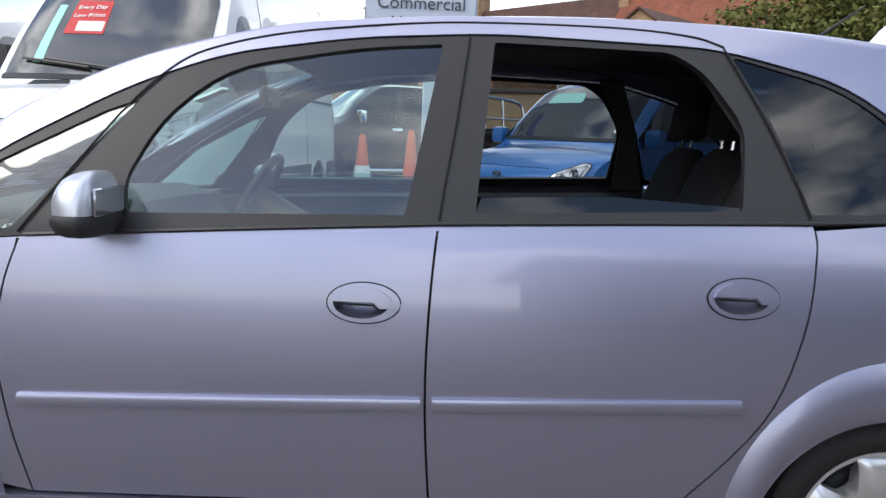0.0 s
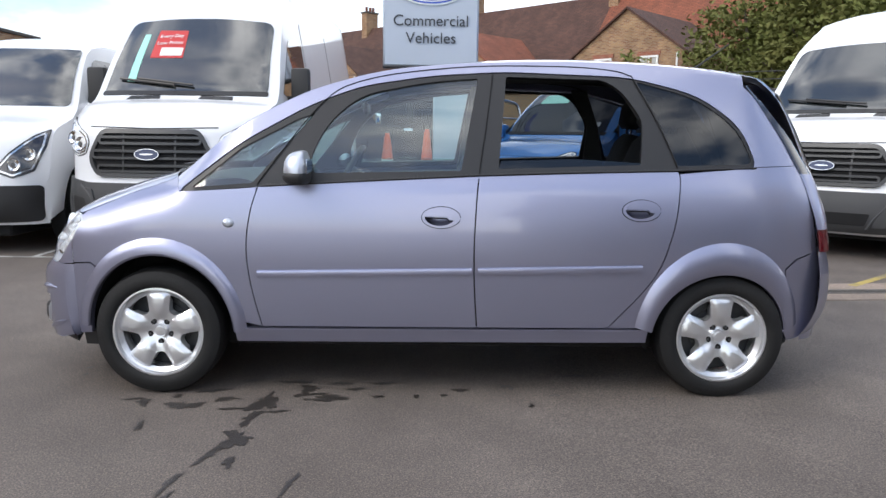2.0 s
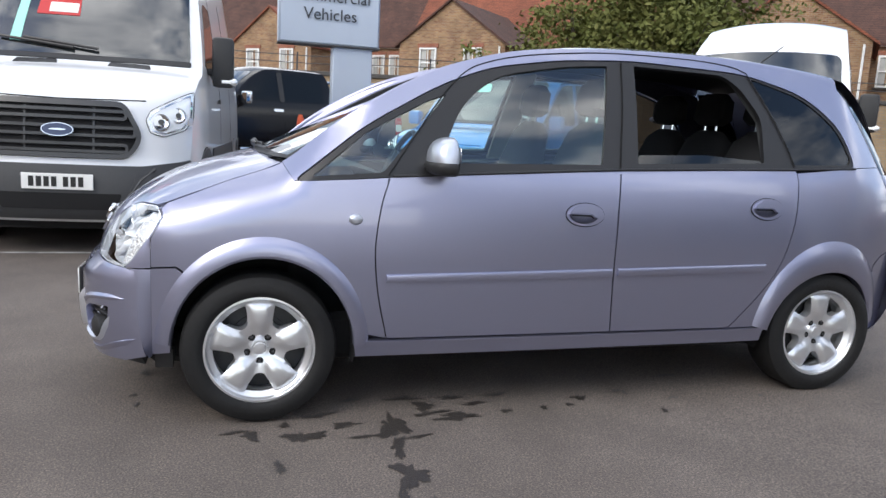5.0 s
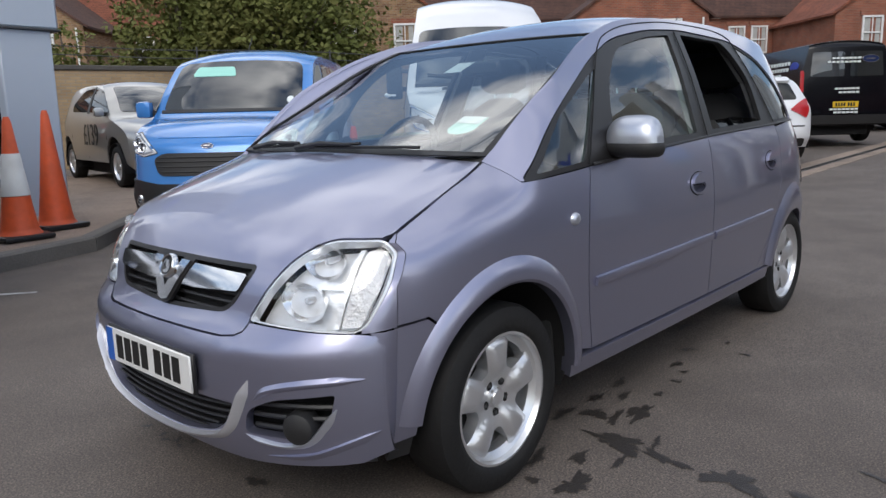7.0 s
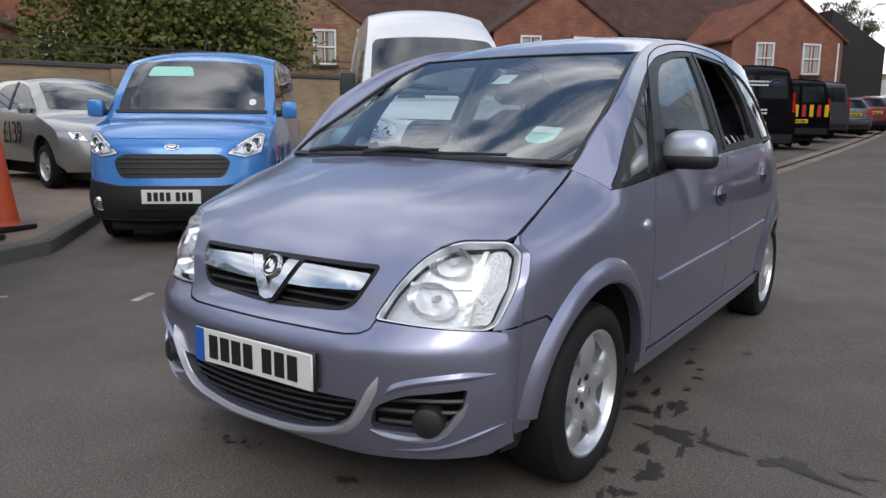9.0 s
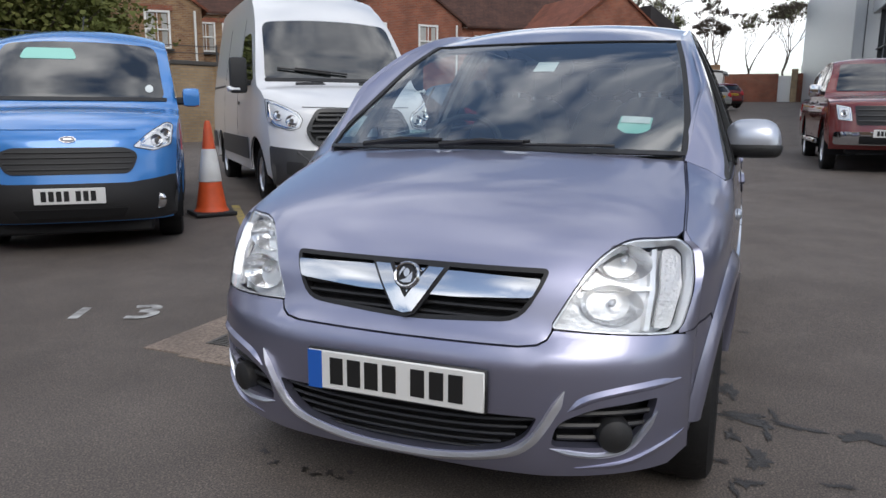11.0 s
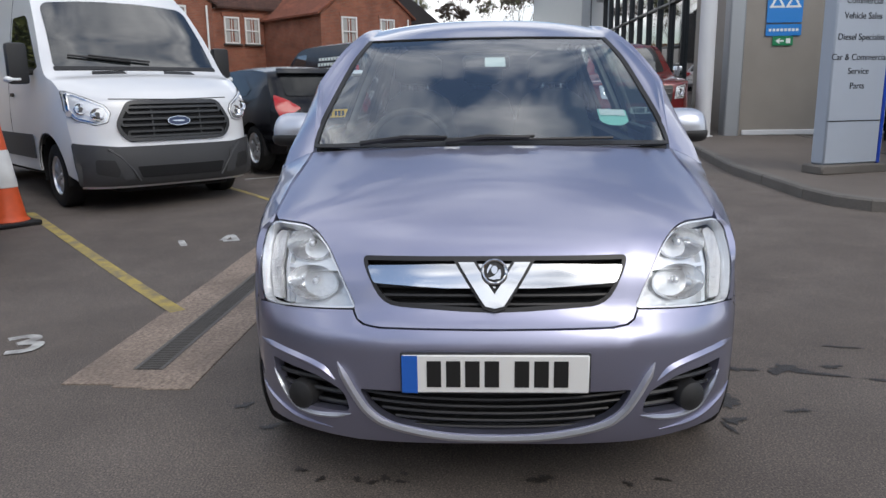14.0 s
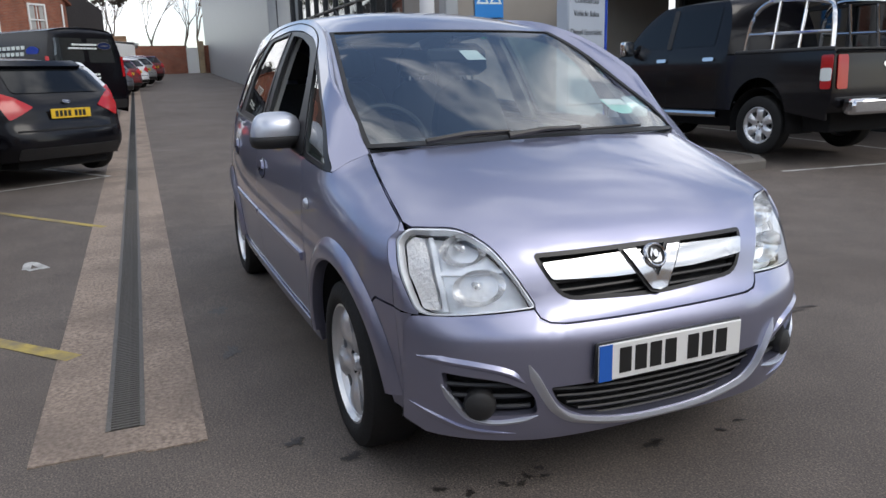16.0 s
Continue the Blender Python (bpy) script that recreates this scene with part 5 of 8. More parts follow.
d_near, d_far = (lambda x: 1.275 - 0.0125 * (x + 1)), (lambda x: 1.865 - 0.010 * (x + 1))
s_near, s_far = (lambda x: 1.485 - 0.0115 * (x + 1)), (lambda x: 1.625 - 0.0115 * (x + 1))
drain = tagged(new("drain_channel"), "concrete drainage strip with a dark iron grating", "drain", kind="structure")
part("concrete_strip", ribbon(-1.08, 60, d_near, s_near, 0.005, 60), CONCRETE, drain, smooth=False)
part("concrete_strip", ribbon(-1.03, 60, s_far, d_far, 0.005, 60), CONCRETE, drain, smooth=False)
part("concrete_end", ribbon(-1.06, -0.86, s_near, s_far, 0.0045, 2), CONCRETE, drain, smooth=False)
part("channel_bed", ribbon(-0.86, 60, s_near, s_far, 0.0015, 40), DARK, drain, smooth=False)
part("grating_rail", ribbon(-0.86, 60, s_near, lambda x: s_near(x) + 0.018, 0.008, 40), IRON, drain, smooth=False)
part("grating_rail", ribbon(-0.86, 60, lambda x: s_far(x) - 0.018, s_far, 0.008, 40), IRON, drain, smooth=False)
bar_me = mesh_of("grating_bar", block(0, 0, 0, 0.011, 0.108, 0.008, 0.0), IRON, False)
for i in range(260):
    x = -0.845 + 0.024 * i
    ob = new("grating_bar", bar_me)
    ob.parent = drain
    ob.location = (x, (s_near(x) + s_far(x)) / 2, rise(x) + 0.004)
rest = Geo()
for i in range(320):
    x = -0.845 + 0.024 * (260 + i)
    y, z = (s_near(x) + s_far(x)) / 2, rise(x) + 0.007
    rest.add([(x - 0.005, y - 0.054, z), (x + 0.005, y - 0.054, z), (x + 0.005, y + 0.054, z), (x - 0.005, y + 0.054, z)], [(0, 1, 2, 3)])
tagged(part("far_grating_bars", rest, IRON, drain, smooth=False), kind="stuff")


def stripe(x0, y0, x1, y1, w, material, label, n=8):
    d = Vector((x1 - x0, y1 - y0, 0)).normalized()
    s = Vector((-d.y, d.x, 0)) * w / 2
    v, f = [], []
    for i in range(n + 1):
        p = Vector((x0 + (x1 - x0) * i / n, y0 + (y1 - y0) * i / n, 0))
        for q in (p - s, p + s):
            v.append((q.x, q.y, rise(q.x) + 0.004 + (0.003 if s_near(q.x) - 0.25 < q.y < d_far(q.x) + 0.02 and q.x > -1 else 0)))
        if i:
            k = 2 * i
            f.append((k - 2, k - 1, k + 1, k)[::-1])
    tagged(part("painted_line", Geo().add(v, f), material, smooth=False), label, "line", group="painted bay lines", kind="structure")


stripe(0.05, 1.78, 3.45, 4.72, 0.09, YELLOW, "worn yellow bay line on tarmac")
stripe(3.35, 1.72, 5.2, 3.2, 0.07, YELLOW, "worn yellow bay line on tarmac")
stripe(6.75, 1.72, 5.9, 3.2, 0.06, WHITE_LINE, "worn white bay line on tarmac")
stripe(9.3, 1.75, 8.5, 3.0, 0.06, WHITE_LINE, "worn white bay line on tarmac")
stripe(6.75, 1.75, 8.6, 3.0, 0.06, WHITE_LINE, "worn white bay line on tarmac")
stripe(9.6, 1.75, 11.4, 3.0, 0.06, WHITE_LINE, "worn white bay line on tarmac")
stripe(-8.5, 2.95, -1.8, 2.95, 0.06, WHITE_LINE, "worn white bay line on tarmac")
stripe(-3.95, 2.95, -3.95, 7.5, 0.06, WHITE_LINE, "worn white bay line on tarmac")
stripe(2.88, -5.74, 2.60, -8.6, 0.07, WHITE_LINE, "white bay line on tarmac")
stripe(2.6, -8.6, 8.0, -8.9, 0.07, WHITE_LINE, "white bay line on tarmac")
stripe(-2.3, 4.2, -1.2, 3.4, 0.05, WHITE_LINE, "worn white bay line on tarmac")


def figure(cx, cy, turn, strokes, size, label):
    g = Geo()
    m = Matrix.Translation((cx, cy, 0.0)) @ Matrix.Rotation(radians(turn), 4, "Z")
    for line in strokes:
        pts = smooth_line(line, 5) if len(line) > 2 else line
        v, f = [], []
        for i, a in enumerate(pts):
            d = (Vector(pts[min(i + 1, len(pts) - 1)]) - Vector(pts[max(i - 1, 0)])).normalized()
            e = Vector((-d.y, d.x)) * 0.028
            for k in (-1, 1):
                q = m @ Vector((a[0] * size + e.x * k, a[1] * size + e.y * k, 0))
                v.append((q.x, q.y, rise(q.x) + 0.004 + 0.002 * strokes.index(line)))
            if i:
                f.append((2 * i - 2, 2 * i, 2 * i + 1, 2 * i - 1))
        g.add(v, f)
    tagged(part("bay_number", g, WHITE_LINE, smooth=False), label, "marking", kind="structure")


ONE = [[(0, 0), (0, 1)]]
THREE = [[(0.0, 0.95), (0.35, 1.0), (0.5, 0.78), (0.2, 0.55)], [(0.2, 0.55), (0.55, 0.4), (0.4, 0.05), (0.0, 0.05)]]
figure(-0.78, 2.62, -62, ONE, 0.24, "worn white painted figure one on tarmac")
figure(-0.66, 2.36, -62, THREE, 0.26, "worn white painted figure three on tarmac")
figure(1.85, 2.45, -62, ONE, 0.24, "worn white painted figure one on tarmac")
figure(1.98, 2.16, -62, [[(0.0, 0.2), (0.5, 0.2)], [(0.4, 0.0), (0.4, 1.0), (0.0, 0.3)]], 0.26, "worn white painted figure four on tarmac")


def raised(name, outline, h, top_mat, kerb_w, label):
    """A raised island with a kerb of stones round it."""
    ob = tagged(new(name), label, "pavement", kind="structure")
    inn = shrunk(outline, kerb_w)
    flat_v = [(x, y, rise(x) + h - 0.012) for x, y in inn]
    part("island_surface", Geo().add(flat_v, [tuple(range(len(inn)))]), top_mat, ob, smooth=False)
    n = len(outline)
    for i in range(n):
        a, b = Vector(outline[i]), Vector(outline[(i + 1) % n])
        c, d = Vector(inn[i]), Vector(inn[(i + 1) % n])
        k = max(1, int((b - a).length / 0.9))
        for j in range(k):
            t0, t1 = j / k + 0.004, (j + 1) / k - 0.004
            lo = [a.lerp(b, t0), a.lerp(b, t1), c.lerp(d, t1), c.lerp(d, t0)]
            v = [(p.x, p.y, rise(p.x) - 0.02) for p in lo] + [(p.x, p.y, rise(p.x) + h - 0.02) for p in lo[:2]] + [(p.x, p.y, rise(p.x) + h) for p in lo[2:]]
            ed = [lo[0].lerp(lo[3], 0.16), lo[1].lerp(lo[2], 0.16)]
            v += [(p.x, p.y, rise(p.x) + h) for p in ed]
            part("kerb_stone", Geo().add(v, [(0, 1, 5, 4), (4, 5, 9, 8), (8, 9, 6, 7), (2, 3, 7, 6), (1, 2, 6, 9, 5), (3, 0, 4, 8, 7)]), KERB, ob, smooth=False)
    return ob


raised("gravel_island", [(-1.25, 4.35), (-0.2, 4.75), (1.15, 6.3), (2.5, 7.75), (4.7, 8.6), (5.2, 12.3), (-5.6, 13.2), (-5.6, 9.0), (-1.25, 8.6), (-1.38, 5.0)], 0.14, GRAVEL, 0.14, "kerbed island of brown gravel under the sign")
raised("pavement", [(4.0, -3.43), (3.55, -3.52), (3.22, -3.75), (3.08, -4.1), (3.08, -5.2), (3.15, -5.75), (3.5, -6.0), (4.6, -6.02), (10.9, -6.3), (32.0, -9.4), (32.0, -8.0), (14.5, -4.55), (10.2, -3.78), (6.15, -3.36)], 0.12, PAVING, 0.13, "kerbed brown pavement in front of the showroom")


# ---- other vehicles; each is built nose to -x with its front bumper at x = 0 ----
class Shell:
    """The skin of a vehicle: a centre line from the front bumper over the roof to the rear one, and two flanks."""

    def __init__(self, rows, plan, tuck, wheels, arch_r, floor_z):
        self.plan, self.tuck = smooth_table(plan), smooth_table(tuck)
        self.rows = [(x, z, self.y(x + dx, z + dz), dx, dz) for x, z, dx, dz in rows]
        self.strip = Strip(self.rows, 3.0, 0.6)
        self.wheels, self.arch_r, self.floor_z = wheels, arch_r, floor_z

    def y(self, x, z):
        return self.plan(x) - self.tuck(z)

    def left(self, x, z):
        return Vector((x, -self.y(x, z), z))

    def outline(self):
        edge = [(p[0] + p[3], p[1] + p[4]) for p in self.strip.r[::3]]
        edge[-1] = (self.strip.r[-1][0] + self.strip.r[-1][3], self.strip.r[-1][1])
        low = [(edge[-1][0], self.floor_z)]
        for wx in self.wheels[::-1]:
            low += [p for p in ellipse(wx, self.arch_r * 0.88, self.arch_r, self.arch_r, 16, 0, 180) if p[1] > self.floor_z]
        low += [(edge[0][0], self.floor_z)]
        return edge + low

    def skin(self, step=0.12, holes=()):
        n = len(self.rows)
        g = self.strip.sheet(0, 1, 6 * n, 16)
        s = panel(self.outline(), self.left, step=step, thick=0.03, centre=(self.rows[-1][0] / 2, 0, 0.9))
        g.add(s.v, s.f)
        m = s.mirrored()
        g.add(m.v, m.f)
        return g


def vehicle(name, label, category, m, sh, paint, group="", wheel_r=0.34, rim_r=0.22, wheel_face=ALLOY, spokes=5):
    ob = thing(name, label, category, m, group)
    part("body", sh.skin(), paint, ob)
    c = (sh.rows[-1][0] / 2, 0, 0.9)
    ob["length"] = sh.rows[-1][0]
    L = sh.rows[-1][0]
    part("underbody", block(L / 2, 0, sh.floor_z + 0.02, L * 0.92, 1.2, 0.25, 0.02), DARK, ob)
    for wx in sh.wheels:
        for s in (-1, 1):
            w = 0.2
            spoke_wheel((wx, s * (sh.y(wx, 0.4) - w * 0.62), wheel_r), s, wheel_r, rim_r, w, spokes, wheel_face, ob)
            v, f = [], []
            for j, (x, z) in enumerate(ellipse(wx, sh.arch_r * 0.88, sh.arch_r, sh.arch_r, 14, 195, -15)):
                v += [(x, s * (sh.y(wx, 0.5) - 0.02), z), (x, s * 0.4, z)]
                if j:
                    f.append((2 * j - 2, 2 * j - 1, 2 * j + 1, 2 * j))
            part("wheel_well", Geo().add(v, f), DARK, ob)
    return ob


def on_front(sh, ob, name, poly, material, off=0.008, label="", r=0.02, thick=0.012, step=0.07, both=False):
    out = []
    c = (sh.rows[-1][0] / 2, 0, 0.7)
    g = panel(rounded(poly, r), sh.strip.yz, step=step, thick=thick, off=off, centre=c)
    out.append(part(name, g, material, ob, label))
    if both:
        out.append(part(name, g.mirrored(), material, ob, label))
    return out


def on_side(sh, ob, name, poly, material, off=0.006, label="", r=0.03, thick=0.01, step=0.12, sides=(-1, 1)):
    c = (sh.rows[-1][0] / 2, 0, 0.9)
    g = panel(rounded(poly, r), sh.left, step=step, thick=thick, off=off, centre=c)
    for s in sides:
        part(name, g if s < 0 else g.mirrored(), material, ob, label)


def plate_at(ob, x, y, z, material=WHITE_PLATE, turn=0.0, facing=-1, seed=1):
    m = Matrix.Translation((x, y, z)) @ Matrix.Rotation(radians(turn), 4, "Z")
    p = part("number_plate", block(0, 0, 0, 0.012, 0.52, 0.111, 0.003).moved(m), material, ob)
    for k in range(7):
        yy = 0.19 - 0.055 * k - (0.03 if k > 3 else 0)
        part("plate_bar", block(facing * 0.0075, yy * -facing, 0, 0.003, 0.038, 0.07, 0).moved(m), INK, p)


def grille_slats(sh, ob, zs, ws, r, material, back=0.0):
    for z, w in zip(zs, ws):
        part("grille_slat", tube([sh.strip.yz(y, z) + Vector((-0.012 + back, 0, 0)) for y in np.linspace(-w, w, 9)], r, 6), material, ob)


def van_mirror(sh, ob, x, z, h=0.30, material=PLASTIC, w=0.2):
    for s in (-1, 1):
        y = sh.y(x, z)
        part("door_mirror", block(x, s * (y + 0.06 + w / 2), z, 0.13, w, h, 0.04, 2), material, ob)
        part("mirror_arm", block(x + 0.03, s * (y + 0.02), z - h * 0.2, 0.06, 0.12, 0.06, 0.015), PLASTIC, ob)


def head_lamp(sh, ob, poly, bowls, amber=None, back=None):
    """A lamp on both sides; amber: where its small orange reflector sits."""
    c = (sh.rows[-1][0] / 2, 0, 0.7)
    for s in (-1, 1):
        flip = (lambda g: g) if s < 0 else (lambda g: g.mirrored())
        lamp = part("headlamp", flip(panel(rounded(poly, 0.02), sh.strip.yz, step=0.06, thick=0.02, off=0.004, centre=c)), back or REFLECTOR, ob, "clear headlamp with bright reflectors")
        part("lamp_rim", flip(panel(shrunk(rounded(poly, 0.02), -0.004), sh.strip.yz, step=0.06, thick=0.02, off=0.006, holes=[shrunk(rounded(poly, 0.02), 0.001)], centre=c)), BLACK_TRIM, lamp)
        inner_l = shrunk(rounded(poly, 0.02), 0.014)
        part("lamp_cell", flip(panel(inner_l, sh.strip.yz, step=0.05, thick=0.02, off=0.012, holes=[shrunk(inner_l, 0.012)], centre=c)), CHROME, lamp)
        if amber:
            part("amber_reflector", flip(panel(ellipse(*amber, 0.016, 0.03, 10), sh.strip.yz, step=0.03, thick=0.01, off=0.014, centre=c)), AMBER, lamp)
        for y, z, r in bowls:
            p = sh.strip.yz(y, z)
            part("lamp_bowl", flip(lathe([(r, 0.012), (r * 0.9, 0.022), (r * 0.8, 0.012), (r * 0.45, 0.004), (r * 0.2, 0.012), (0.0, 0.012)], 18, Matrix.Translation(p) @ Matrix.Rotation(radians(-90 + 20), 4, "Y") @ Matrix.Rotation(radians(12), 4, "X"))), CHROME, lamp)
            part("lamp_shade", flip(lathe([(r * 0.34, 0.016), (r * 0.2, 0.0165), (0.0, 0.017)], 16, Matrix.Translation(p) @ Matrix.Rotation(radians(-90 + 20), 4, "Y") @ Matrix.Rotation(radians(12), 4, "X"))), GREY_PLASTIC, lamp)


def oval_badge(ob, p, w, h, tilt=-80, back=False):
    m = Matrix.Translation(p) @ Matrix.Rotation(radians(tilt), 4, "Y")
    part("badge_rim", prism(ellipse(0, 0, h, w, 24), -0.01, 0.010, m), CHROME, ob)
    part("badge", prism(ellipse(0, 0, h * 0.88, w * 0.94, 24), 0.009, 0.013, m), BADGE_BLUE, ob, "plain blue oval badge")
    part("badge_bar", prism(ellipse(0, 0, h * 0.14, w * 0.55, 12), 0.012, 0.015, m), CHROME, ob)


VAN = Shell([(0.12, 0.24, 0.28, 0), (0.02, 0.32, 0.32, 0), (0.0, 0.45, 0.34, 0), (0.015, 0.60, 0.36, 0), (0.045, 0.72, 0.38, 0), (0.06, 0.85, 0.40, 0), (0.085, 1.0, 0.40, 0), (0.13, 1.12, 0.38, -0.01), (0.26, 1.22, 0.30, -0.02), (0.55, 1.34, 0.17, -0.035), (0.86, 1.43, 0.12, -0.03),
             (1.16, 1.78, 0.09, -0.02), (1.47, 2.12, 0.08, -0.03), (1.62, 2.27, 0.09, -0.05), (1.95, 2.49, 0.06, -0.09), (2.5, 2.66, 0, -0.10), (4.4, 2.70, 0, -0.10), (5.25, 2.66, -0.02, -0.10), (5.42, 2.54, -0.04, -0.06), (5.48, 2.1, -0.04, 0), (5.52, 1.3, -0.05, 0), (5.53, 0.7, -0.06, 0), (5.5, 0.4, -0.06, 0)],
            [(0.0, 0.80), (0.3, 0.90), (0.6, 0.975), (1.0, 1.01), (1.6, 1.02), (4.8, 1.02), (5.3, 1.0), (5.53, 0.96)], [(0.2, 0.05), (0.5, 0.01), (0.9, 0.0), (1.2, 0.012), (1.45, 0.04), (1.9, 0.115), (2.3, 0.19), (2.55, 0.24), (2.72, 0.30)], (1.02, 4.32), 0.42, 0.30)


def white_van(m, label, paint=PAINT_WHITE, card=False, plate=True):
    sh = VAN
    ob = vehicle("van", label, "van", m, sh, paint, "white delivery vans", 0.345, 0.205, ALLOY, 6)
    on_front(sh, ob, "windscreen", [(-0.875, 1.445, 0.06), (0.875, 1.445, 0.06), (0.79, 2.15, 0.10), (0.3, 2.19, 0.2), (-0.3, 2.19, 0.2), (-0.79, 2.15, 0.10)], DARK_GLASS, 0.006, "large dark windscreen", 0.05)
    on_front(sh, ob, "screen_seal", [(-0.885, 1.42, 0.02), (0.885, 1.42, 0.02), (0.875, 1.46, 0.01), (-0.875, 1.46, 0.01)], BLACK_TRIM, 0.009)
    lower = [(-0.93, 0.28), (0.93, 0.28), (0.955, 0.50), (0.95, 0.70), (0.60, 0.655), (-0.60, 0.655), (-0.95, 0.70), (-0.955, 0.50)]
    on_front(sh, ob, "front_bumper", lower, GREY_PLASTIC, 0.018, "dark grey plastic front bumper", 0.03, 0.03)
    on_front(sh, ob, "bumper_intake", [(-0.42, 0.35), (0.42, 0.35), (0.46, 0.46), (-0.46, 0.46)], DARK, 0.022, "", 0.02)
    on_front(sh, ob, "fog_recess", [(-0.80, 0.40), (-0.62, 0.36), (-0.60, 0.52), (-0.80, 0.54)], PLASTIC, 0.024, "", 0.03, both=True)
    on_front(sh, ob, "bumper_wing", [(-0.58, 0.34), (-0.48, 0.34), (-0.56, 0.60), (-0.68, 0.62)], GREY_PLASTIC, 0.030, "", 0.01, both=True)
    hexa = rounded([(-0.60, 0.86, 0.10), (-0.50, 0.715, 0.06), (0.50, 0.715, 0.06), (0.60, 0.86, 0.10), (0.47, 1.085, 0.06), (-0.47, 1.085, 0.06)], 0.06)
    mid_c = (sh.rows[-1][0] / 2, 0, 0.7)
    gr = part("grille", panel(hexa, sh.strip.yz, step=0.07, thick=0.02, off=0.008, centre=mid_c), DARK, ob, "hexagonal black grille with three double bars")
    part("grille_frame", panel(shrunk(hexa, -0.012), sh.strip.yz, step=0.05, thick=0.04, off=0.034, holes=[shrunk(hexa, 0.022)], centre=mid_c), GRILLE_BAR, gr)
    for z, w, hh in ((0.778, 0.50, 0.036), (0.893, 0.555, 0.040), (1.008, 0.49, 0.036)):
        loop = rounded([(-w, z - hh), (w, z - hh), (w, z + hh), (-w, z + hh)], 0.034, 5)
        part("grille_bar", panel(loop, sh.strip.yz, step=0.08, thick=0.03, off=0.036, holes=[shrunk(loop, 0.021)], centre=mid_c), GRILLE_BAR, gr)
    for y in (-0.25, 0.25):
        part("grille_strut", panel([(y - 0.008, 0.74), (y + 0.008, 0.74), (y + 0.008, 1.06), (y - 0.008, 1.06)], sh.strip.yz, step=0.1, thick=0.01, off=0.016, centre=mid_c), GRILLE_BAR, gr)
    oval_badge(gr, sh.strip.yz(0, 0.90) + Vector((-0.055, 0, 0)), 0.118, 0.048)
    head_lamp(sh, ob, [(-0.66, 0.90), (-0.625, 0.99), (-0.66, 1.06), (-0.90, 1.19), (-0.955, 1.215), (-0.955, 1.02), (-0.90, 0.925), (-0.76, 0.875)], [(-0.735, 0.975, 0.068), (-0.855, 1.03, 0.062)], (-0.93, 0.99))
    part("bonnet_seam", tube([sh.strip.yz(y, 1.115 + 0.02 * abs(y)) + Vector((-0.002, 0, 0)) for y in np.linspace(-0.62, 0.62, 15)], 0.005, 5), DARK, ob)
    for s in (-1, 1):
        part("bumper_ridge", tube([sh.strip.yz(s * y, z) + Vector((-0.024, 0, 0)) for y, z in ((0.44, 0.31), (0.50, 0.42), (0.60, 0.56), (0.70, 0.64))], 0.014, 6), GREY_PLASTIC, ob)
        part("side_lamp", block(1.32, s * 1.185, 1.34, 0.135, 0.16, 0.06, 0.02), REFLECTOR, ob)
    for s in (-1, 1):
        part("bonnet_vent", panel(rounded([(s * 0.20, 1.388), (s * 0.56, 1.378), (s * 0.54, 1.412), (s * 0.22, 1.418)][::1 if s > 0 else -1], 0.01), sh.strip.yz, step=0.06, thick=0.01, off=0.004, centre=(2, 0, 0.5)), BLACK_TRIM, ob)
        a = [sh.strip.yz(s * 0.1 + t, 1.50 + 0.10 * abs(t)) + Vector((-0.02, 0, 0.02)) for t in np.linspace(0, 0.62, 6)]
        part("wiper", tube(a, 0.012, 6), BLACK_TRIM, ob)
    on_side(sh, ob, "cab_window", [(1.18, 1.46), (1.62, 1.36, 0.1), (2.28, 1.36), (2.28, 2.03), (1.72, 2.03, 0.1)], DARK_GLASS, 0.006)
    on_side(sh, ob, "side_cladding", [(1.46, 0.50), (3.88, 0.50), (3.88, 0.76), (1.46, 0.76)], GREY_PLASTIC, 0.016)
    on_side(sh, ob, "rear_cladding", [(4.76, 0.50), (5.40, 0.50), (5.40, 0.76), (4.76, 0.76)], GREY_PLASTIC, 0.016)
    on_side(sh, ob, "wheel_arch_trim", ellipse(1.02, 0.37, 0.50, 0.50, 18, 178, 2) + ellipse(1.02, 0.37, 0.42, 0.42, 18, 2, 178), GREY_PLASTIC, 0.012, "", 0.001)
    on_side(sh, ob, "door_handle", [(2.10, 1.16), (2.24, 1.16), (2.24, 1.20), (2.10, 1.20)], BLACK_TRIM, 0.02)
    for x in (2.36, 3.72):
        on_side(sh, ob, "panel_seam", [(x, 0.6), (x + 0.008, 0.6), (x + 0.008, 2.25), (x, 2.25)], DARK, 0.003, "", 0.001, 0.004, 0.3)
    on_side(sh, ob, "slide_rail", [(3.75, 1.42), (5.3, 1.42), (5.3, 1.45), (3.75, 1.45)], GREY_PLASTIC, 0.004, "", 0.005)
    van_mirror(sh, ob, 1.32, 1.50, 0.42)
    if plate:
        plate_at(ob, -0.03, 0, 0.54)
    if card:
        on_front(sh, ob, "price_card", [(0.10, 1.78), (0.46, 1.78), (0.44, 2.06), (0.12, 2.06)], SIGN_RED, 0.010, "red and white price card", 0.01)
        on_front(sh, ob, "card_strip", [(0.12, 1.80), (0.36, 1.80), (0.36, 1.88), (0.12, 1.88)], PAPER, 0.014, "", 0.005)
        on_front(sh, ob, "green_card", [(0.55, 1.55), (0.64, 1.55), (0.60, 2.02), (0.53, 2.02)], MINT, 0.010, "", 0.005)
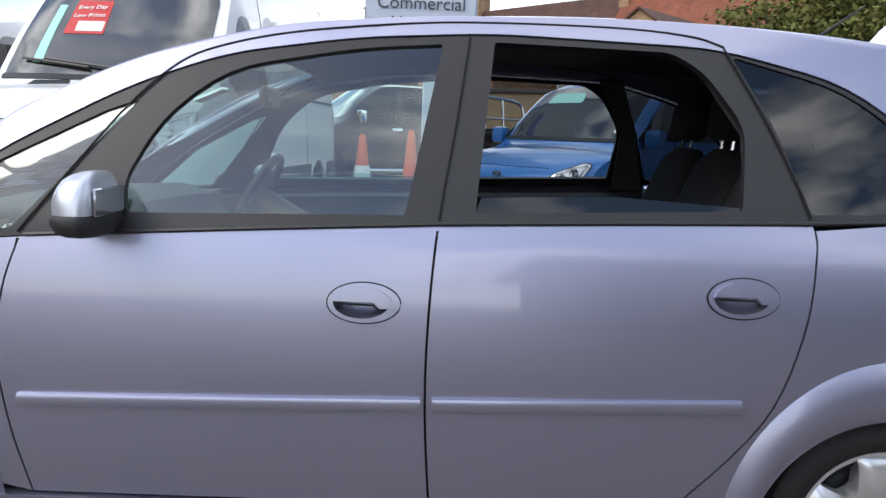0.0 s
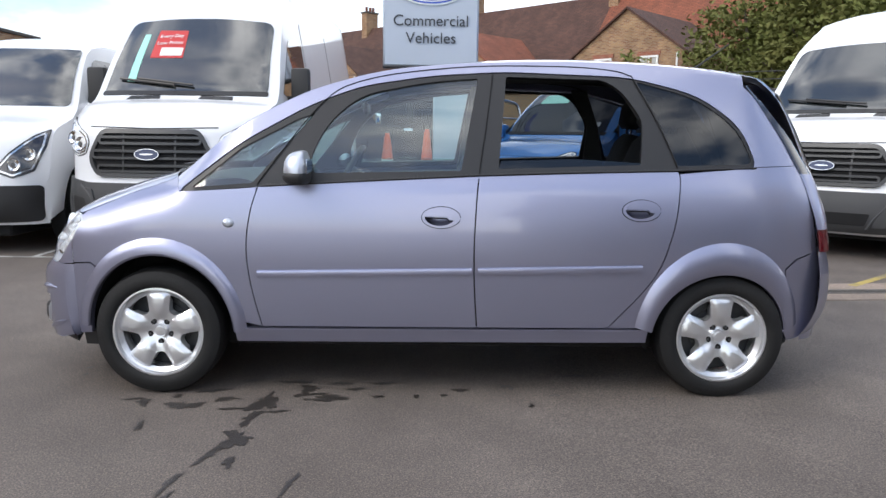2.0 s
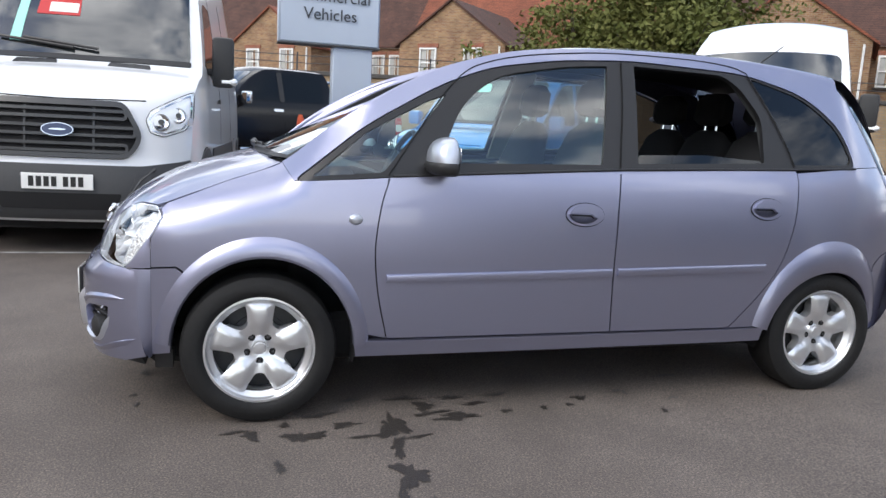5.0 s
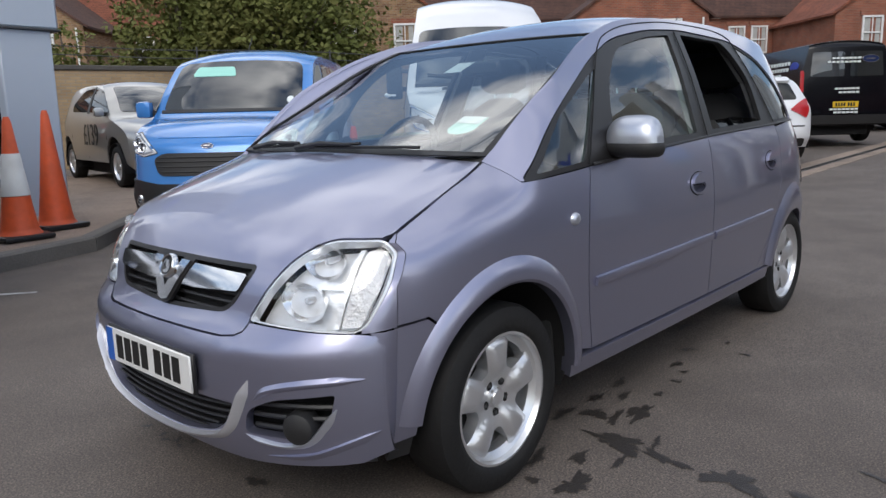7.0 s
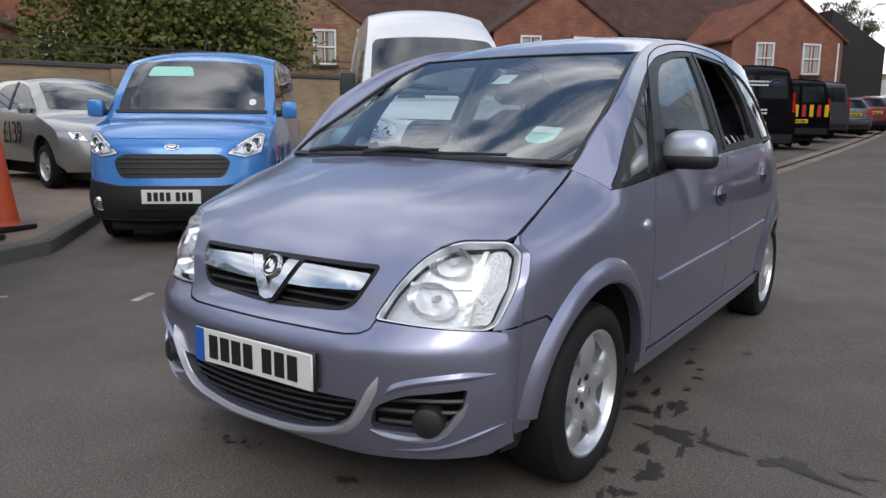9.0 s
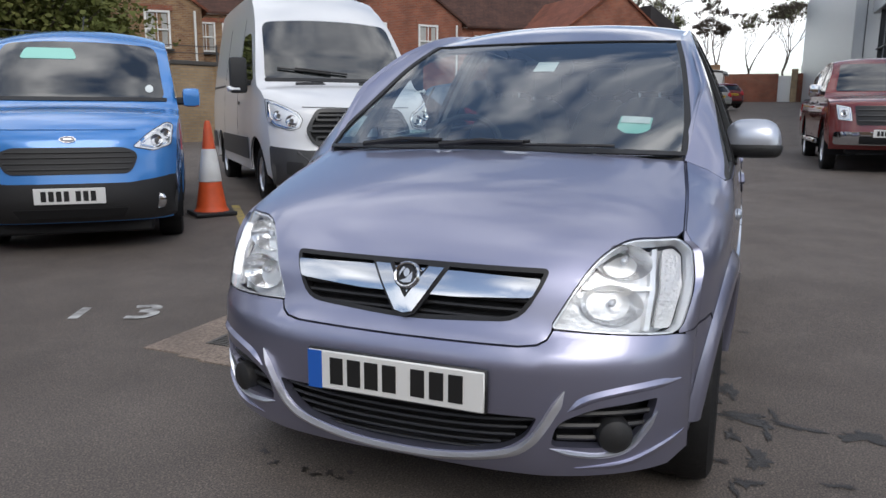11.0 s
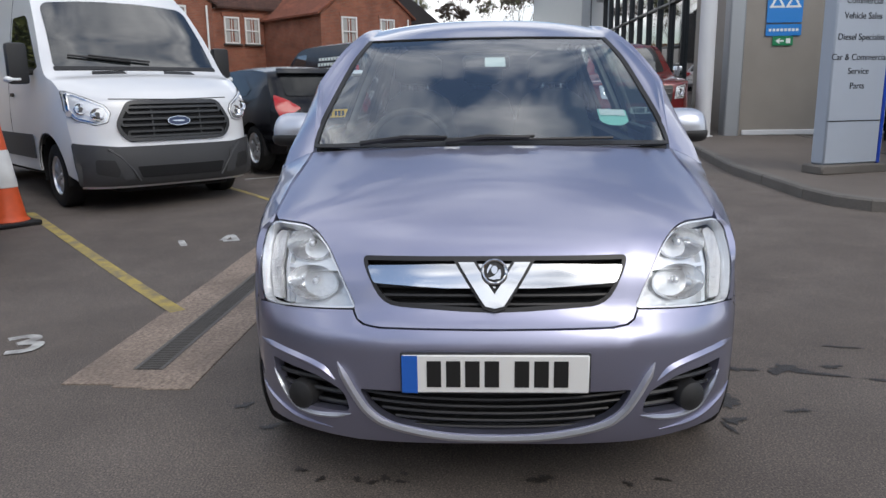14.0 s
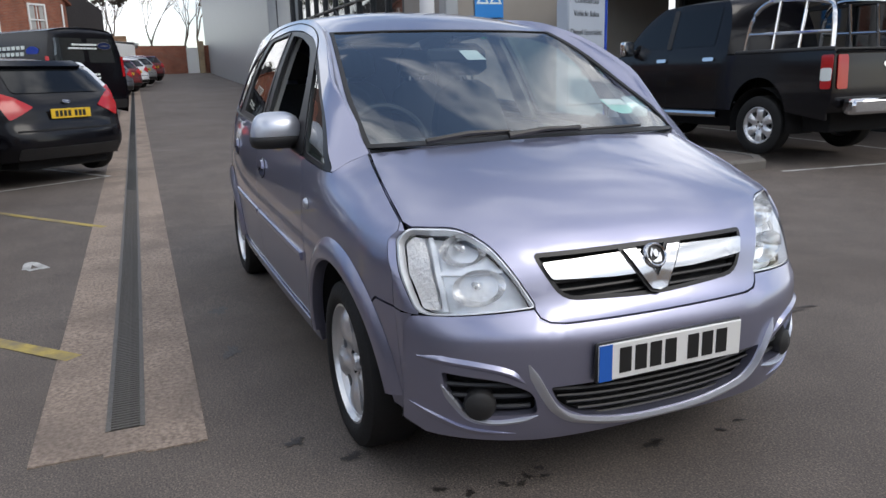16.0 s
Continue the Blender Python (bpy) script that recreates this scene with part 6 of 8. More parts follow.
        def lettered(text, y, z, size):
            p = sh.strip.yz(y, z)
            n = (sh.strip.yz(y + 0.01, z) - p).cross(sh.strip.yz(y, z + 0.01) - p).normalized()
            if n.x > 0:
                n = -n
            xx = Vector((0, -1, 0))
            zz = n
            yy = zz.cross(xx).normalized()
            mm = Matrix.Translation(p + n * 0.018) @ Matrix((xx, yy, zz)).transposed().to_4x4()
            words("card_line", text, size, mm, PAPER, ob, 0.001)
        lettered("Every Day", 0.28, 1.995, 0.066)
        lettered("Low Prices", 0.28, 1.925, 0.066)
    return ob


SMALL_VAN = Shell([(0.10, 0.22, 0.22, 0), (0.02, 0.30, 0.27, 0), (0.0, 0.42, 0.29, 0), (0.02, 0.52, 0.30, 0), (0.045, 0.62, 0.31, 0), (0.07, 0.72, 0.32, 0), (0.12, 0.82, 0.31, -0.005), (0.24, 0.90, 0.25, -0.02), (0.50, 0.99, 0.16, -0.03), (0.86, 1.06, 0.13, -0.03),
                   (1.12, 1.27, 0.10, -0.02), (1.40, 1.49, 0.09, -0.03), (1.55, 1.58, 0.08, -0.05), (1.85, 1.66, 0.05, -0.07), (2.3, 1.70, 0, -0.08), (3.5, 1.70, 0, -0.08), (3.95, 1.67, -0.02, -0.07), (4.05, 1.58, -0.04, -0.04), (4.10, 1.2, -0.05, 0), (4.15, 0.7, -0.07, 0), (4.12, 0.35, -0.08, 0)],
                  [(0.0, 0.68), (0.25, 0.78), (0.55, 0.84), (1.0, 0.87), (3.4, 0.88), (4.0, 0.85), (4.16, 0.80)], [(0.2, 0.04), (0.5, 0.005), (0.75, 0.0), (0.95, 0.01), (1.1, 0.04), (1.35, 0.085), (1.6, 0.135), (1.72, 0.20)], (0.86, 3.35), 0.36, 0.26)


def blue_van(m):
    sh = SMALL_VAN
    ob = vehicle("van", "bright blue compact van with black lower bumper", "van", m, sh, PAINT_BLUE, "", 0.305, 0.19, ALLOY, 5)
    on_front(sh, ob, "windscreen", [(-0.73, 1.095, 0.05), (0.73, 1.095, 0.05), (0.665, 1.525, 0.09), (0.3, 1.55, 0.2), (-0.3, 1.55, 0.2), (-0.665, 1.525, 0.09)], DARK_GLASS, 0.006, "dark windscreen", 0.05)
    on_front(sh, ob, "screen_seal", [(-0.75, 1.072, 0.01), (0.75, 1.072, 0.01), (0.75, 1.10, 0.01), (-0.75, 1.10, 0.01)], BLACK_TRIM, 0.007)
    on_front(sh, ob, "green_card", [(0.02, 1.40), (0.50, 1.40), (0.46, 1.49), (0.06, 1.49)], MINT, 0.010, "", 0.03)
    on_front(sh, ob, "screen_disc", ellipse(-0.60, 1.17, 0.035, 0.03, 14), PAPER, 0.010, "", 0.001)
    on_front(sh, ob, "front_bumper", [(-0.79, 0.24), (0.79, 0.24), (0.815, 0.40), (0.80, 0.545), (0.45, 0.50), (-0.45, 0.50), (-0.80, 0.545), (-0.815, 0.40)], PLASTIC, 0.014, "black plastic front bumper", 0.03, 0.03)
    on_front(sh, ob, "bumper_intake", [(-0.38, 0.275), (0.38, 0.275), (0.42, 0.33), (-0.42, 0.33)], DARK, 0.020, "", 0.01)
    for s in (-1, 1):
        p = sh.strip.yz(0.66 * s, 0.36)
        part("fog_lamp", lathe([(0.0, 0.02), (0.04, 0.018), (0.052, 0.012), (0.056, 0.02), (0.06, 0.0)], 18, Matrix.Translation(p) @ Matrix.Rotation(radians(-90), 4, "Y") @ Matrix.Rotation(radians(18 * s), 4, "X")), CHROME, ob)
    gr = on_front(sh, ob, "grille", [(-0.52, 0.70, 0.05), (-0.46, 0.565, 0.06), (0.46, 0.565, 0.06), (0.52, 0.70, 0.05), (0.42, 0.745, 0.06), (-0.42, 0.745, 0.06)], PLASTIC, 0.012, "wide black grille", 0.05, 0.02)[0]
    grille_slats(sh, gr, (0.60, 0.64, 0.68, 0.715), (0.44, 0.47, 0.49, 0.46), 0.008, PLASTIC)
    oval_badge(ob, sh.strip.yz(0, 0.80) + Vector((-0.005, 0, 0)), 0.06, 0.024, -60)
    head_lamp(sh, ob, [(-0.48, 0.75), (-0.64, 0.72), (-0.77, 0.76), (-0.795, 0.90), (-0.74, 0.915), (-0.60, 0.84)], [(-0.66, 0.785, 0.05), (-0.73, 0.83, 0.045)])
    part("bonnet_crease", tube([sh.strip.yz(y, 0.868) + Vector((-0.002, 0, 0.001)) for y in np.linspace(-0.5, 0.5, 11)], 0.006, 5), PAINT_BLUE, ob)
    on_side(sh, ob, "side_window", [(1.02, 1.10), (1.9, 1.10), (1.9, 1.52), (1.62, 1.50, 0.1)], DARK_GLASS, 0.006)
    on_side(sh, ob, "rear_side_window", [(2.0, 1.10), (2.9, 1.10), (2.9, 1.52), (2.0, 1.53)], DARK_GLASS, 0.006)
    on_side(sh, ob, "side_cladding", [(1.24, 0.28), (2.96, 0.28), (2.96, 0.42), (1.24, 0.42)], PLASTIC, 0.012)
    van_mirror(sh, ob, 1.10, 1.11, 0.15, PAINT_BLUE, 0.16)
    part("roof_aerial", tube([(1.75, 0, 1.66), (1.95, 0, 1.80)], 0.006, 6), PLASTIC, ob)
    plate_at(ob, -0.022, 0, 0.42)
    return ob


HATCH = Shell([(0.10, 0.22, 0.25, 0), (0.0, 0.35, 0.34, 0), (0.02, 0.55, 0.36, 0), (0.10, 0.70, 0.33, 0), (0.30, 0.80, 0.25, -0.02), (0.70, 0.90, 0.12, -0.03), (1.02, 0.97, 0.10, -0.03), (1.4, 1.20, 0.08, -0.03), (1.80, 1.39, 0.06, -0.05), (2.15, 1.45, 0, -0.06), (2.9, 1.46, 0, -0.06), (3.45, 1.42, -0.02, -0.05), (3.72, 1.36, -0.06, -0.04),
               (3.95, 1.16, -0.10, -0.02), (4.12, 0.98, -0.12, 0), (4.20, 0.84, -0.16, 0), (4.24, 0.68, -0.20, 0), (4.30, 0.55, -0.24, 0), (4.30, 0.40, -0.24, 0), (4.2, 0.25, -0.22, 0)],
              [(0.0, 0.70), (0.3, 0.80), (0.7, 0.88), (1.2, 0.905), (3.4, 0.90), (3.9, 0.85), (4.3, 0.76)], [(0.2, 0.06), (0.4, 0.01), (0.65, 0.0), (0.85, 0.015), (0.95, 0.05), (1.2, 0.16), (1.4, 0.27), (1.5, 0.33)], (0.88, 3.53), 0.36, 0.24)


def on_rear(sh, ob, name, poly, material, off=0.008, label="", r=0.02, thick=0.012, step=0.07, both=False):
    """Polygon in (y, height) on the rear slope."""
    def chart(y, z):
        lo, hi = sh.strip.peak, 1.0
        for _ in range(24):
            k = (lo + hi) / 2
            if sh.strip.at(y, k).z > z:
                lo = k
            else:
                hi = k
        return sh.strip.at(y, lo)
    g = panel(rounded(poly, r), chart, step=step, thick=thick, off=off, centre=(sh.rows[-1][0] / 2, 0, 0.7))
    part(name, g, material, ob, label)
    if both:
        part(name, g.mirrored(), material, ob, label)


def hatchback(m, label, paint, group="", plate=YELLOW_PLATE, wheel=ALLOY):
    sh = HATCH
    ob = vehicle("car", label, "car", m, sh, paint, group, 0.315, 0.21, wheel, 5)
    on_front(sh, ob, "windscreen", [(-0.66, 1.0), (0.66, 1.0), (0.55, 1.36), (-0.55, 1.36)], DARK_GLASS, 0.006, "", 0.06)
    on_front(sh, ob, "grille", [(-0.42, 0.32), (0.42, 0.32), (0.5, 0.48), (-0.5, 0.48)], PLASTIC, 0.012, "", 0.03)
    head_lamp(sh, ob, [(-0.52, 0.60), (-0.70, 0.62), (-0.74, 0.72), (-0.60, 0.72)], [(-0.64, 0.66, 0.04)])
    on_rear(sh, ob, "rear_window", [(-0.58, 1.02, 0.06), (0.58, 1.02, 0.06), (0.53, 1.295, 0.06), (-0.53, 1.295, 0.06)], BLACK_GLASS, 0.008, "", 0.06)
    on_rear(sh, ob, "rear_spoiler", [(-0.55, 1.30), (0.55, 1.30), (0.53, 1.36), (-0.53, 1.36)], paint, 0.05, "", 0.02, 0.06)
    on_rear(sh, ob, "tail_lamp", [(-0.42, 0.86), (-0.70, 0.72), (-0.76, 0.86), (-0.735, 1.04), (-0.58, 0.97)], RED_LENS, 0.012, "glossy red tail lamp", 0.03, both=True)
    on_rear(sh, ob, "lower_bumper", [(-0.66, 0.27), (0.66, 0.27), (0.66, 0.40), (-0.66, 0.40)], PLASTIC, 0.012, "", 0.04)
    on_rear(sh, ob, "bumper_ledge", [(-0.66, 0.585), (0.66, 0.585), (0.66, 0.605), (-0.66, 0.605)], DARK, 0.006, "", 0.005)
    on_side(sh, ob, "side_window", [(1.12, 0.99), (3.25, 1.03), (3.35, 1.12, 0.04), (2.9, 1.34, 0.2), (2.1, 1.36, 0.2), (1.72, 1.29, 0.1)], BLACK_GLASS, 0.006)
    on_side(sh, ob, "window_pillar", [(2.2, 0.99), (2.32, 0.99), (2.30, 1.37), (2.22, 1.37)], PLASTIC, 0.012)
    for x in (1.15, 2.26, 3.15):
        on_side(sh, ob, "door_seam", [(x, 0.36), (x + 0.008, 0.36), (x + 0.008, 0.98), (x, 0.98)], DARK, 0.003, "", 0.001, 0.004, 0.3)
    van_mirror(sh, ob, 1.22, 1.0, 0.12, paint, 0.15)
    plate_at(ob, 4.235 + 0.02, 0, 0.78, plate, facing=1)
    plate_at(ob, 0.0, 0, 0.50, WHITE_PLATE)
    oval_badge(ob, (4.185, 0, 0.915), 0.055, 0.022, 70)
    return ob


PICK = Shell([(0.12, 0.36, 0.2, 0), (0.0, 0.5, 0.28, 0), (0.02, 0.75, 0.30, 0), (0.06, 0.95, 0.30, 0), (0.18, 1.08, 0.22, -0.02), (0.7, 1.16, 0.10, -0.03), (1.25, 1.20, 0.08, -0.03), (1.6, 1.5, 0.06, -0.02), (1.95, 1.74, 0.05, -0.05), (2.3, 1.81, 0, -0.06), (3.2, 1.81, 0, -0.06), (3.42, 1.76, -0.02, -0.04), (3.52, 1.45, 0, 0), (3.57, 1.14, 0, 0), (3.65, 1.12, 0, 0), (4.6, 1.12, 0, 0), (5.18, 1.12, 0, 0), (5.24, 1.08, -0.02, 0), (5.26, 0.85, -0.03, 0), (5.26, 0.62, -0.03, 0), (5.2, 0.5, -0.03, 0)],
             [(0.0, 0.78), (0.35, 0.88), (0.9, 0.92), (5.0, 0.92), (5.26, 0.90)], [(0.3, 0.03), (0.6, 0.0), (1.0, 0.01), (1.15, 0.04), (1.4, 0.12), (1.7, 0.22), (1.85, 0.28)], (0.95, 4.15), 0.46, 0.42)


def pickup(m, label, paint):
    sh = PICK
    ob = vehicle("pickup_truck", label, "pickup truck", m, sh, paint, "", 0.38, 0.235, ALLOY, 6)
    on_front(sh, ob, "windscreen", [(-0.70, 1.24), (0.70, 1.24), (0.60, 1.69), (-0.60, 1.69)], DARK_GLASS, 0.006, "", 0.06)
    gr = on_front(sh, ob, "grille", [(-0.50, 0.72), (0.50, 0.72), (0.54, 1.0), (-0.54, 1.0)], BLACK_TRIM, 0.012, "", 0.04)[0]
    grille_slats(sh, gr, (0.78, 0.86, 0.94), (0.48, 0.49, 0.5), 0.016, GRILLE_BAR)
    on_front(sh, ob, "bumper_bar", [(-0.80, 0.44), (0.80, 0.44), (0.80, 0.62), (-0.80, 0.62)], CHROME, 0.02, "", 0.04)
    on_front(sh, ob, "bumper_intake", [(-0.45, 0.46), (0.45, 0.46), (0.45, 0.56), (-0.45, 0.56)], DARK, 0.03, "", 0.02)
    head_lamp(sh, ob, [(-0.56, 0.78), (-0.76, 0.80), (-0.80, 1.02), (-0.60, 0.98)], [(-0.68, 0.89, 0.06)])
    on_side(sh, ob, "side_window", [(1.45, 1.24), (3.3, 1.24), (3.3, 1.68), (2.1, 1.69, 0.15)], BLACK_GLASS, 0.006)
    on_side(sh, ob, "window_pillar", [(2.35, 1.22), (2.45, 1.22), (2.45, 1.70), (2.35, 1.70)], PLASTIC, 0.012)
    for x in (1.45, 2.42, 3.42):
        on_side(sh, ob, "door_seam", [(x, 0.52), (x + 0.008, 0.52), (x + 0.008, 1.2), (x, 1.2)], DARK, 0.003, "", 0.001, 0.004, 0.3)
    for x in (2.2, 3.15):
        on_side(sh, ob, "door_handle", [(x, 1.06), (x + 0.2, 1.06), (x + 0.2, 1.10), (x, 1.10)], CHROME, 0.02)
    on_rear(sh, ob, "tail_lamp", [(-0.70, 0.74), (-0.86, 0.74), (-0.86, 1.08), (-0.70, 1.08)], RED_LENS, 0.014, "red and white tail lamp", 0.03, both=True)
    on_side(sh, ob, "tail_lamp_side", [(5.08, 0.74), (5.22, 0.74), (5.22, 1.08), (5.06, 1.08)], RED_LENS, 0.012)
    on_side(sh, ob, "tail_lamp_clear", [(5.07, 0.82), (5.22, 0.82), (5.22, 0.95), (5.07, 0.95)], PAPER, 0.016)
    part("rear_bumper", block(5.33, 0, 0.56, 0.18, 1.5, 0.16, 0.03), CHROME, ob, "chrome rear bumper")
    for s in (-1, 1):
        part("side_step", tube([(1.5, s * 0.95, 0.44), (3.5, s * 0.95, 0.44)], 0.04, 8), CHROME, ob)
        hoop = part("roll_bar", tube(smooth_line([(3.70, s * 0.72, 1.12), (3.78, s * 0.68, 1.50), (3.95, s * 0.64, 1.66), (4.25, s * 0.62, 1.69), (4.90, s * 0.66, 1.62), (5.02, s * 0.70, 1.45), (5.06, s * 0.74, 1.14)], 4), 0.03, 8), CHROME, ob, "chrome tubular bed rail")
        for xx, zz in ((4.18, 1.68), (4.58, 1.655)):
            part("rail_upright", tube([(xx, s * 0.74, 1.14), (xx, s * 0.64, zz)], 0.022, 8), CHROME, hoop)
        part("rail_brace", tube([(3.74, s * 0.70, 1.34), (5.04, s * 0.72, 1.32)], 0.018, 8), CHROME, hoop)
        part("load_rail", tube([(3.7, s * 0.86, 1.14), (5.2, s * 0.86, 1.14)], 0.025, 8), PLASTIC, ob)
    part("load_cover", block(4.4, 0, 1.14, 1.5, 1.6, 0.03, 0.01), PLASTIC, ob)
    van_mirror(sh, ob, 1.6, 1.26, 0.2, CHROME, 0.2)
    plate_at(ob, -0.03, 0, 0.60)
    on_rear(sh, ob, "tailgate_mark", ellipse(0, 0.98, 0.09, 0.035, 16), CHROME, 0.01, "", 0.001)
    return ob


BOXVAN = Shell([(0.1, 0.25, 0.25, 0), (0.0, 0.4, 0.3, 0), (0.03, 0.7, 0.32, 0), (0.12, 0.95, 0.3, 0), (0.35, 1.08, 0.2, -0.02), (0.85, 1.22, 0.1, -0.03), (1.2, 1.55, 0.08, -0.02), (1.5, 1.80, 0.07, -0.04), (1.85, 1.92, 0.03, -0.07), (2.4, 1.96, 0, -0.08), (4.6, 1.96, 0, -0.08), (4.85, 1.92, -0.02, -0.06), (4.92, 1.75, -0.03, 0), (4.96, 1.2, -0.04, 0), (4.97, 0.6, -0.05, 0), (4.93, 0.35, -0.05, 0)],
               [(0.0, 0.78), (0.3, 0.88), (0.8, 0.97), (4.6, 0.98), (4.97, 0.94)], [(0.2, 0.04), (0.5, 0.0), (1.0, 0.01), (1.2, 0.04), (1.6, 0.14), (1.9, 0.24), (2.0, 0.3)], (0.95, 3.9), 0.40, 0.28)


def panel_van(m, label, paint, lettering=False, chevrons=False, nose_detail=False):
    sh = BOXVAN
    ob = vehicle("van", label, "van", m, sh, paint, "", 0.335, 0.21, ALLOY, 5)
    on_front(sh, ob, "windscreen", [(-0.86, 1.25), (0.86, 1.25), (0.74, 1.80), (-0.74, 1.80)], DARK_GLASS, 0.006, "", 0.06)
    on_side(sh, ob, "cab_window", [(1.2, 1.24), (2.2, 1.22), (2.2, 1.72), (1.65, 1.72, 0.1)], DARK_GLASS, 0.006)
    on_front(sh, ob, "front_bumper", [(-0.88, 0.28), (0.88, 0.28), (0.90, 0.58), (-0.90, 0.58)], PLASTIC, 0.014, "", 0.03)
    on_front(sh, ob, "bumper_intake", [(-0.5, 0.36), (0.5, 0.36), (0.55, 0.5), (-0.55, 0.5)], DARK, 0.02, "", 0.03)
    if nose_detail:
        head_lamp(sh, ob, [(-0.54, 0.70), (-0.70, 0.64), (-0.86, 0.70), (-0.925, 0.90), (-0.93, 1.04), (-0.84, 0.99), (-0.66, 0.84)], [(-0.71, 0.745, 0.062), (-0.82, 0.83, 0.062)], None, SMOKED)
        on_front(sh, ob, "grille", [(-0.46, 0.62), (0.46, 0.62), (0.50, 0.86), (-0.50, 0.86)], BLACK_TRIM, 0.012, "", 0.04)
    van_mirror(sh, ob, 1.28, 1.32, 0.26, PLASTIC)
    on_rear(sh, ob, "rear_window", [(-0.74, 1.28), (-0.06, 1.28), (-0.06, 1.74), (-0.70, 1.74)], DARK_GLASS, 0.008, "", 0.04, both=True)
    on_rear(sh, ob, "rear_bumper", [(-0.90, 0.38), (0.90, 0.38), (0.90, 0.55), (-0.90, 0.55)], PLASTIC, 0.02, "", 0.03)
    on_rear(sh, ob, "tail_lamp", [(-0.86, 1.0), (-0.93, 1.0), (-0.93, 1.40), (-0.86, 1.40)], RED_LENS, 0.014, "", 0.02, both=True)
    plate_at(ob, 4.985, 0.0, 0.75, YELLOW_PLATE, facing=1)
    if lettering:
        oval_badge(ob, (4.96, 0.45, 1.60), 0.17, 0.075, 85)
        rnd = random.Random(5)
        for z, n in ((1.62, 7), (1.55, 8), (1.05, 6), (0.98, 5), (0.66, 7), (0.6, 6)):
            for k in range(n):
                part("lettering_bar", block(4.985 - (0.02 if z > 1.4 else 0), 0.22 - 0.085 * k, z, 0.03, 0.06, 0.035, 0), PAPER, ob)
        for z, n in ((1.58, 8), (1.46, 8), (1.34, 6)):
            for k in range(n):
                y = -sh.y(3.0, z) - 0.004
                part("lettering_bar", block(3.0 + 0.16 * k, y, z, 0.11, 0.01, 0.07, 0), PAPER, ob)
        p = Vector((4.45, -sh.y(4.4, 1.5), 1.5))
        part("side_badge", prism(ellipse(0, 0, 0.2, 0.09, 24), -0.01, 0.012, Matrix.Translation(p) @ Matrix.Rotation(radians(90), 4, "X")), SIGN_BLUE, ob, "plain blue oval badge")
    if chevrons:
        for k in range(8):
            part("chevron", block(5.0, -0.80 + 0.228 * k, 1.05, 0.02, 0.11, 0.34, 0), YELLOW_PLATE if k % 2 else SIGN_RED, ob)
    return ob


def taller(ob, k, wide=1.0):
    """Raises the body's proportions; the wheels stay round."""
    for c in ob.children:
        if not c.name.startswith(("wheel", "underbody")):
            c.matrix_basis = Matrix.Diagonal((1, wide, k, 1)) @ c.matrix_basis
    return ob


def parked(x, y, heading, z=None):
    return pose(x, y, rise(x) if z is None else z, 0, 0, heading - 180)


def nose_for_tail(x, y, heading, length):
    """The nose's place for a vehicle whose tail stands at (x, y)."""
    return x + length * math.cos(radians(heading)), y + length * math.sin(radians(heading))


taller(white_van(parked(-2.74, 2.78, 266), "white high-roof delivery van with a red price card", card=True), 1.12)
taller(white_van(parked(3.76, 3.17, 225), "white high-roof delivery van parked at an angle", plate=False), 1.02, 1.02)
taller(panel_van(parked(-4.85, 2.95, 269), "white panel van with a black lower bumper", PAINT_WHITE, nose_detail=True), 1.18)
taller(blue_van(parked(0.60, 4.12, 221)), 1.155, 1.0)
HEAD = 39.0
x, y = nose_for_tail(6.3, 2.02, HEAD, 4.3)
hatchback(parked(x, y, HEAD), "glossy black five-door hatchback seen from behind", PAINT_BLACK)
x, y = nose_for_tail(9.5, 2.1, HEAD, 4.3)
hatchback(parked(x, y, HEAD), "white hatchback parked beside a black van", PAINT_WHITE)
x, y = nose_for_tail(14.2, 2.1, HEAD, 4.97)
taller(panel_van(parked(x, y, HEAD), "black service van with pale lettering bars", PAINT_BLACK, lettering=True), 1.08)
x, y = nose_for_tail(20.3, 2.2, HEAD, 4.97)
panel_van(parked(x, y, HEAD), "black van with yellow and red chevrons on its tail", PAINT_BLACK, chevrons=True)
x, y = nose_for_tail(24.8, 2.2, HEAD, 4.97)
panel_van(parked(x, y, HEAD), "grey panel van at the side of the lane", PAINT_GREY)
x, y = nose_for_tail(2.62, -7.08, 2, 5.3)
taller(pickup(parked(x, y, 2), "near-black double-cab pickup with a chrome roll bar", PAINT_BLACK), 1.15)
taller(pickup(parked(10.0, -3.05, 181), "maroon double-cab pickup facing down the lane", PAINT_RED), 1.1)
silver = hatchback(parked(2.85, 8.3, 262, 0.17), "silver three-door hire car with price lettering", PAINT_SILVER)
words("price_lettering", "£139", 0.42, Matrix.Translation((1.95, 0.925, 0.68)) @ Matrix.Rotation(radians(180), 4, "Z") @ Matrix.Rotation(radians(90), 4, "X"), INK, silver, 0.004)
taller(silver, 1.15)
taller(pickup(parked(-3.09, 10.1, 207.7, 0.128), "black double-cab pickup with chrome mirrors parked behind the vans", PAINT_BLACK), 1.1)
for i, (cx, cy, hd, pm, lb) in enumerate(((28.5, 1.6, 39, PAINT_GREY, "dark grey hatchback parked along the lane"), (32, 1.2, 39, PAINT_RED, "red hatchback parked along the lane"), (35.5, 0.8, 39, PAINT_WHITE, "white hatchback parked along the lane"), (39, 0.3, 39, PAINT_SILVER, "silver hatchback parked along the lane"), (43, -0.3, 39, PAINT_RED, "red hatchback parked along the lane"))):
    hatchback(parked(cx + 3.4, cy + 2.7, hd), lb, pm, "cars parked along the lane")


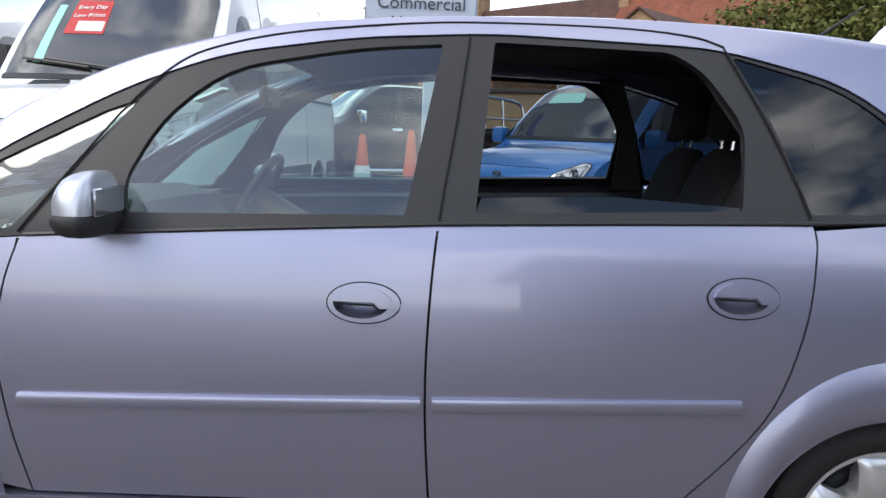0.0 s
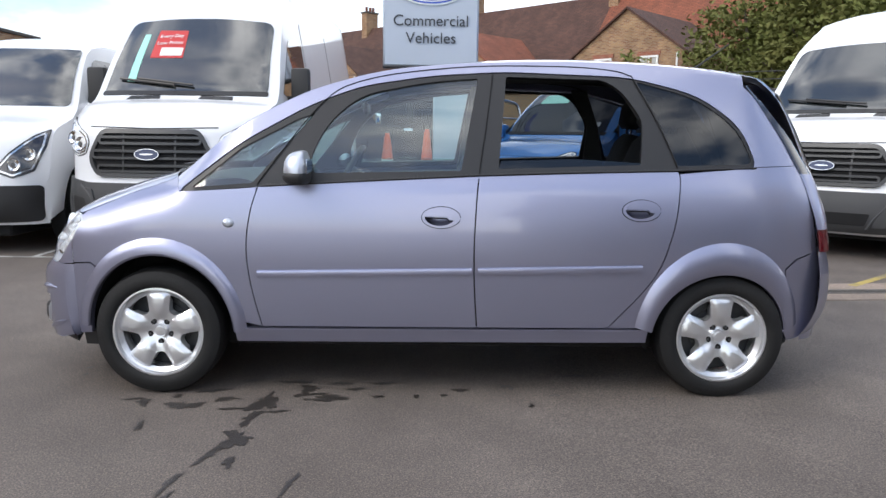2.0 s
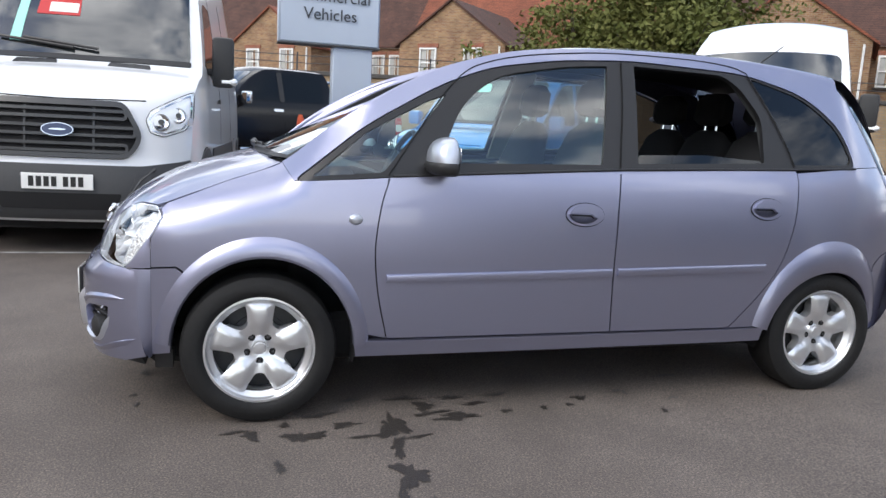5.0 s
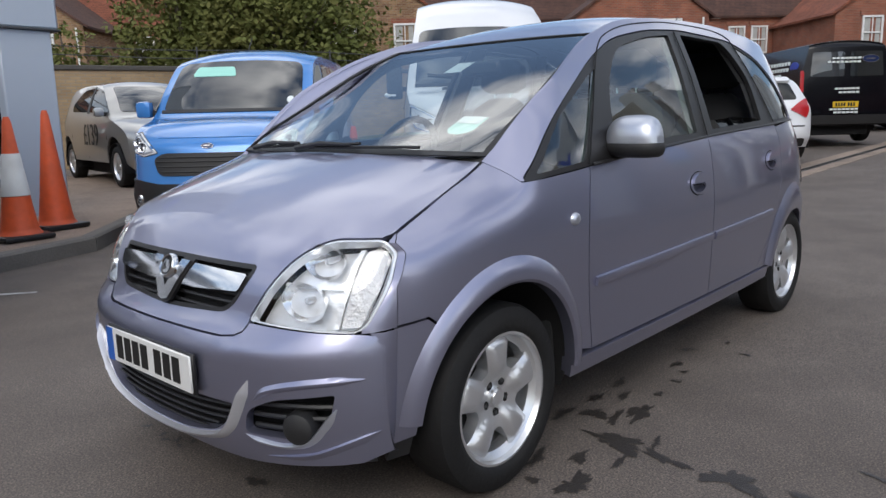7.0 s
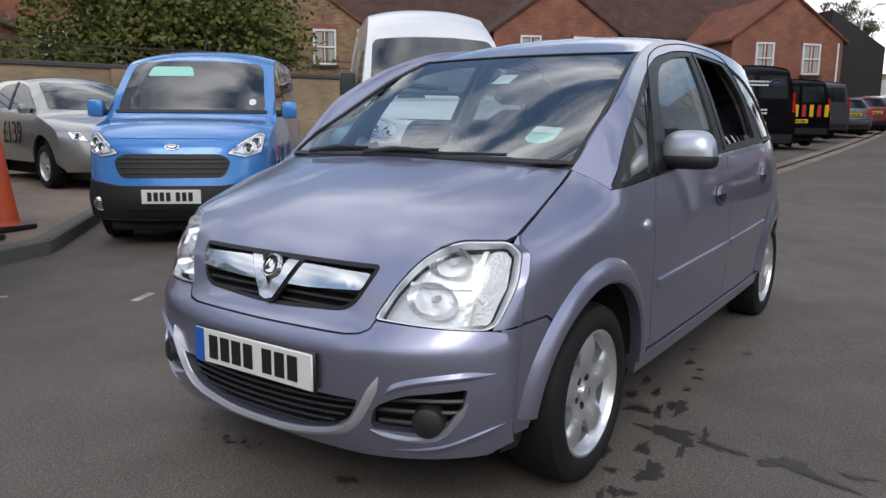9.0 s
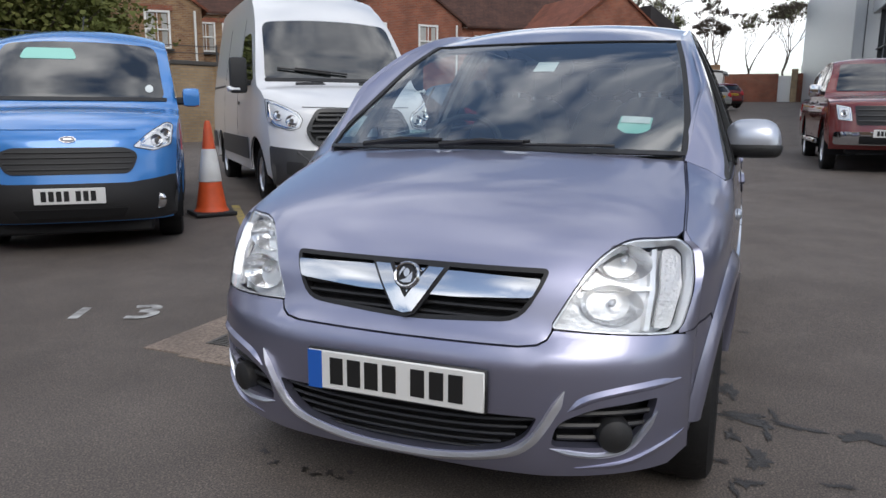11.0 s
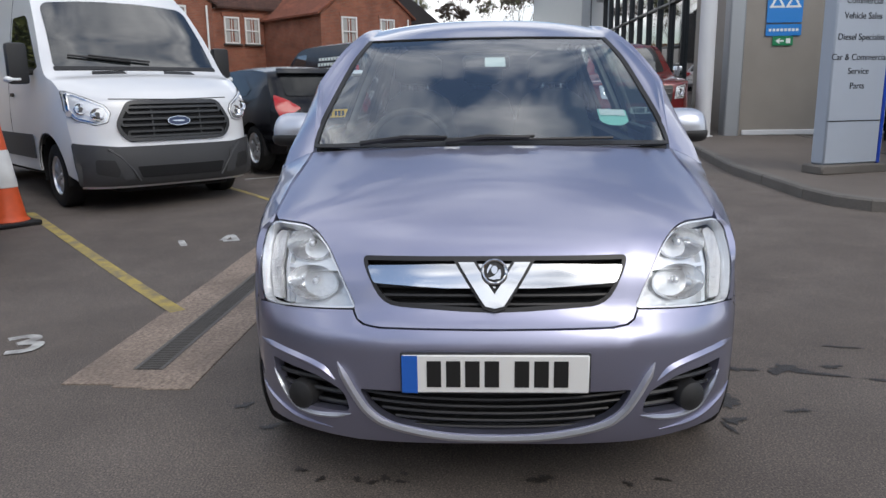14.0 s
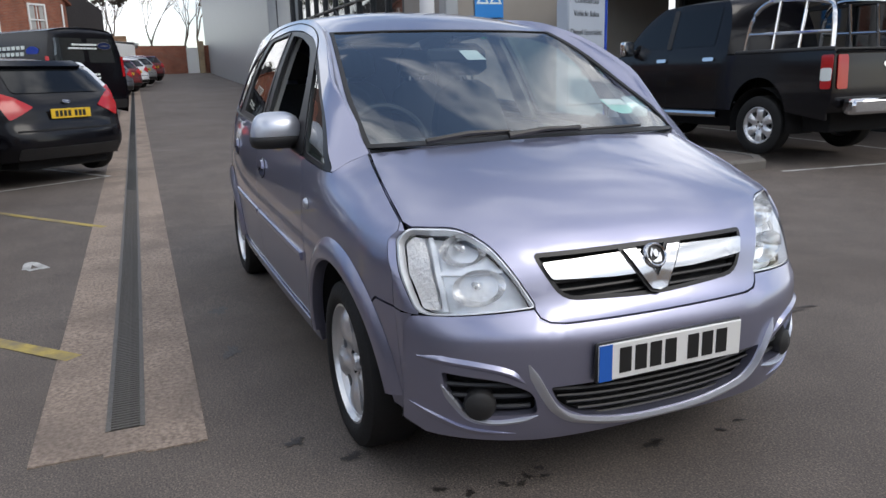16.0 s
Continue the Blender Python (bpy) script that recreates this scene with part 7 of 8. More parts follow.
# ---- cones, signs, walls, houses, showroom, trees ----
def traffic_cone(x, y, z, h=1.02, sleeve=True, label="orange traffic cone with a white sleeve"):
    c = thing("traffic_cone", label, "traffic cone", pose(x, y, z, 0, 0, random.Random(int(x * 100)).uniform(0, 60)), "traffic cones")
    part("cone_base", block(0, 0, 0.025, 0.44, 0.44, 0.05, 0.02, 2), BLACK_TRIM, c, "black rubber base")
    r = lambda t: 0.165 + (0.03 - 0.165) * t
    part("cone_body", lathe([(0.19, 0.05), (0.168, 0.075), (r(0.05), 0.1), (r(0.3), h * 0.3), (r(0.6), h * 0.6), (r(0.95), h * 0.96), (0.022, h), (0.0, h)], 28), ORANGE, c)
    if sleeve:
        part("cone_sleeve", lathe([(r(0.36) + 0.001, h * 0.36), (r(0.36) + 0.006, h * 0.365), (r(0.70) + 0.006, h * 0.70), (r(0.70) + 0.001, h * 0.705)], 28), CONE_WHITE, c, "grubby white sleeve")


traffic_cone(-0.67, 5.23, 0.135, 1.1)
traffic_cone(-0.18, 5.68, 0.135, 1.16, sleeve=False, label="plain orange traffic cone")
traffic_cone(2.78, 4.52, rise(2.78))

# dealer's sign on a broad post, on the gravel island
pylon = thing("dealer_sign", "pale grey dealer sign on a broad post", "sign", pose(0.165, 7.02, 0.09, 0, 0, 2) @ Matrix.Scale(0.9, 4))
part("sign_post", block(0.0, 0, 1.25, 0.62, 0.22, 2.5, 0.02), SIGN_GREY, pylon)
part("sign_panel", block(-0.36, 0, 3.90, 1.54, 0.26, 3.1, 0.03), SIGN_GREY, pylon)
part("panel_edge", block(-0.36, -0.02, 2.345, 1.56, 0.28, 0.03, 0.01), GREY_PLASTIC, pylon)
face = Matrix.Translation((-0.36, -0.138, 0)) @ Matrix.Rotation(radians(90), 4, "X")
part("sign_oval_rim", prism(ellipse(0, 3.52, 0.50, 0.215, 40), -0.005, 0.012, face), PAPER, pylon)
part("sign_oval", prism(ellipse(0, 3.52, 0.475, 0.19, 40), 0.012, 0.018, face), SIGN_BLUE, pylon, "plain blue oval")
part("sign_oval_line", prism(ellipse(0, 3.52, 0.44, 0.16, 40), 0.018, 0.020, face), PAPER, pylon)
part("sign_oval_field", prism(ellipse(0, 3.52, 0.42, 0.145, 40), 0.020, 0.022, face), SIGN_BLUE, pylon)
words("sign_line", "Commercial", 0.245, face @ Matrix.Translation((0, 3.06, 0.006)), SIGN_TEXT, pylon)
words("sign_line", "Vehicles", 0.245, face @ Matrix.Translation((0, 2.79, 0.006)), SIGN_TEXT, pylon)


def brick_mat(name, c1, c2, mortar, scale=1.0, rough=0.9):
    m = bpy.data.materials.new(name)
    m.use_nodes = True
    n, l = m.node_tree.nodes, m.node_tree.links
    b = n["Principled BSDF"]
    b.inputs["Roughness"].default_value = rough
    co = n.new("ShaderNodeTexCoord")
    sx = n.new("ShaderNodeSeparateXYZ")
    ad = n.new("ShaderNodeMath")
    cx = n.new("ShaderNodeCombineXYZ")
    l.new(co.outputs["Object"], sx.inputs[0])
    l.new(sx.outputs["X"], ad.inputs[0])
    l.new(sx.outputs["Y"], ad.inputs[1])
    l.new(ad.outputs[0], cx.inputs["X"])
    l.new(sx.outputs["Z"], cx.inputs["Y"])
    t = n.new("ShaderNodeTexBrick")
    t.inputs["Scale"].default_value = 1.0 / scale
    t.inputs["Brick Width"].default_value, t.inputs["Row Height"].default_value, t.inputs["Mortar Size"].default_value = 0.225, 0.075, 0.009
    t.inputs["Color1"].default_value, t.inputs["Color2"].default_value, t.inputs["Mortar"].default_value = (*c1, 1), (*c2, 1), (*mortar, 1)
    l.new(cx.outputs[0], t.inputs["Vector"])
    no = n.new("ShaderNodeTexNoise")
    no.inputs["Scale"].default_value, no.inputs["Detail"].default_value = 1.2, 6.0
    l.new(co.outputs["Object"], no.inputs["Vector"])
    mx = n.new("ShaderNodeMix")
    mx.data_type, mx.blend_type = "RGBA", "MULTIPLY"
    mx.inputs["Factor"].default_value = 0.7
    rp = n.new("ShaderNodeValToRGB")
    rp.color_ramp.elements[0].position, rp.color_ramp.elements[1].position = 0.3, 0.7
    rp.color_ramp.elements[0].color, rp.color_ramp.elements[1].color = (0.55, 0.52, 0.5, 1), (1.15, 1.12, 1.1, 1)
    l.new(no.outputs["Fac"], rp.inputs["Fac"])
    l.new(t.outputs["Color"], mx.inputs["A"])
    l.new(rp.outputs["Color"], mx.inputs["B"])
    l.new(mx.outputs["Result"], b.inputs["Base Color"])
    bp = n.new("ShaderNodeBump")
    bp.inputs["Distance"].default_value, bp.inputs["Strength"].default_value = 0.01, 0.6
    l.new(t.outputs["Fac"], bp.inputs["Height"])
    bp.invert = True
    l.new(bp.outputs["Normal"], b.inputs["Normal"])
    return m


BUFF = brick_mat("buff_wall_brick", (0.42, 0.30, 0.17), (0.34, 0.24, 0.14), (0.30, 0.26, 0.20))
MIXED = brick_mat("yellow_brown_house_brick", (0.36, 0.22, 0.11), (0.21, 0.10, 0.055), (0.32, 0.27, 0.2))
RED_BRICK = brick_mat("red_house_brick", (0.33, 0.105, 0.055), (0.24, 0.075, 0.045), (0.25, 0.19, 0.15))
TILE_BROWN = brick_mat("brown_roof_tile", (0.105, 0.048, 0.034), (0.075, 0.036, 0.027), (0.035, 0.02, 0.016), 1.3)
TILE_RED = brick_mat("terracotta_roof_tile", (0.27, 0.085, 0.045), (0.20, 0.065, 0.036), (0.09, 0.035, 0.022), 1.3)
SLATE = mat("dark_slate", (0.030, 0.026, 0.026), 0.75, vary=0.3, grain=12, stain=0.4)
FRAME_WHITE = mat("white_window_frame", (0.75, 0.75, 0.73), 0.4)
WINDOW_GLASS = mat("house_window_glass", (0.05, 0.06, 0.065), 0.05, coat=1.0)
CURTAIN = mat("pale_net_curtain", (0.40, 0.40, 0.38), 0.9, vary=0.2, grain=8)
COPING = mat("dark_coping", (0.075, 0.068, 0.062), 0.85, vary=0.3, grain=20)
BARK = mat("grey_brown_bark", (0.10, 0.08, 0.065), 0.9, vary=0.4, grain=30, bump=0.6)
LEAF = mat("olive_green_leaves", (0.105, 0.12, 0.032), 0.75, vary=0.5, grain=3, stain=0.6, second=(0.15, 0.14, 0.045), stain_size=1.5, spec=0.2)
SPRING = mat("young_green_leaves", (0.15, 0.16, 0.07), 0.6, vary=0.5, grain=3)

# yard wall of buff brick, with a dark coping and piers
wall = tagged(new("wall_north"), "buff brick yard wall with a dark coping", "wall", kind="structure")
wa, wb = Vector((-22.0, 24.3, 0)), Vector((22.0, 11.4, 0))
wd = (wb - wa).normalized()
wall.matrix_world = Matrix.Translation(wa) @ Matrix.Rotation(math.atan2(wd.y, wd.x), 4, "Z")
L = (wb - wa).length
part("wall_face", block(L / 2, 0, 1.15, L, 0.24, 2.5, 0.0), BUFF, wall, smooth=False)
part("coping", block(L / 2, 0, 2.46, L, 0.34, 0.12, 0.02), COPING, wall)
for k in range(13):
    part("pier", block(1.0 + 3.7 * k, -0.16, 1.15, 0.42, 0.14, 2.5, 0.0), BUFF, wall, smooth=False)
for zz in (2.75, 2.95):
    part("top_wire", tube([(x, 0, zz + 0.03 * math.sin(x)) for x in np.linspace(0, L, 40)], 0.012, 5), GREY_PLASTIC, wall)
for k in range(13):
    part("wire_post", tube([(1.0 + 3.7 * k, 0, 2.5), (1.0 + 3.7 * k, 0.02, 3.02)], 0.025, 6), GREY_PLASTIC, wall)


def sash(parent, x, z0, w, h, y, curtain=True):
    wn_ = new("window")
    wn_.parent = parent
    wn_.matrix_basis = Matrix.Translation((x, y, z0))
    part("pane", block(0, 0.05, h / 2, w - 0.05, 0.01, h - 0.05, 0), WINDOW_GLASS, wn_, smooth=False)
    for dx in (-w / 2 + 0.045, w / 2 - 0.045):
        part("window_frame", block(dx, 0, h / 2, 0.09, 0.09, h, 0.01), FRAME_WHITE, wn_)
    for dz, t in ((0.045, 0.09), (h / 2, 0.07), (h - 0.05, 0.10)):
        part("window_frame", block(0, 0.002, dz, w - 0.17, 0.08, t, 0.01), FRAME_WHITE, wn_)
    part("glazing_bar", block(0, 0.01, h / 2, 0.04, 0.06, h - 0.1, 0.005), FRAME_WHITE, wn_)
    if curtain:
        part("curtain", block(-w * 0.25, 0.035, h * 0.5, w * 0.3, 0.012, h * 0.85, 0), CURTAIN, wn_, smooth=False)
        part("curtain", block(w * 0.27, 0.035, h * 0.5, w * 0.22, 0.012, h * 0.85, 0), CURTAIN, wn_, smooth=False)
    part("window_sill", block(0, -0.07, -0.05, w + 0.2, 0.2, 0.09, 0.01), COPING, wn_)
    part("lintel", block(0, -0.012, h + 0.11, w + 0.24, 0.05, 0.22, 0), RED_BRICK, wn_, smooth=False)


def gable_roof(parent, x0, x1, y0, y1, eaves, apex, along, material, over=0.25, thick=0.12):
    """A pitched roof with its ridge along x or along y."""
    v = []
    for d in (0.0, -thick):
        if along == "y":
            c = (x0 + x1) / 2
            v += [(x0 - over, y0 - over * 0.6, eaves - 0.12 + d), (c, y0 - over * 0.6, apex + d), (x1 + over, y0 - over * 0.6, eaves - 0.12 + d), (x0 - over, y1, eaves - 0.12 + d), (c, y1, apex + d), (x1 + over, y1, eaves - 0.12 + d)]
        else:
            c = (y0 + y1) / 2
            v += [(x0, y0 - over, eaves - 0.12 + d), (x0, c, apex + d), (x0, y1 + over, eaves - 0.12 + d), (x1, y0 - over, eaves - 0.12 + d), (x1, c, apex + d), (x1, y1 + over, eaves - 0.12 + d)]
    f = [(0, 1, 4, 3), (1, 2, 5, 4), (6, 9, 10, 7), (7, 10, 11, 8), (0, 6, 7, 1), (1, 7, 8, 2), (3, 4, 10, 9), (4, 5, 11, 10), (0, 3, 9, 6), (2, 8, 11, 5)]
    part("roof", Geo().add(v, f), material, parent, smooth=False)


def house(k, brick, tile, wing_tile, dark_end=False, extra=0.0, ridge=9.3):
    """A terraced house with a gabled back wing that faces the yard."""
    w = 12.6
    h = thing("house", "terraced brick house with a tiled roof and gabled back wing", "house", None, "row of brick houses")
    u = Vector((0.71, -0.70, 0)).normalized()
    h.matrix_world = Matrix.Translation(Vector((11.5, 33.5, 0)) + u * k) @ Matrix.Rotation(math.atan2(u.y, u.x), 4, "Z")
    part("wall", block(extra / 2, 9.0, 3.1, w + extra, 6.0, 6.2, 0), brick, h, smooth=False)
    gw = 3.2
    gv = [(-gw, 0, 0), (gw, 0, 0), (gw, 0, 5.6), (0, 0, 7.85), (-gw, 0, 5.6), (-gw, 6.2, 0), (gw, 6.2, 0), (gw, 6.2, 5.6), (0, 6.2, 7.85), (-gw, 6.2, 5.6)]
    part("wing_wall", Geo().add(gv, [(0, 1, 2, 3, 4), (1, 6, 7, 2), (5, 0, 4, 9)]), brick, h, smooth=False)
    gable_roof(h, -gw, gw, 0, 9, 5.6, 7.9, "y", wing_tile)
    gable_roof(h, -w / 2, w / 2 + extra, 6.0, 12.0, 6.25, ridge, "x", tile)
    for x in (-1.35, 1.35):
        sash(h, x, 3.75, 1.05, 1.6, -0.04)
    for x in (-5.3, -4.0, 4.0, 5.3):
        sash(h, x, 4.1, 0.95, 1.5, 5.96)
    ch = part("chimney", block(-w / 2 + 0.2, 9.0, ridge + 0.2, 0.7, 1.3, 2.2, 0.02), brick, h, smooth=False)
    part("chimney_cap", block(-w / 2 + 0.2, 9.0, ridge + 1.32, 0.86, 1.46, 0.14, 0.02), COPING, ch)
    for dy in (-0.35, 0.05, 0.4):
        part("chimney_pot", lathe([(0.13, 1.3), (0.12, 1.75), (0.15, 1.8), (0.10, 1.8)], 12, Matrix.Translation((-w / 2 + 0.2, 9.0 + dy, ridge))), TILE_RED, ch)
    part("downpipe", tube([(gw - 0.3, -0.05, 0), (gw - 0.3, -0.05, 5.4)], 0.05, 8), FRAME_WHITE, h)
    part("gutter", tube([(gw + 0.3, 5.9, 6.05), (w / 2, 5.9, 6.05)], 0.07, 8), FRAME_WHITE, h)
    if dark_end:
        xv = [(gw + 0.15, 1.2, 0), (gw + 3.6, 1.2, 0), (gw + 3.6, 1.2, 5.4), (gw + 0.15, 1.2, 7.3), (gw + 0.15, 6.2, 0), (gw + 3.6, 6.2, 0), (gw + 3.6, 6.2, 5.4), (gw + 0.15, 6.2, 7.3)]
        part("rear_extension", Geo().add(xv, [(0, 1, 2, 3), (1, 5, 6, 2), (4, 0, 3, 7), (3, 2, 6, 7), (5, 4, 7, 6)]), SLATE, h, "dark slate-hung rear extension", smooth=False)
        ev = [(w / 2 + 0.05, 5.7, 0), (w / 2 + 0.05, 12.3, 0), (w / 2 + 0.05, 12.3, 6.2), (w / 2 + 0.05, 9.0, 9.4), (w / 2 + 0.05, 5.7, 6.2)]
        ev2 = [(x - 0.04, y, z) for x, y, z in ev]
        part("end_wall", Geo().add(ev + ev2, [(0, 1, 2, 3, 4), (9, 8, 7, 6, 5), (4, 3, 8, 9), (3, 2, 7, 8), (0, 4, 9, 5)]), SLATE, h, "dark slate-hung end wall", smooth=False)


for i, k in enumerate((-40.4, -27.8, -15.2, -2.6, 13.8, 26.4, 39.0)):
    house(k, MIXED if i < 5 else RED_BRICK, TILE_RED if i == 3 else TILE_BROWN, TILE_BROWN if i % 2 else TILE_RED, i == 6, 3.8 if i == 3 else 0.0, 10.5 if i < 4 else 9.3)


# ---- showroom on the south side ----
CLAD = mat("pale_grey_cladding", (0.36, 0.38, 0.40), 0.4, 0.3, vary=0.04, grain=2)
CREAM = mat("warm_grey_render", (0.28, 0.255, 0.225), 0.7, vary=0.06, grain=4, stain=0.2)
SHOW_GLASS = mat("dark_showroom_glass", (0.018, 0.022, 0.024), 0.04, coat=1.0)
MULLION = mat("dark_grey_mullion", (0.05, 0.053, 0.058), 0.4, 0.4)
STEEL_WHITE = mat("white_painted_steel", (0.66, 0.67, 0.69), 0.35)
show = tagged(new("wall_south"), "glazed showroom front with grey cladding", "building", kind="structure")
b0 = rise(11)
part("end_wall", block(12.4, -7.75, 2.6 + b0, 3.0, 5.5, 5.4, 0.02), CREAM, show, "warm grey rendered end wall", smooth=False)
part("corner_cladding", block(11.0, -4.93, 2.6 + b0, 0.34, 0.30, 5.4, 0.03), CLAD, show)
part("end_base", block(10.88, -6.6, 0.06 + b0 + 0.1, 0.04, 2.9, 0.10, 0.01), STEEL_WHITE, show)
part("glass_front", block(20.5, -5.35, 2.4 + b0, 16.2, 0.10, 4.6, 0), SHOW_GLASS, show, smooth=False)
for k in range(12):
    part("mullion", block(13.2 + 1.35 * k, -5.27, 2.4 + b0, 0.07, 0.12, 4.6, 0.01), MULLION, show)
for zz in (1.0, 3.2, 4.6):
    part("transom", block(20.5, -5.275, zz + b0 + 0.1, 16.2, 0.10, 0.07, 0.01), MULLION, show)
part("fascia", block(20.5, -5.4, 5.3 + b0, 17.5, 0.6, 1.3, 0.03), CLAD, show)
part("clad_block", block(44.0, -12.6, 4.5, 28.0, 16.0, 9.0, 0.05), CLAD, show, "large pale grey clad block", smooth=False)
for k in range(26):
    part("cladding_joint", block(29.98, -5.0 - 0.6 * k, 4.5, 0.03, 0.03, 9.0, 0), MULLION, show)
part("yard_front", block(6.25, -10.8, 1.5, 9.5, 0.10, 3.0, 0), SHOW_GLASS, show, smooth=False)
for k in range(7):
    part("mullion", block(1.7 + 1.5 * k, -10.72, 1.5, 0.09, 0.12, 3.0, 0.01), STEEL_WHITE if k % 4 == 0 else MULLION, show)
for zz in (0.5, 2.3):
    part("transom", block(6.25, -10.73, zz, 9.5, 0.10, 0.08, 0.01), MULLION, show)
part("fascia", block(6.25, -8.35, 3.25, 9.8, 0.3, 0.55, 0.03), STEEL_WHITE, show)
# Unseen bay roof, inferred from a reflection; added also to darken the bay.
part("roof_slab", block(6.25, -12.2, 3.12, 9.6, 7.6, 0.16, 0.0), CLAD, show, smooth=False)
for k in range(7):
    part("roof_beam", block(1.9 + 1.45 * k, -9.6, 2.96, 0.12, 2.2, 0.16, 0.0), STEEL_WHITE, show, smooth=False)
post = tagged(new("support_post"), "white round steel post on the pavement", "post")
post.matrix_world = pose(10.7, -4.33, rise(10.7) + 0.11)
part("post_shaft", lathe([(0.0, 0), (0.15, 0.0), (0.15, 5.2), (0.0, 5.2)], 20), STEEL_WHITE, post)
part("post_foot", lathe([(0.0, 0), (0.2, 0.0), (0.2, 0.02), (0.15, 0.025)], 20), STEEL_WHITE, post)
# test-station sign and small green sign on the end wall
mot = thing("wall_sign", "blue enamel wall sign with three white triangles", "sign", pose(10.885, -5.80, 1.98 + b0, 90, 0, -90))
part("sign_board", prism([(-0.33, 0.24), (0.33, 0.24), (0.33, 1.3), (-0.33, 1.3)], 0, 0.02), SIGN_CYAN, mot)
part("sign_strip", prism([(-0.33, 0.0), (0.33, 0.0), (0.33, 0.21), (-0.33, 0.21)], 0, 0.02), SIGN_CYAN, mot)
for cx, cz in ((0, 0.92), (-0.15, 0.62), (0.15, 0.62)):
    tri_out = [(cx - 0.15, cz - 0.11), (cx + 0.15, cz - 0.11), (cx, cz + 0.15)]
    part("triangle", prism(tri_out, 0.02, 0.024), PAPER, mot, smooth=False)
    part("triangle_field", prism([(cx + (x - cx) * 0.55, cz - 0.025 + (y - cz + 0.025) * 0.55) for x, y in tri_out], 0.024, 0.027), SIGN_CYAN, mot, smooth=False)
for k in range(8):
    part("lettering_bar", prism([(-0.28 + 0.072 * k, 0.08), (-0.23 + 0.072 * k, 0.08), (-0.23 + 0.072 * k, 0.13), (-0.28 + 0.072 * k, 0.13)], 0.02, 0.023), PAPER, mot, smooth=False)
exit_s = thing("direction_sign", "small green arrow sign on the wall", "sign", pose(10.885, -5.80, 1.80 + b0, 90, 0, -90))
part("sign_board", prism([(-0.19, 0), (0.19, 0), (0.19, 0.17), (-0.19, 0.17)], 0, 0.015), SIGN_GREEN, exit_s)
part("arrow", prism([(-0.14, 0.085), (-0.06, 0.14), (-0.06, 0.10), (0.02, 0.10), (0.02, 0.07), (-0.06, 0.07), (-0.06, 0.03)], 0.015, 0.018), PAPER, exit_s, smooth=False)
part("figure_mark", prism([(0.06, 0.04), (0.14, 0.04), (0.14, 0.13), (0.06, 0.13)], 0.015, 0.018), PAPER, exit_s, smooth=False)

# totem with a list of departments
totem = thing("totem_sign", "pale grey totem sign listing departments with a blue edge", "sign", pose(5.35, -4.5, rise(5.3) + 0.115, 0, 0, -72))
part("totem_body", block(0, 0, 1.95, 0.86, 0.22, 3.7, 0.02), SIGN_GREY, totem)
part("totem_foot", block(0, 0, 0.04, 1.0, 0.36, 0.12, 0.02), KERB, totem, "concrete foot")
part("blue_edge", block(0.375, -0.002, 1.95, 0.05, 0.235, 3.7, 0.005), SIGN_BLUE, totem)
for zz in (0.62, 2.62):
    part("panel_joint", block(-0.03, -0.105, zz, 0.78, 0.02, 0.012, 0), INK, totem)
tf = Matrix.Translation((-0.05, -0.113, 0)) @ Matrix.Rotation(radians(90), 4, "X")
for text, zz in (("New Car Sales", 2.46), ("Used Car Sales", 2.24), ("Commercial", 2.00), ("Vehicle Sales", 1.83), ("Diesel Specialist", 1.59), ("Car & Commercial", 1.36), ("Service", 1.20), ("Parts", 1.03)):
    words("totem_line", text, 0.105, tf @ Matrix.Translation((0, zz, 0)), SIGN_TEXT, totem, 0.002)
part("totem_oval", prism(ellipse(0, 3.1, 0.30, 0.13, 30), 0.0, 0.01, tf), SIGN_BLUE, totem)


# Unseen wall added west of the car to darken reflections in its front.
west = tagged(new("wall_west_unseen"), "unseen brown brick wall added to darken the car's reflections", "wall", kind="structure")
part("wall_face", block(-15.0, 2.0, 2.2, 0.3, 44.0, 4.6, 0), MIXED, west, smooth=False)
part("coping", block(-15.0, 2.0, 4.56, 0.42, 44.2, 0.12, 0.02), COPING, west)

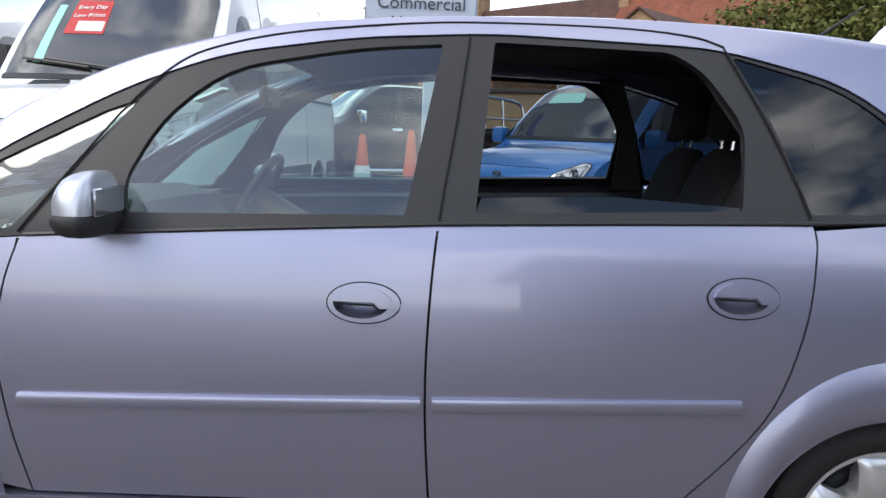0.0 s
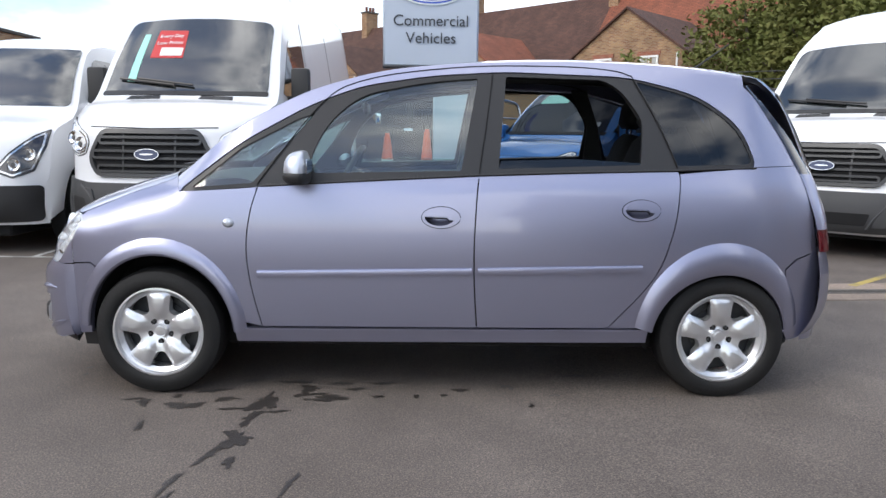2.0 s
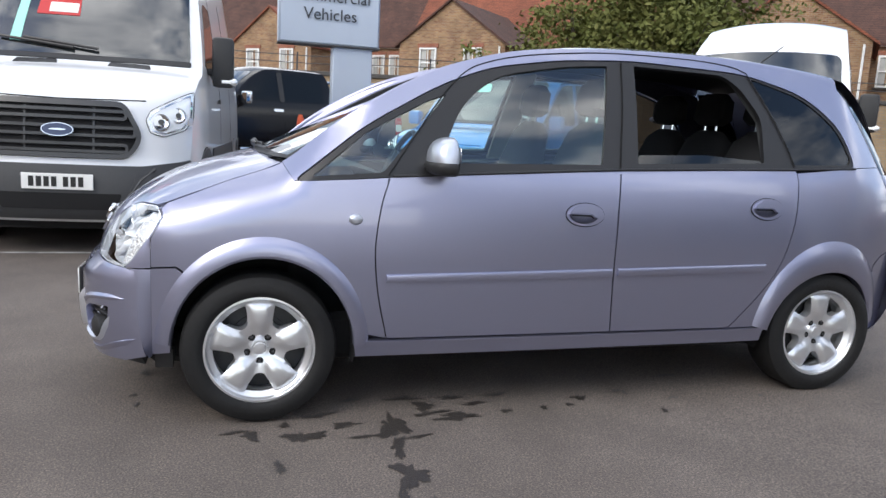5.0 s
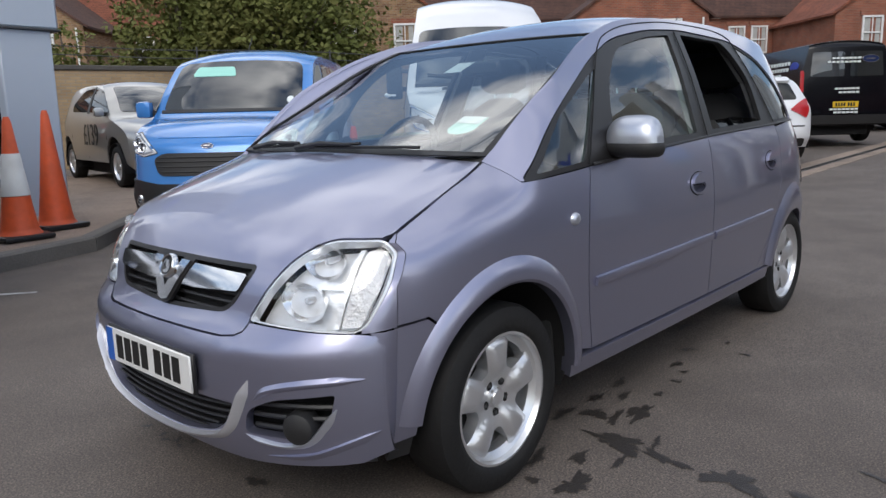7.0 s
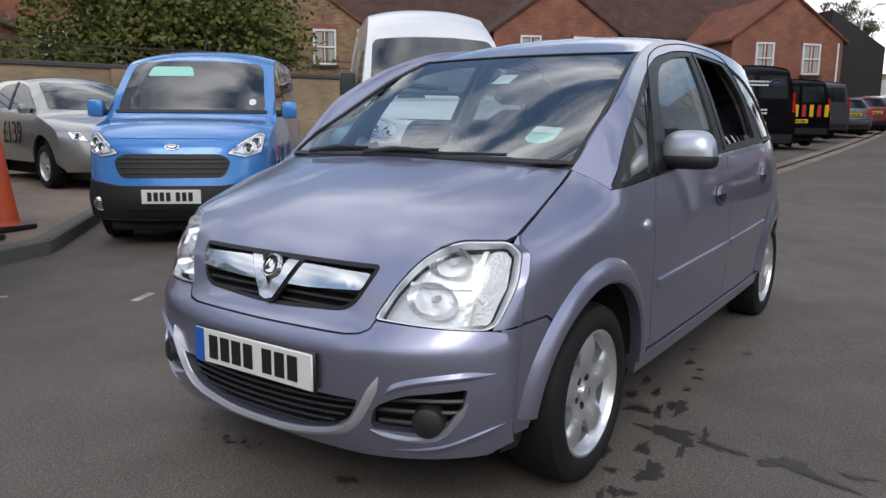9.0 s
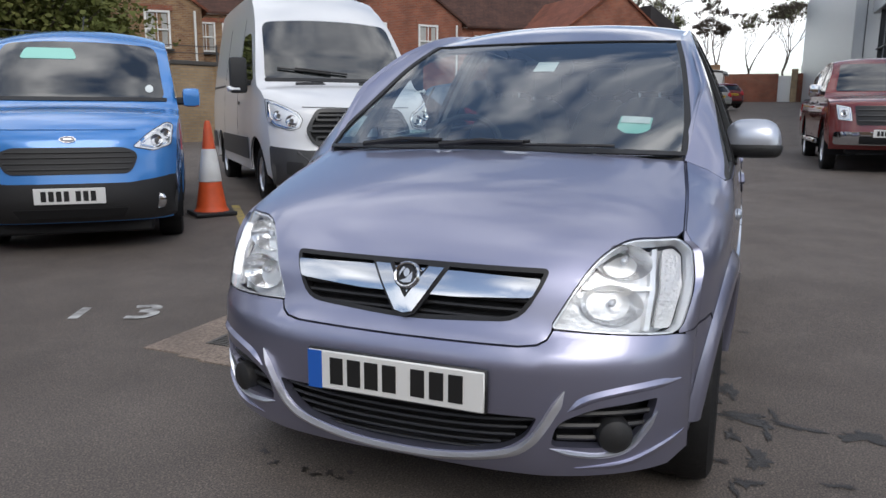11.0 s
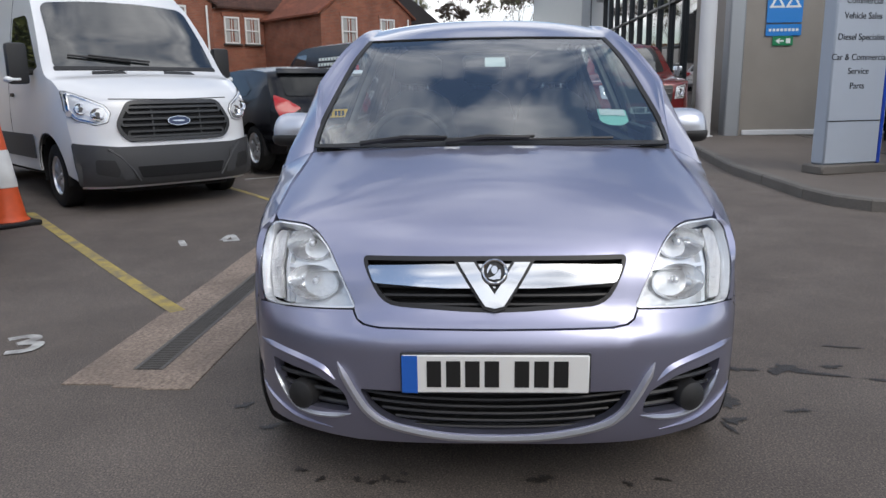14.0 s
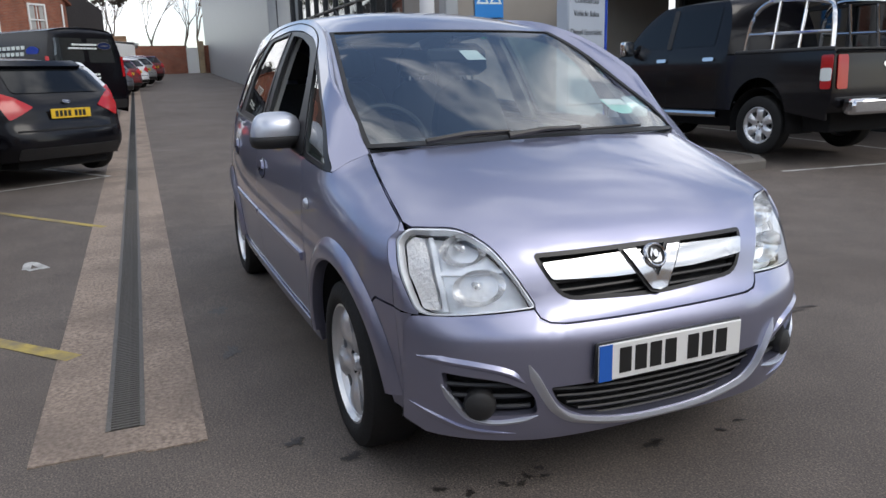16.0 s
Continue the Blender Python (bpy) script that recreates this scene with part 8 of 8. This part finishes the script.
# ---- trees ----
def leafy_tree(x, y, z, h, r, label, material, seed, clumps=260, per=26, trunk_h=1.5, squash=0.62, size=0.16):
    rnd = random.Random(seed)
    t = thing("tree", label, "tree", pose(x, y, z))
    limbs = Geo()
    limbs.add(*(lambda g: (g.v, g.f))(tube([(0, 0, 0), (0.1, 0.05, trunk_h), (0.0, 0.1, h * 0.55), (0.1, 0, h * 0.85)], [0.28, 0.22, 0.14, 0.04], 10)))
    centres = []
    for _ in range(clumps):
        while True:
            p = Vector((rnd.uniform(-1, 1), rnd.uniform(-1, 1), rnd.uniform(-1, 1)))
            if 0.35 < p.length < 1:
                break
        bump = 1 + 0.22 * math.sin(p.x * 5 + seed) + 0.18 * math.cos(p.y * 6 + p.z * 4)
        centres.append(Vector((p.x * r * bump, p.y * r * bump, h * 0.5 + trunk_h * 0.3 + p.z * h * 0.46 * bump)))
    for c in centres[::9]:
        limbs.add(*(lambda g: (g.v, g.f))(tube([(0, 0, max(trunk_h * 0.7, c.z * 0.45)), (c.x * 0.5, c.y * 0.5, c.z * 0.72), tuple(c)], [0.09, 0.05, 0.015], 6)))
    part("trunk", limbs, BARK, t)
    v, f = [], []
    for c in centres:
        rr = r * rnd.uniform(0.10, 0.20)
        for _ in range(per):
            p = c + Vector((rnd.gauss(0, rr), rnd.gauss(0, rr), rnd.gauss(0, rr * squash)))
            a = Vector((rnd.uniform(-1, 1), rnd.uniform(-1, 1), rnd.uniform(-0.7, 0.7))).normalized()
            b = a.cross(Vector((rnd.uniform(-1, 1), rnd.uniform(-1, 1), rnd.uniform(-1, 1)))).normalized()
            s = size * rnd.uniform(0.6, 1.3)
            k = len(v)
            v += [p - a * s, p + b * s * 0.5, p + a * s, p - b * s * 0.5]
            f.append((k, k + 1, k + 2, k + 3))
    part("crown", Geo().add(v, f), material, t, smooth=False)


leafy_tree(13.4, 20.4, 0, 7.6, 3.4, "dense olive-green evergreen tree behind the wall", LEAF, 3, 520, 60, 1.2, size=0.115)
leafy_tree(11.6, 23.4, 0, 6.2, 2.2, "dense olive-green evergreen tree behind the wall", LEAF, 5, 300, 50, 1.0, size=0.115)
leafy_tree(6.2, 20.8, 0, 3.6, 1.3, "low dark shrub behind the wall", LEAF, 7, 110, 44, 0.4, size=0.10)


def bare_tree(x, y, h, seed, leaves=0.0):
    rnd = random.Random(seed)
    t = thing("tree", "bare grey-brown winter tree beyond the lane", "tree", pose(x, y, rise(x)), "bare trees beyond the lane")
    g, tips = Geo(), []

    def grow(p, d, length, r, depth):
        q = p + d * length
        m_ = (p + q) / 2 + Vector((rnd.uniform(-1, 1), rnd.uniform(-1, 1), 0)) * length * 0.06
        g.add(*(lambda s: (s.v, s.f))(tube([p, m_, q], [r, r * 0.85, r * 0.65], 5 if depth > 1 else 8)))
        if depth >= 8:
            tips.append(q)
            for _ in range(5):
                e = q + Vector((rnd.uniform(-0.5, 0.5), rnd.uniform(-0.5, 0.5), rnd.uniform(-0.1, 0.55))) * length * 2.2
                g.add([p, p + Vector((0.03, 0.03, 0)), e], [(0, 1, 2)])
            return
        for _ in range(2 if depth < 1 else rnd.choice((2, 2, 2, 3))):
            nd = (d + Vector((rnd.uniform(-0.7, 0.7), rnd.uniform(-0.7, 0.7), rnd.uniform(0.05, 0.6)))).normalized()
            grow(q, nd, length * rnd.uniform(0.66, 0.84), r * 0.60, depth + 1)

    grow(Vector((0, 0, 0)), Vector((0, 0, 1)), h * 0.21, h * 0.013, 0)
    part("trunk", g, BARK, t)
    if leaves and tips:
        v, f = [], []
        for p in tips:
            for _ in range(int(8 * leaves)):
                c = p + Vector((rnd.gauss(0, 0.4), rnd.gauss(0, 0.4), rnd.gauss(0, 0.3)))
                a = Vector((rnd.uniform(-1, 1), rnd.uniform(-1, 1), rnd.uniform(-1, 1))).normalized() * 0.09
                b = a.cross(Vector((0, 0, 1))).normalized() * 0.05
                k = len(v)
                v += [c - a, c + b, c + a, c - b]
                f.append((k, k + 1, k + 2, k + 3))
        part("crown", Geo().add(v, f), SPRING, t, smooth=False)


for i, (tx, ty, th, lv) in enumerate(((61, 2.5, 9, 0.0), (60, 7.0, 10, 0.3), (63, -3.5, 11, 0.3), (67, -8.0, 12, 0.0), (62, 13.0, 11, 0.0), (58, 9.5, 9, 0.0), (64, 4.5, 10, 1.0), (70, 8.0, 13, 0.6), (75, 2.0, 13, 0.0), (66, -1.0, 11, 0.8), (80, -6.0, 14, 0.0), (72, 17.0, 12, 0.3), (78, 22.0, 13, 0.0))):
    bare_tree(tx, ty, th * 0.86, 40 + i, lv * 0.5)

# the far end of the lane: brick wall with gate, low shed
end = tagged(new("wall_east"), "brick wall with a pale gate at the end of the lane", "wall", kind="structure")
part("wall_face", block(56, 14.0, rise(56) + 1.3, 0.3, 26.0, 2.8, 0), MIXED, end, smooth=False)
part("wall_face", block(56, -1.0, rise(56) + 0.95, 0.3, 4.0, 2.1, 0), RED_BRICK, end, smooth=False)
part("wall_face", block(56, -9.0, rise(56) + 0.95, 0.3, 9.6, 2.1, 0), RED_BRICK, end, smooth=False)
part("gate", block(56, -3.4, rise(56) + 0.9, 0.1, 0.9, 1.9, 0.02), FRAME_WHITE, end)
for yy in (-4.05,):
    part("gate_pier", block(55.8, yy, rise(56) + 1.1, 0.5, 0.4, 2.4, 0.03), BUFF, end, smooth=False)
shed = thing("storage_shed", "long white storage shed beside the lane", "shed", pose(52.2, 3.6, rise(47) - 0.3))
part("shed_wall", block(0, 0, 1.4, 4.6, 6.0, 2.8, 0.03), FRAME_WHITE, shed, smooth=False)
gable_roof(shed, -2.3, 2.3, -3, 3, 2.8, 3.1, "x", CLAD)
lampp = thing("lamp_post", "tall grey lamp post by the lane", "street lamp", pose(52, 4.2, rise(52)))
part("lamp_shaft", tube([(0, 0, 0), (0, 0, 6.5), (0, -0.8, 7.0)], [0.09, 0.06, 0.05], 8), STEEL_WHITE, lampp)
part("lamp_head", block(0, -1.0, 7.0, 0.2, 0.55, 0.12, 0.03), STEEL_WHITE, lampp)
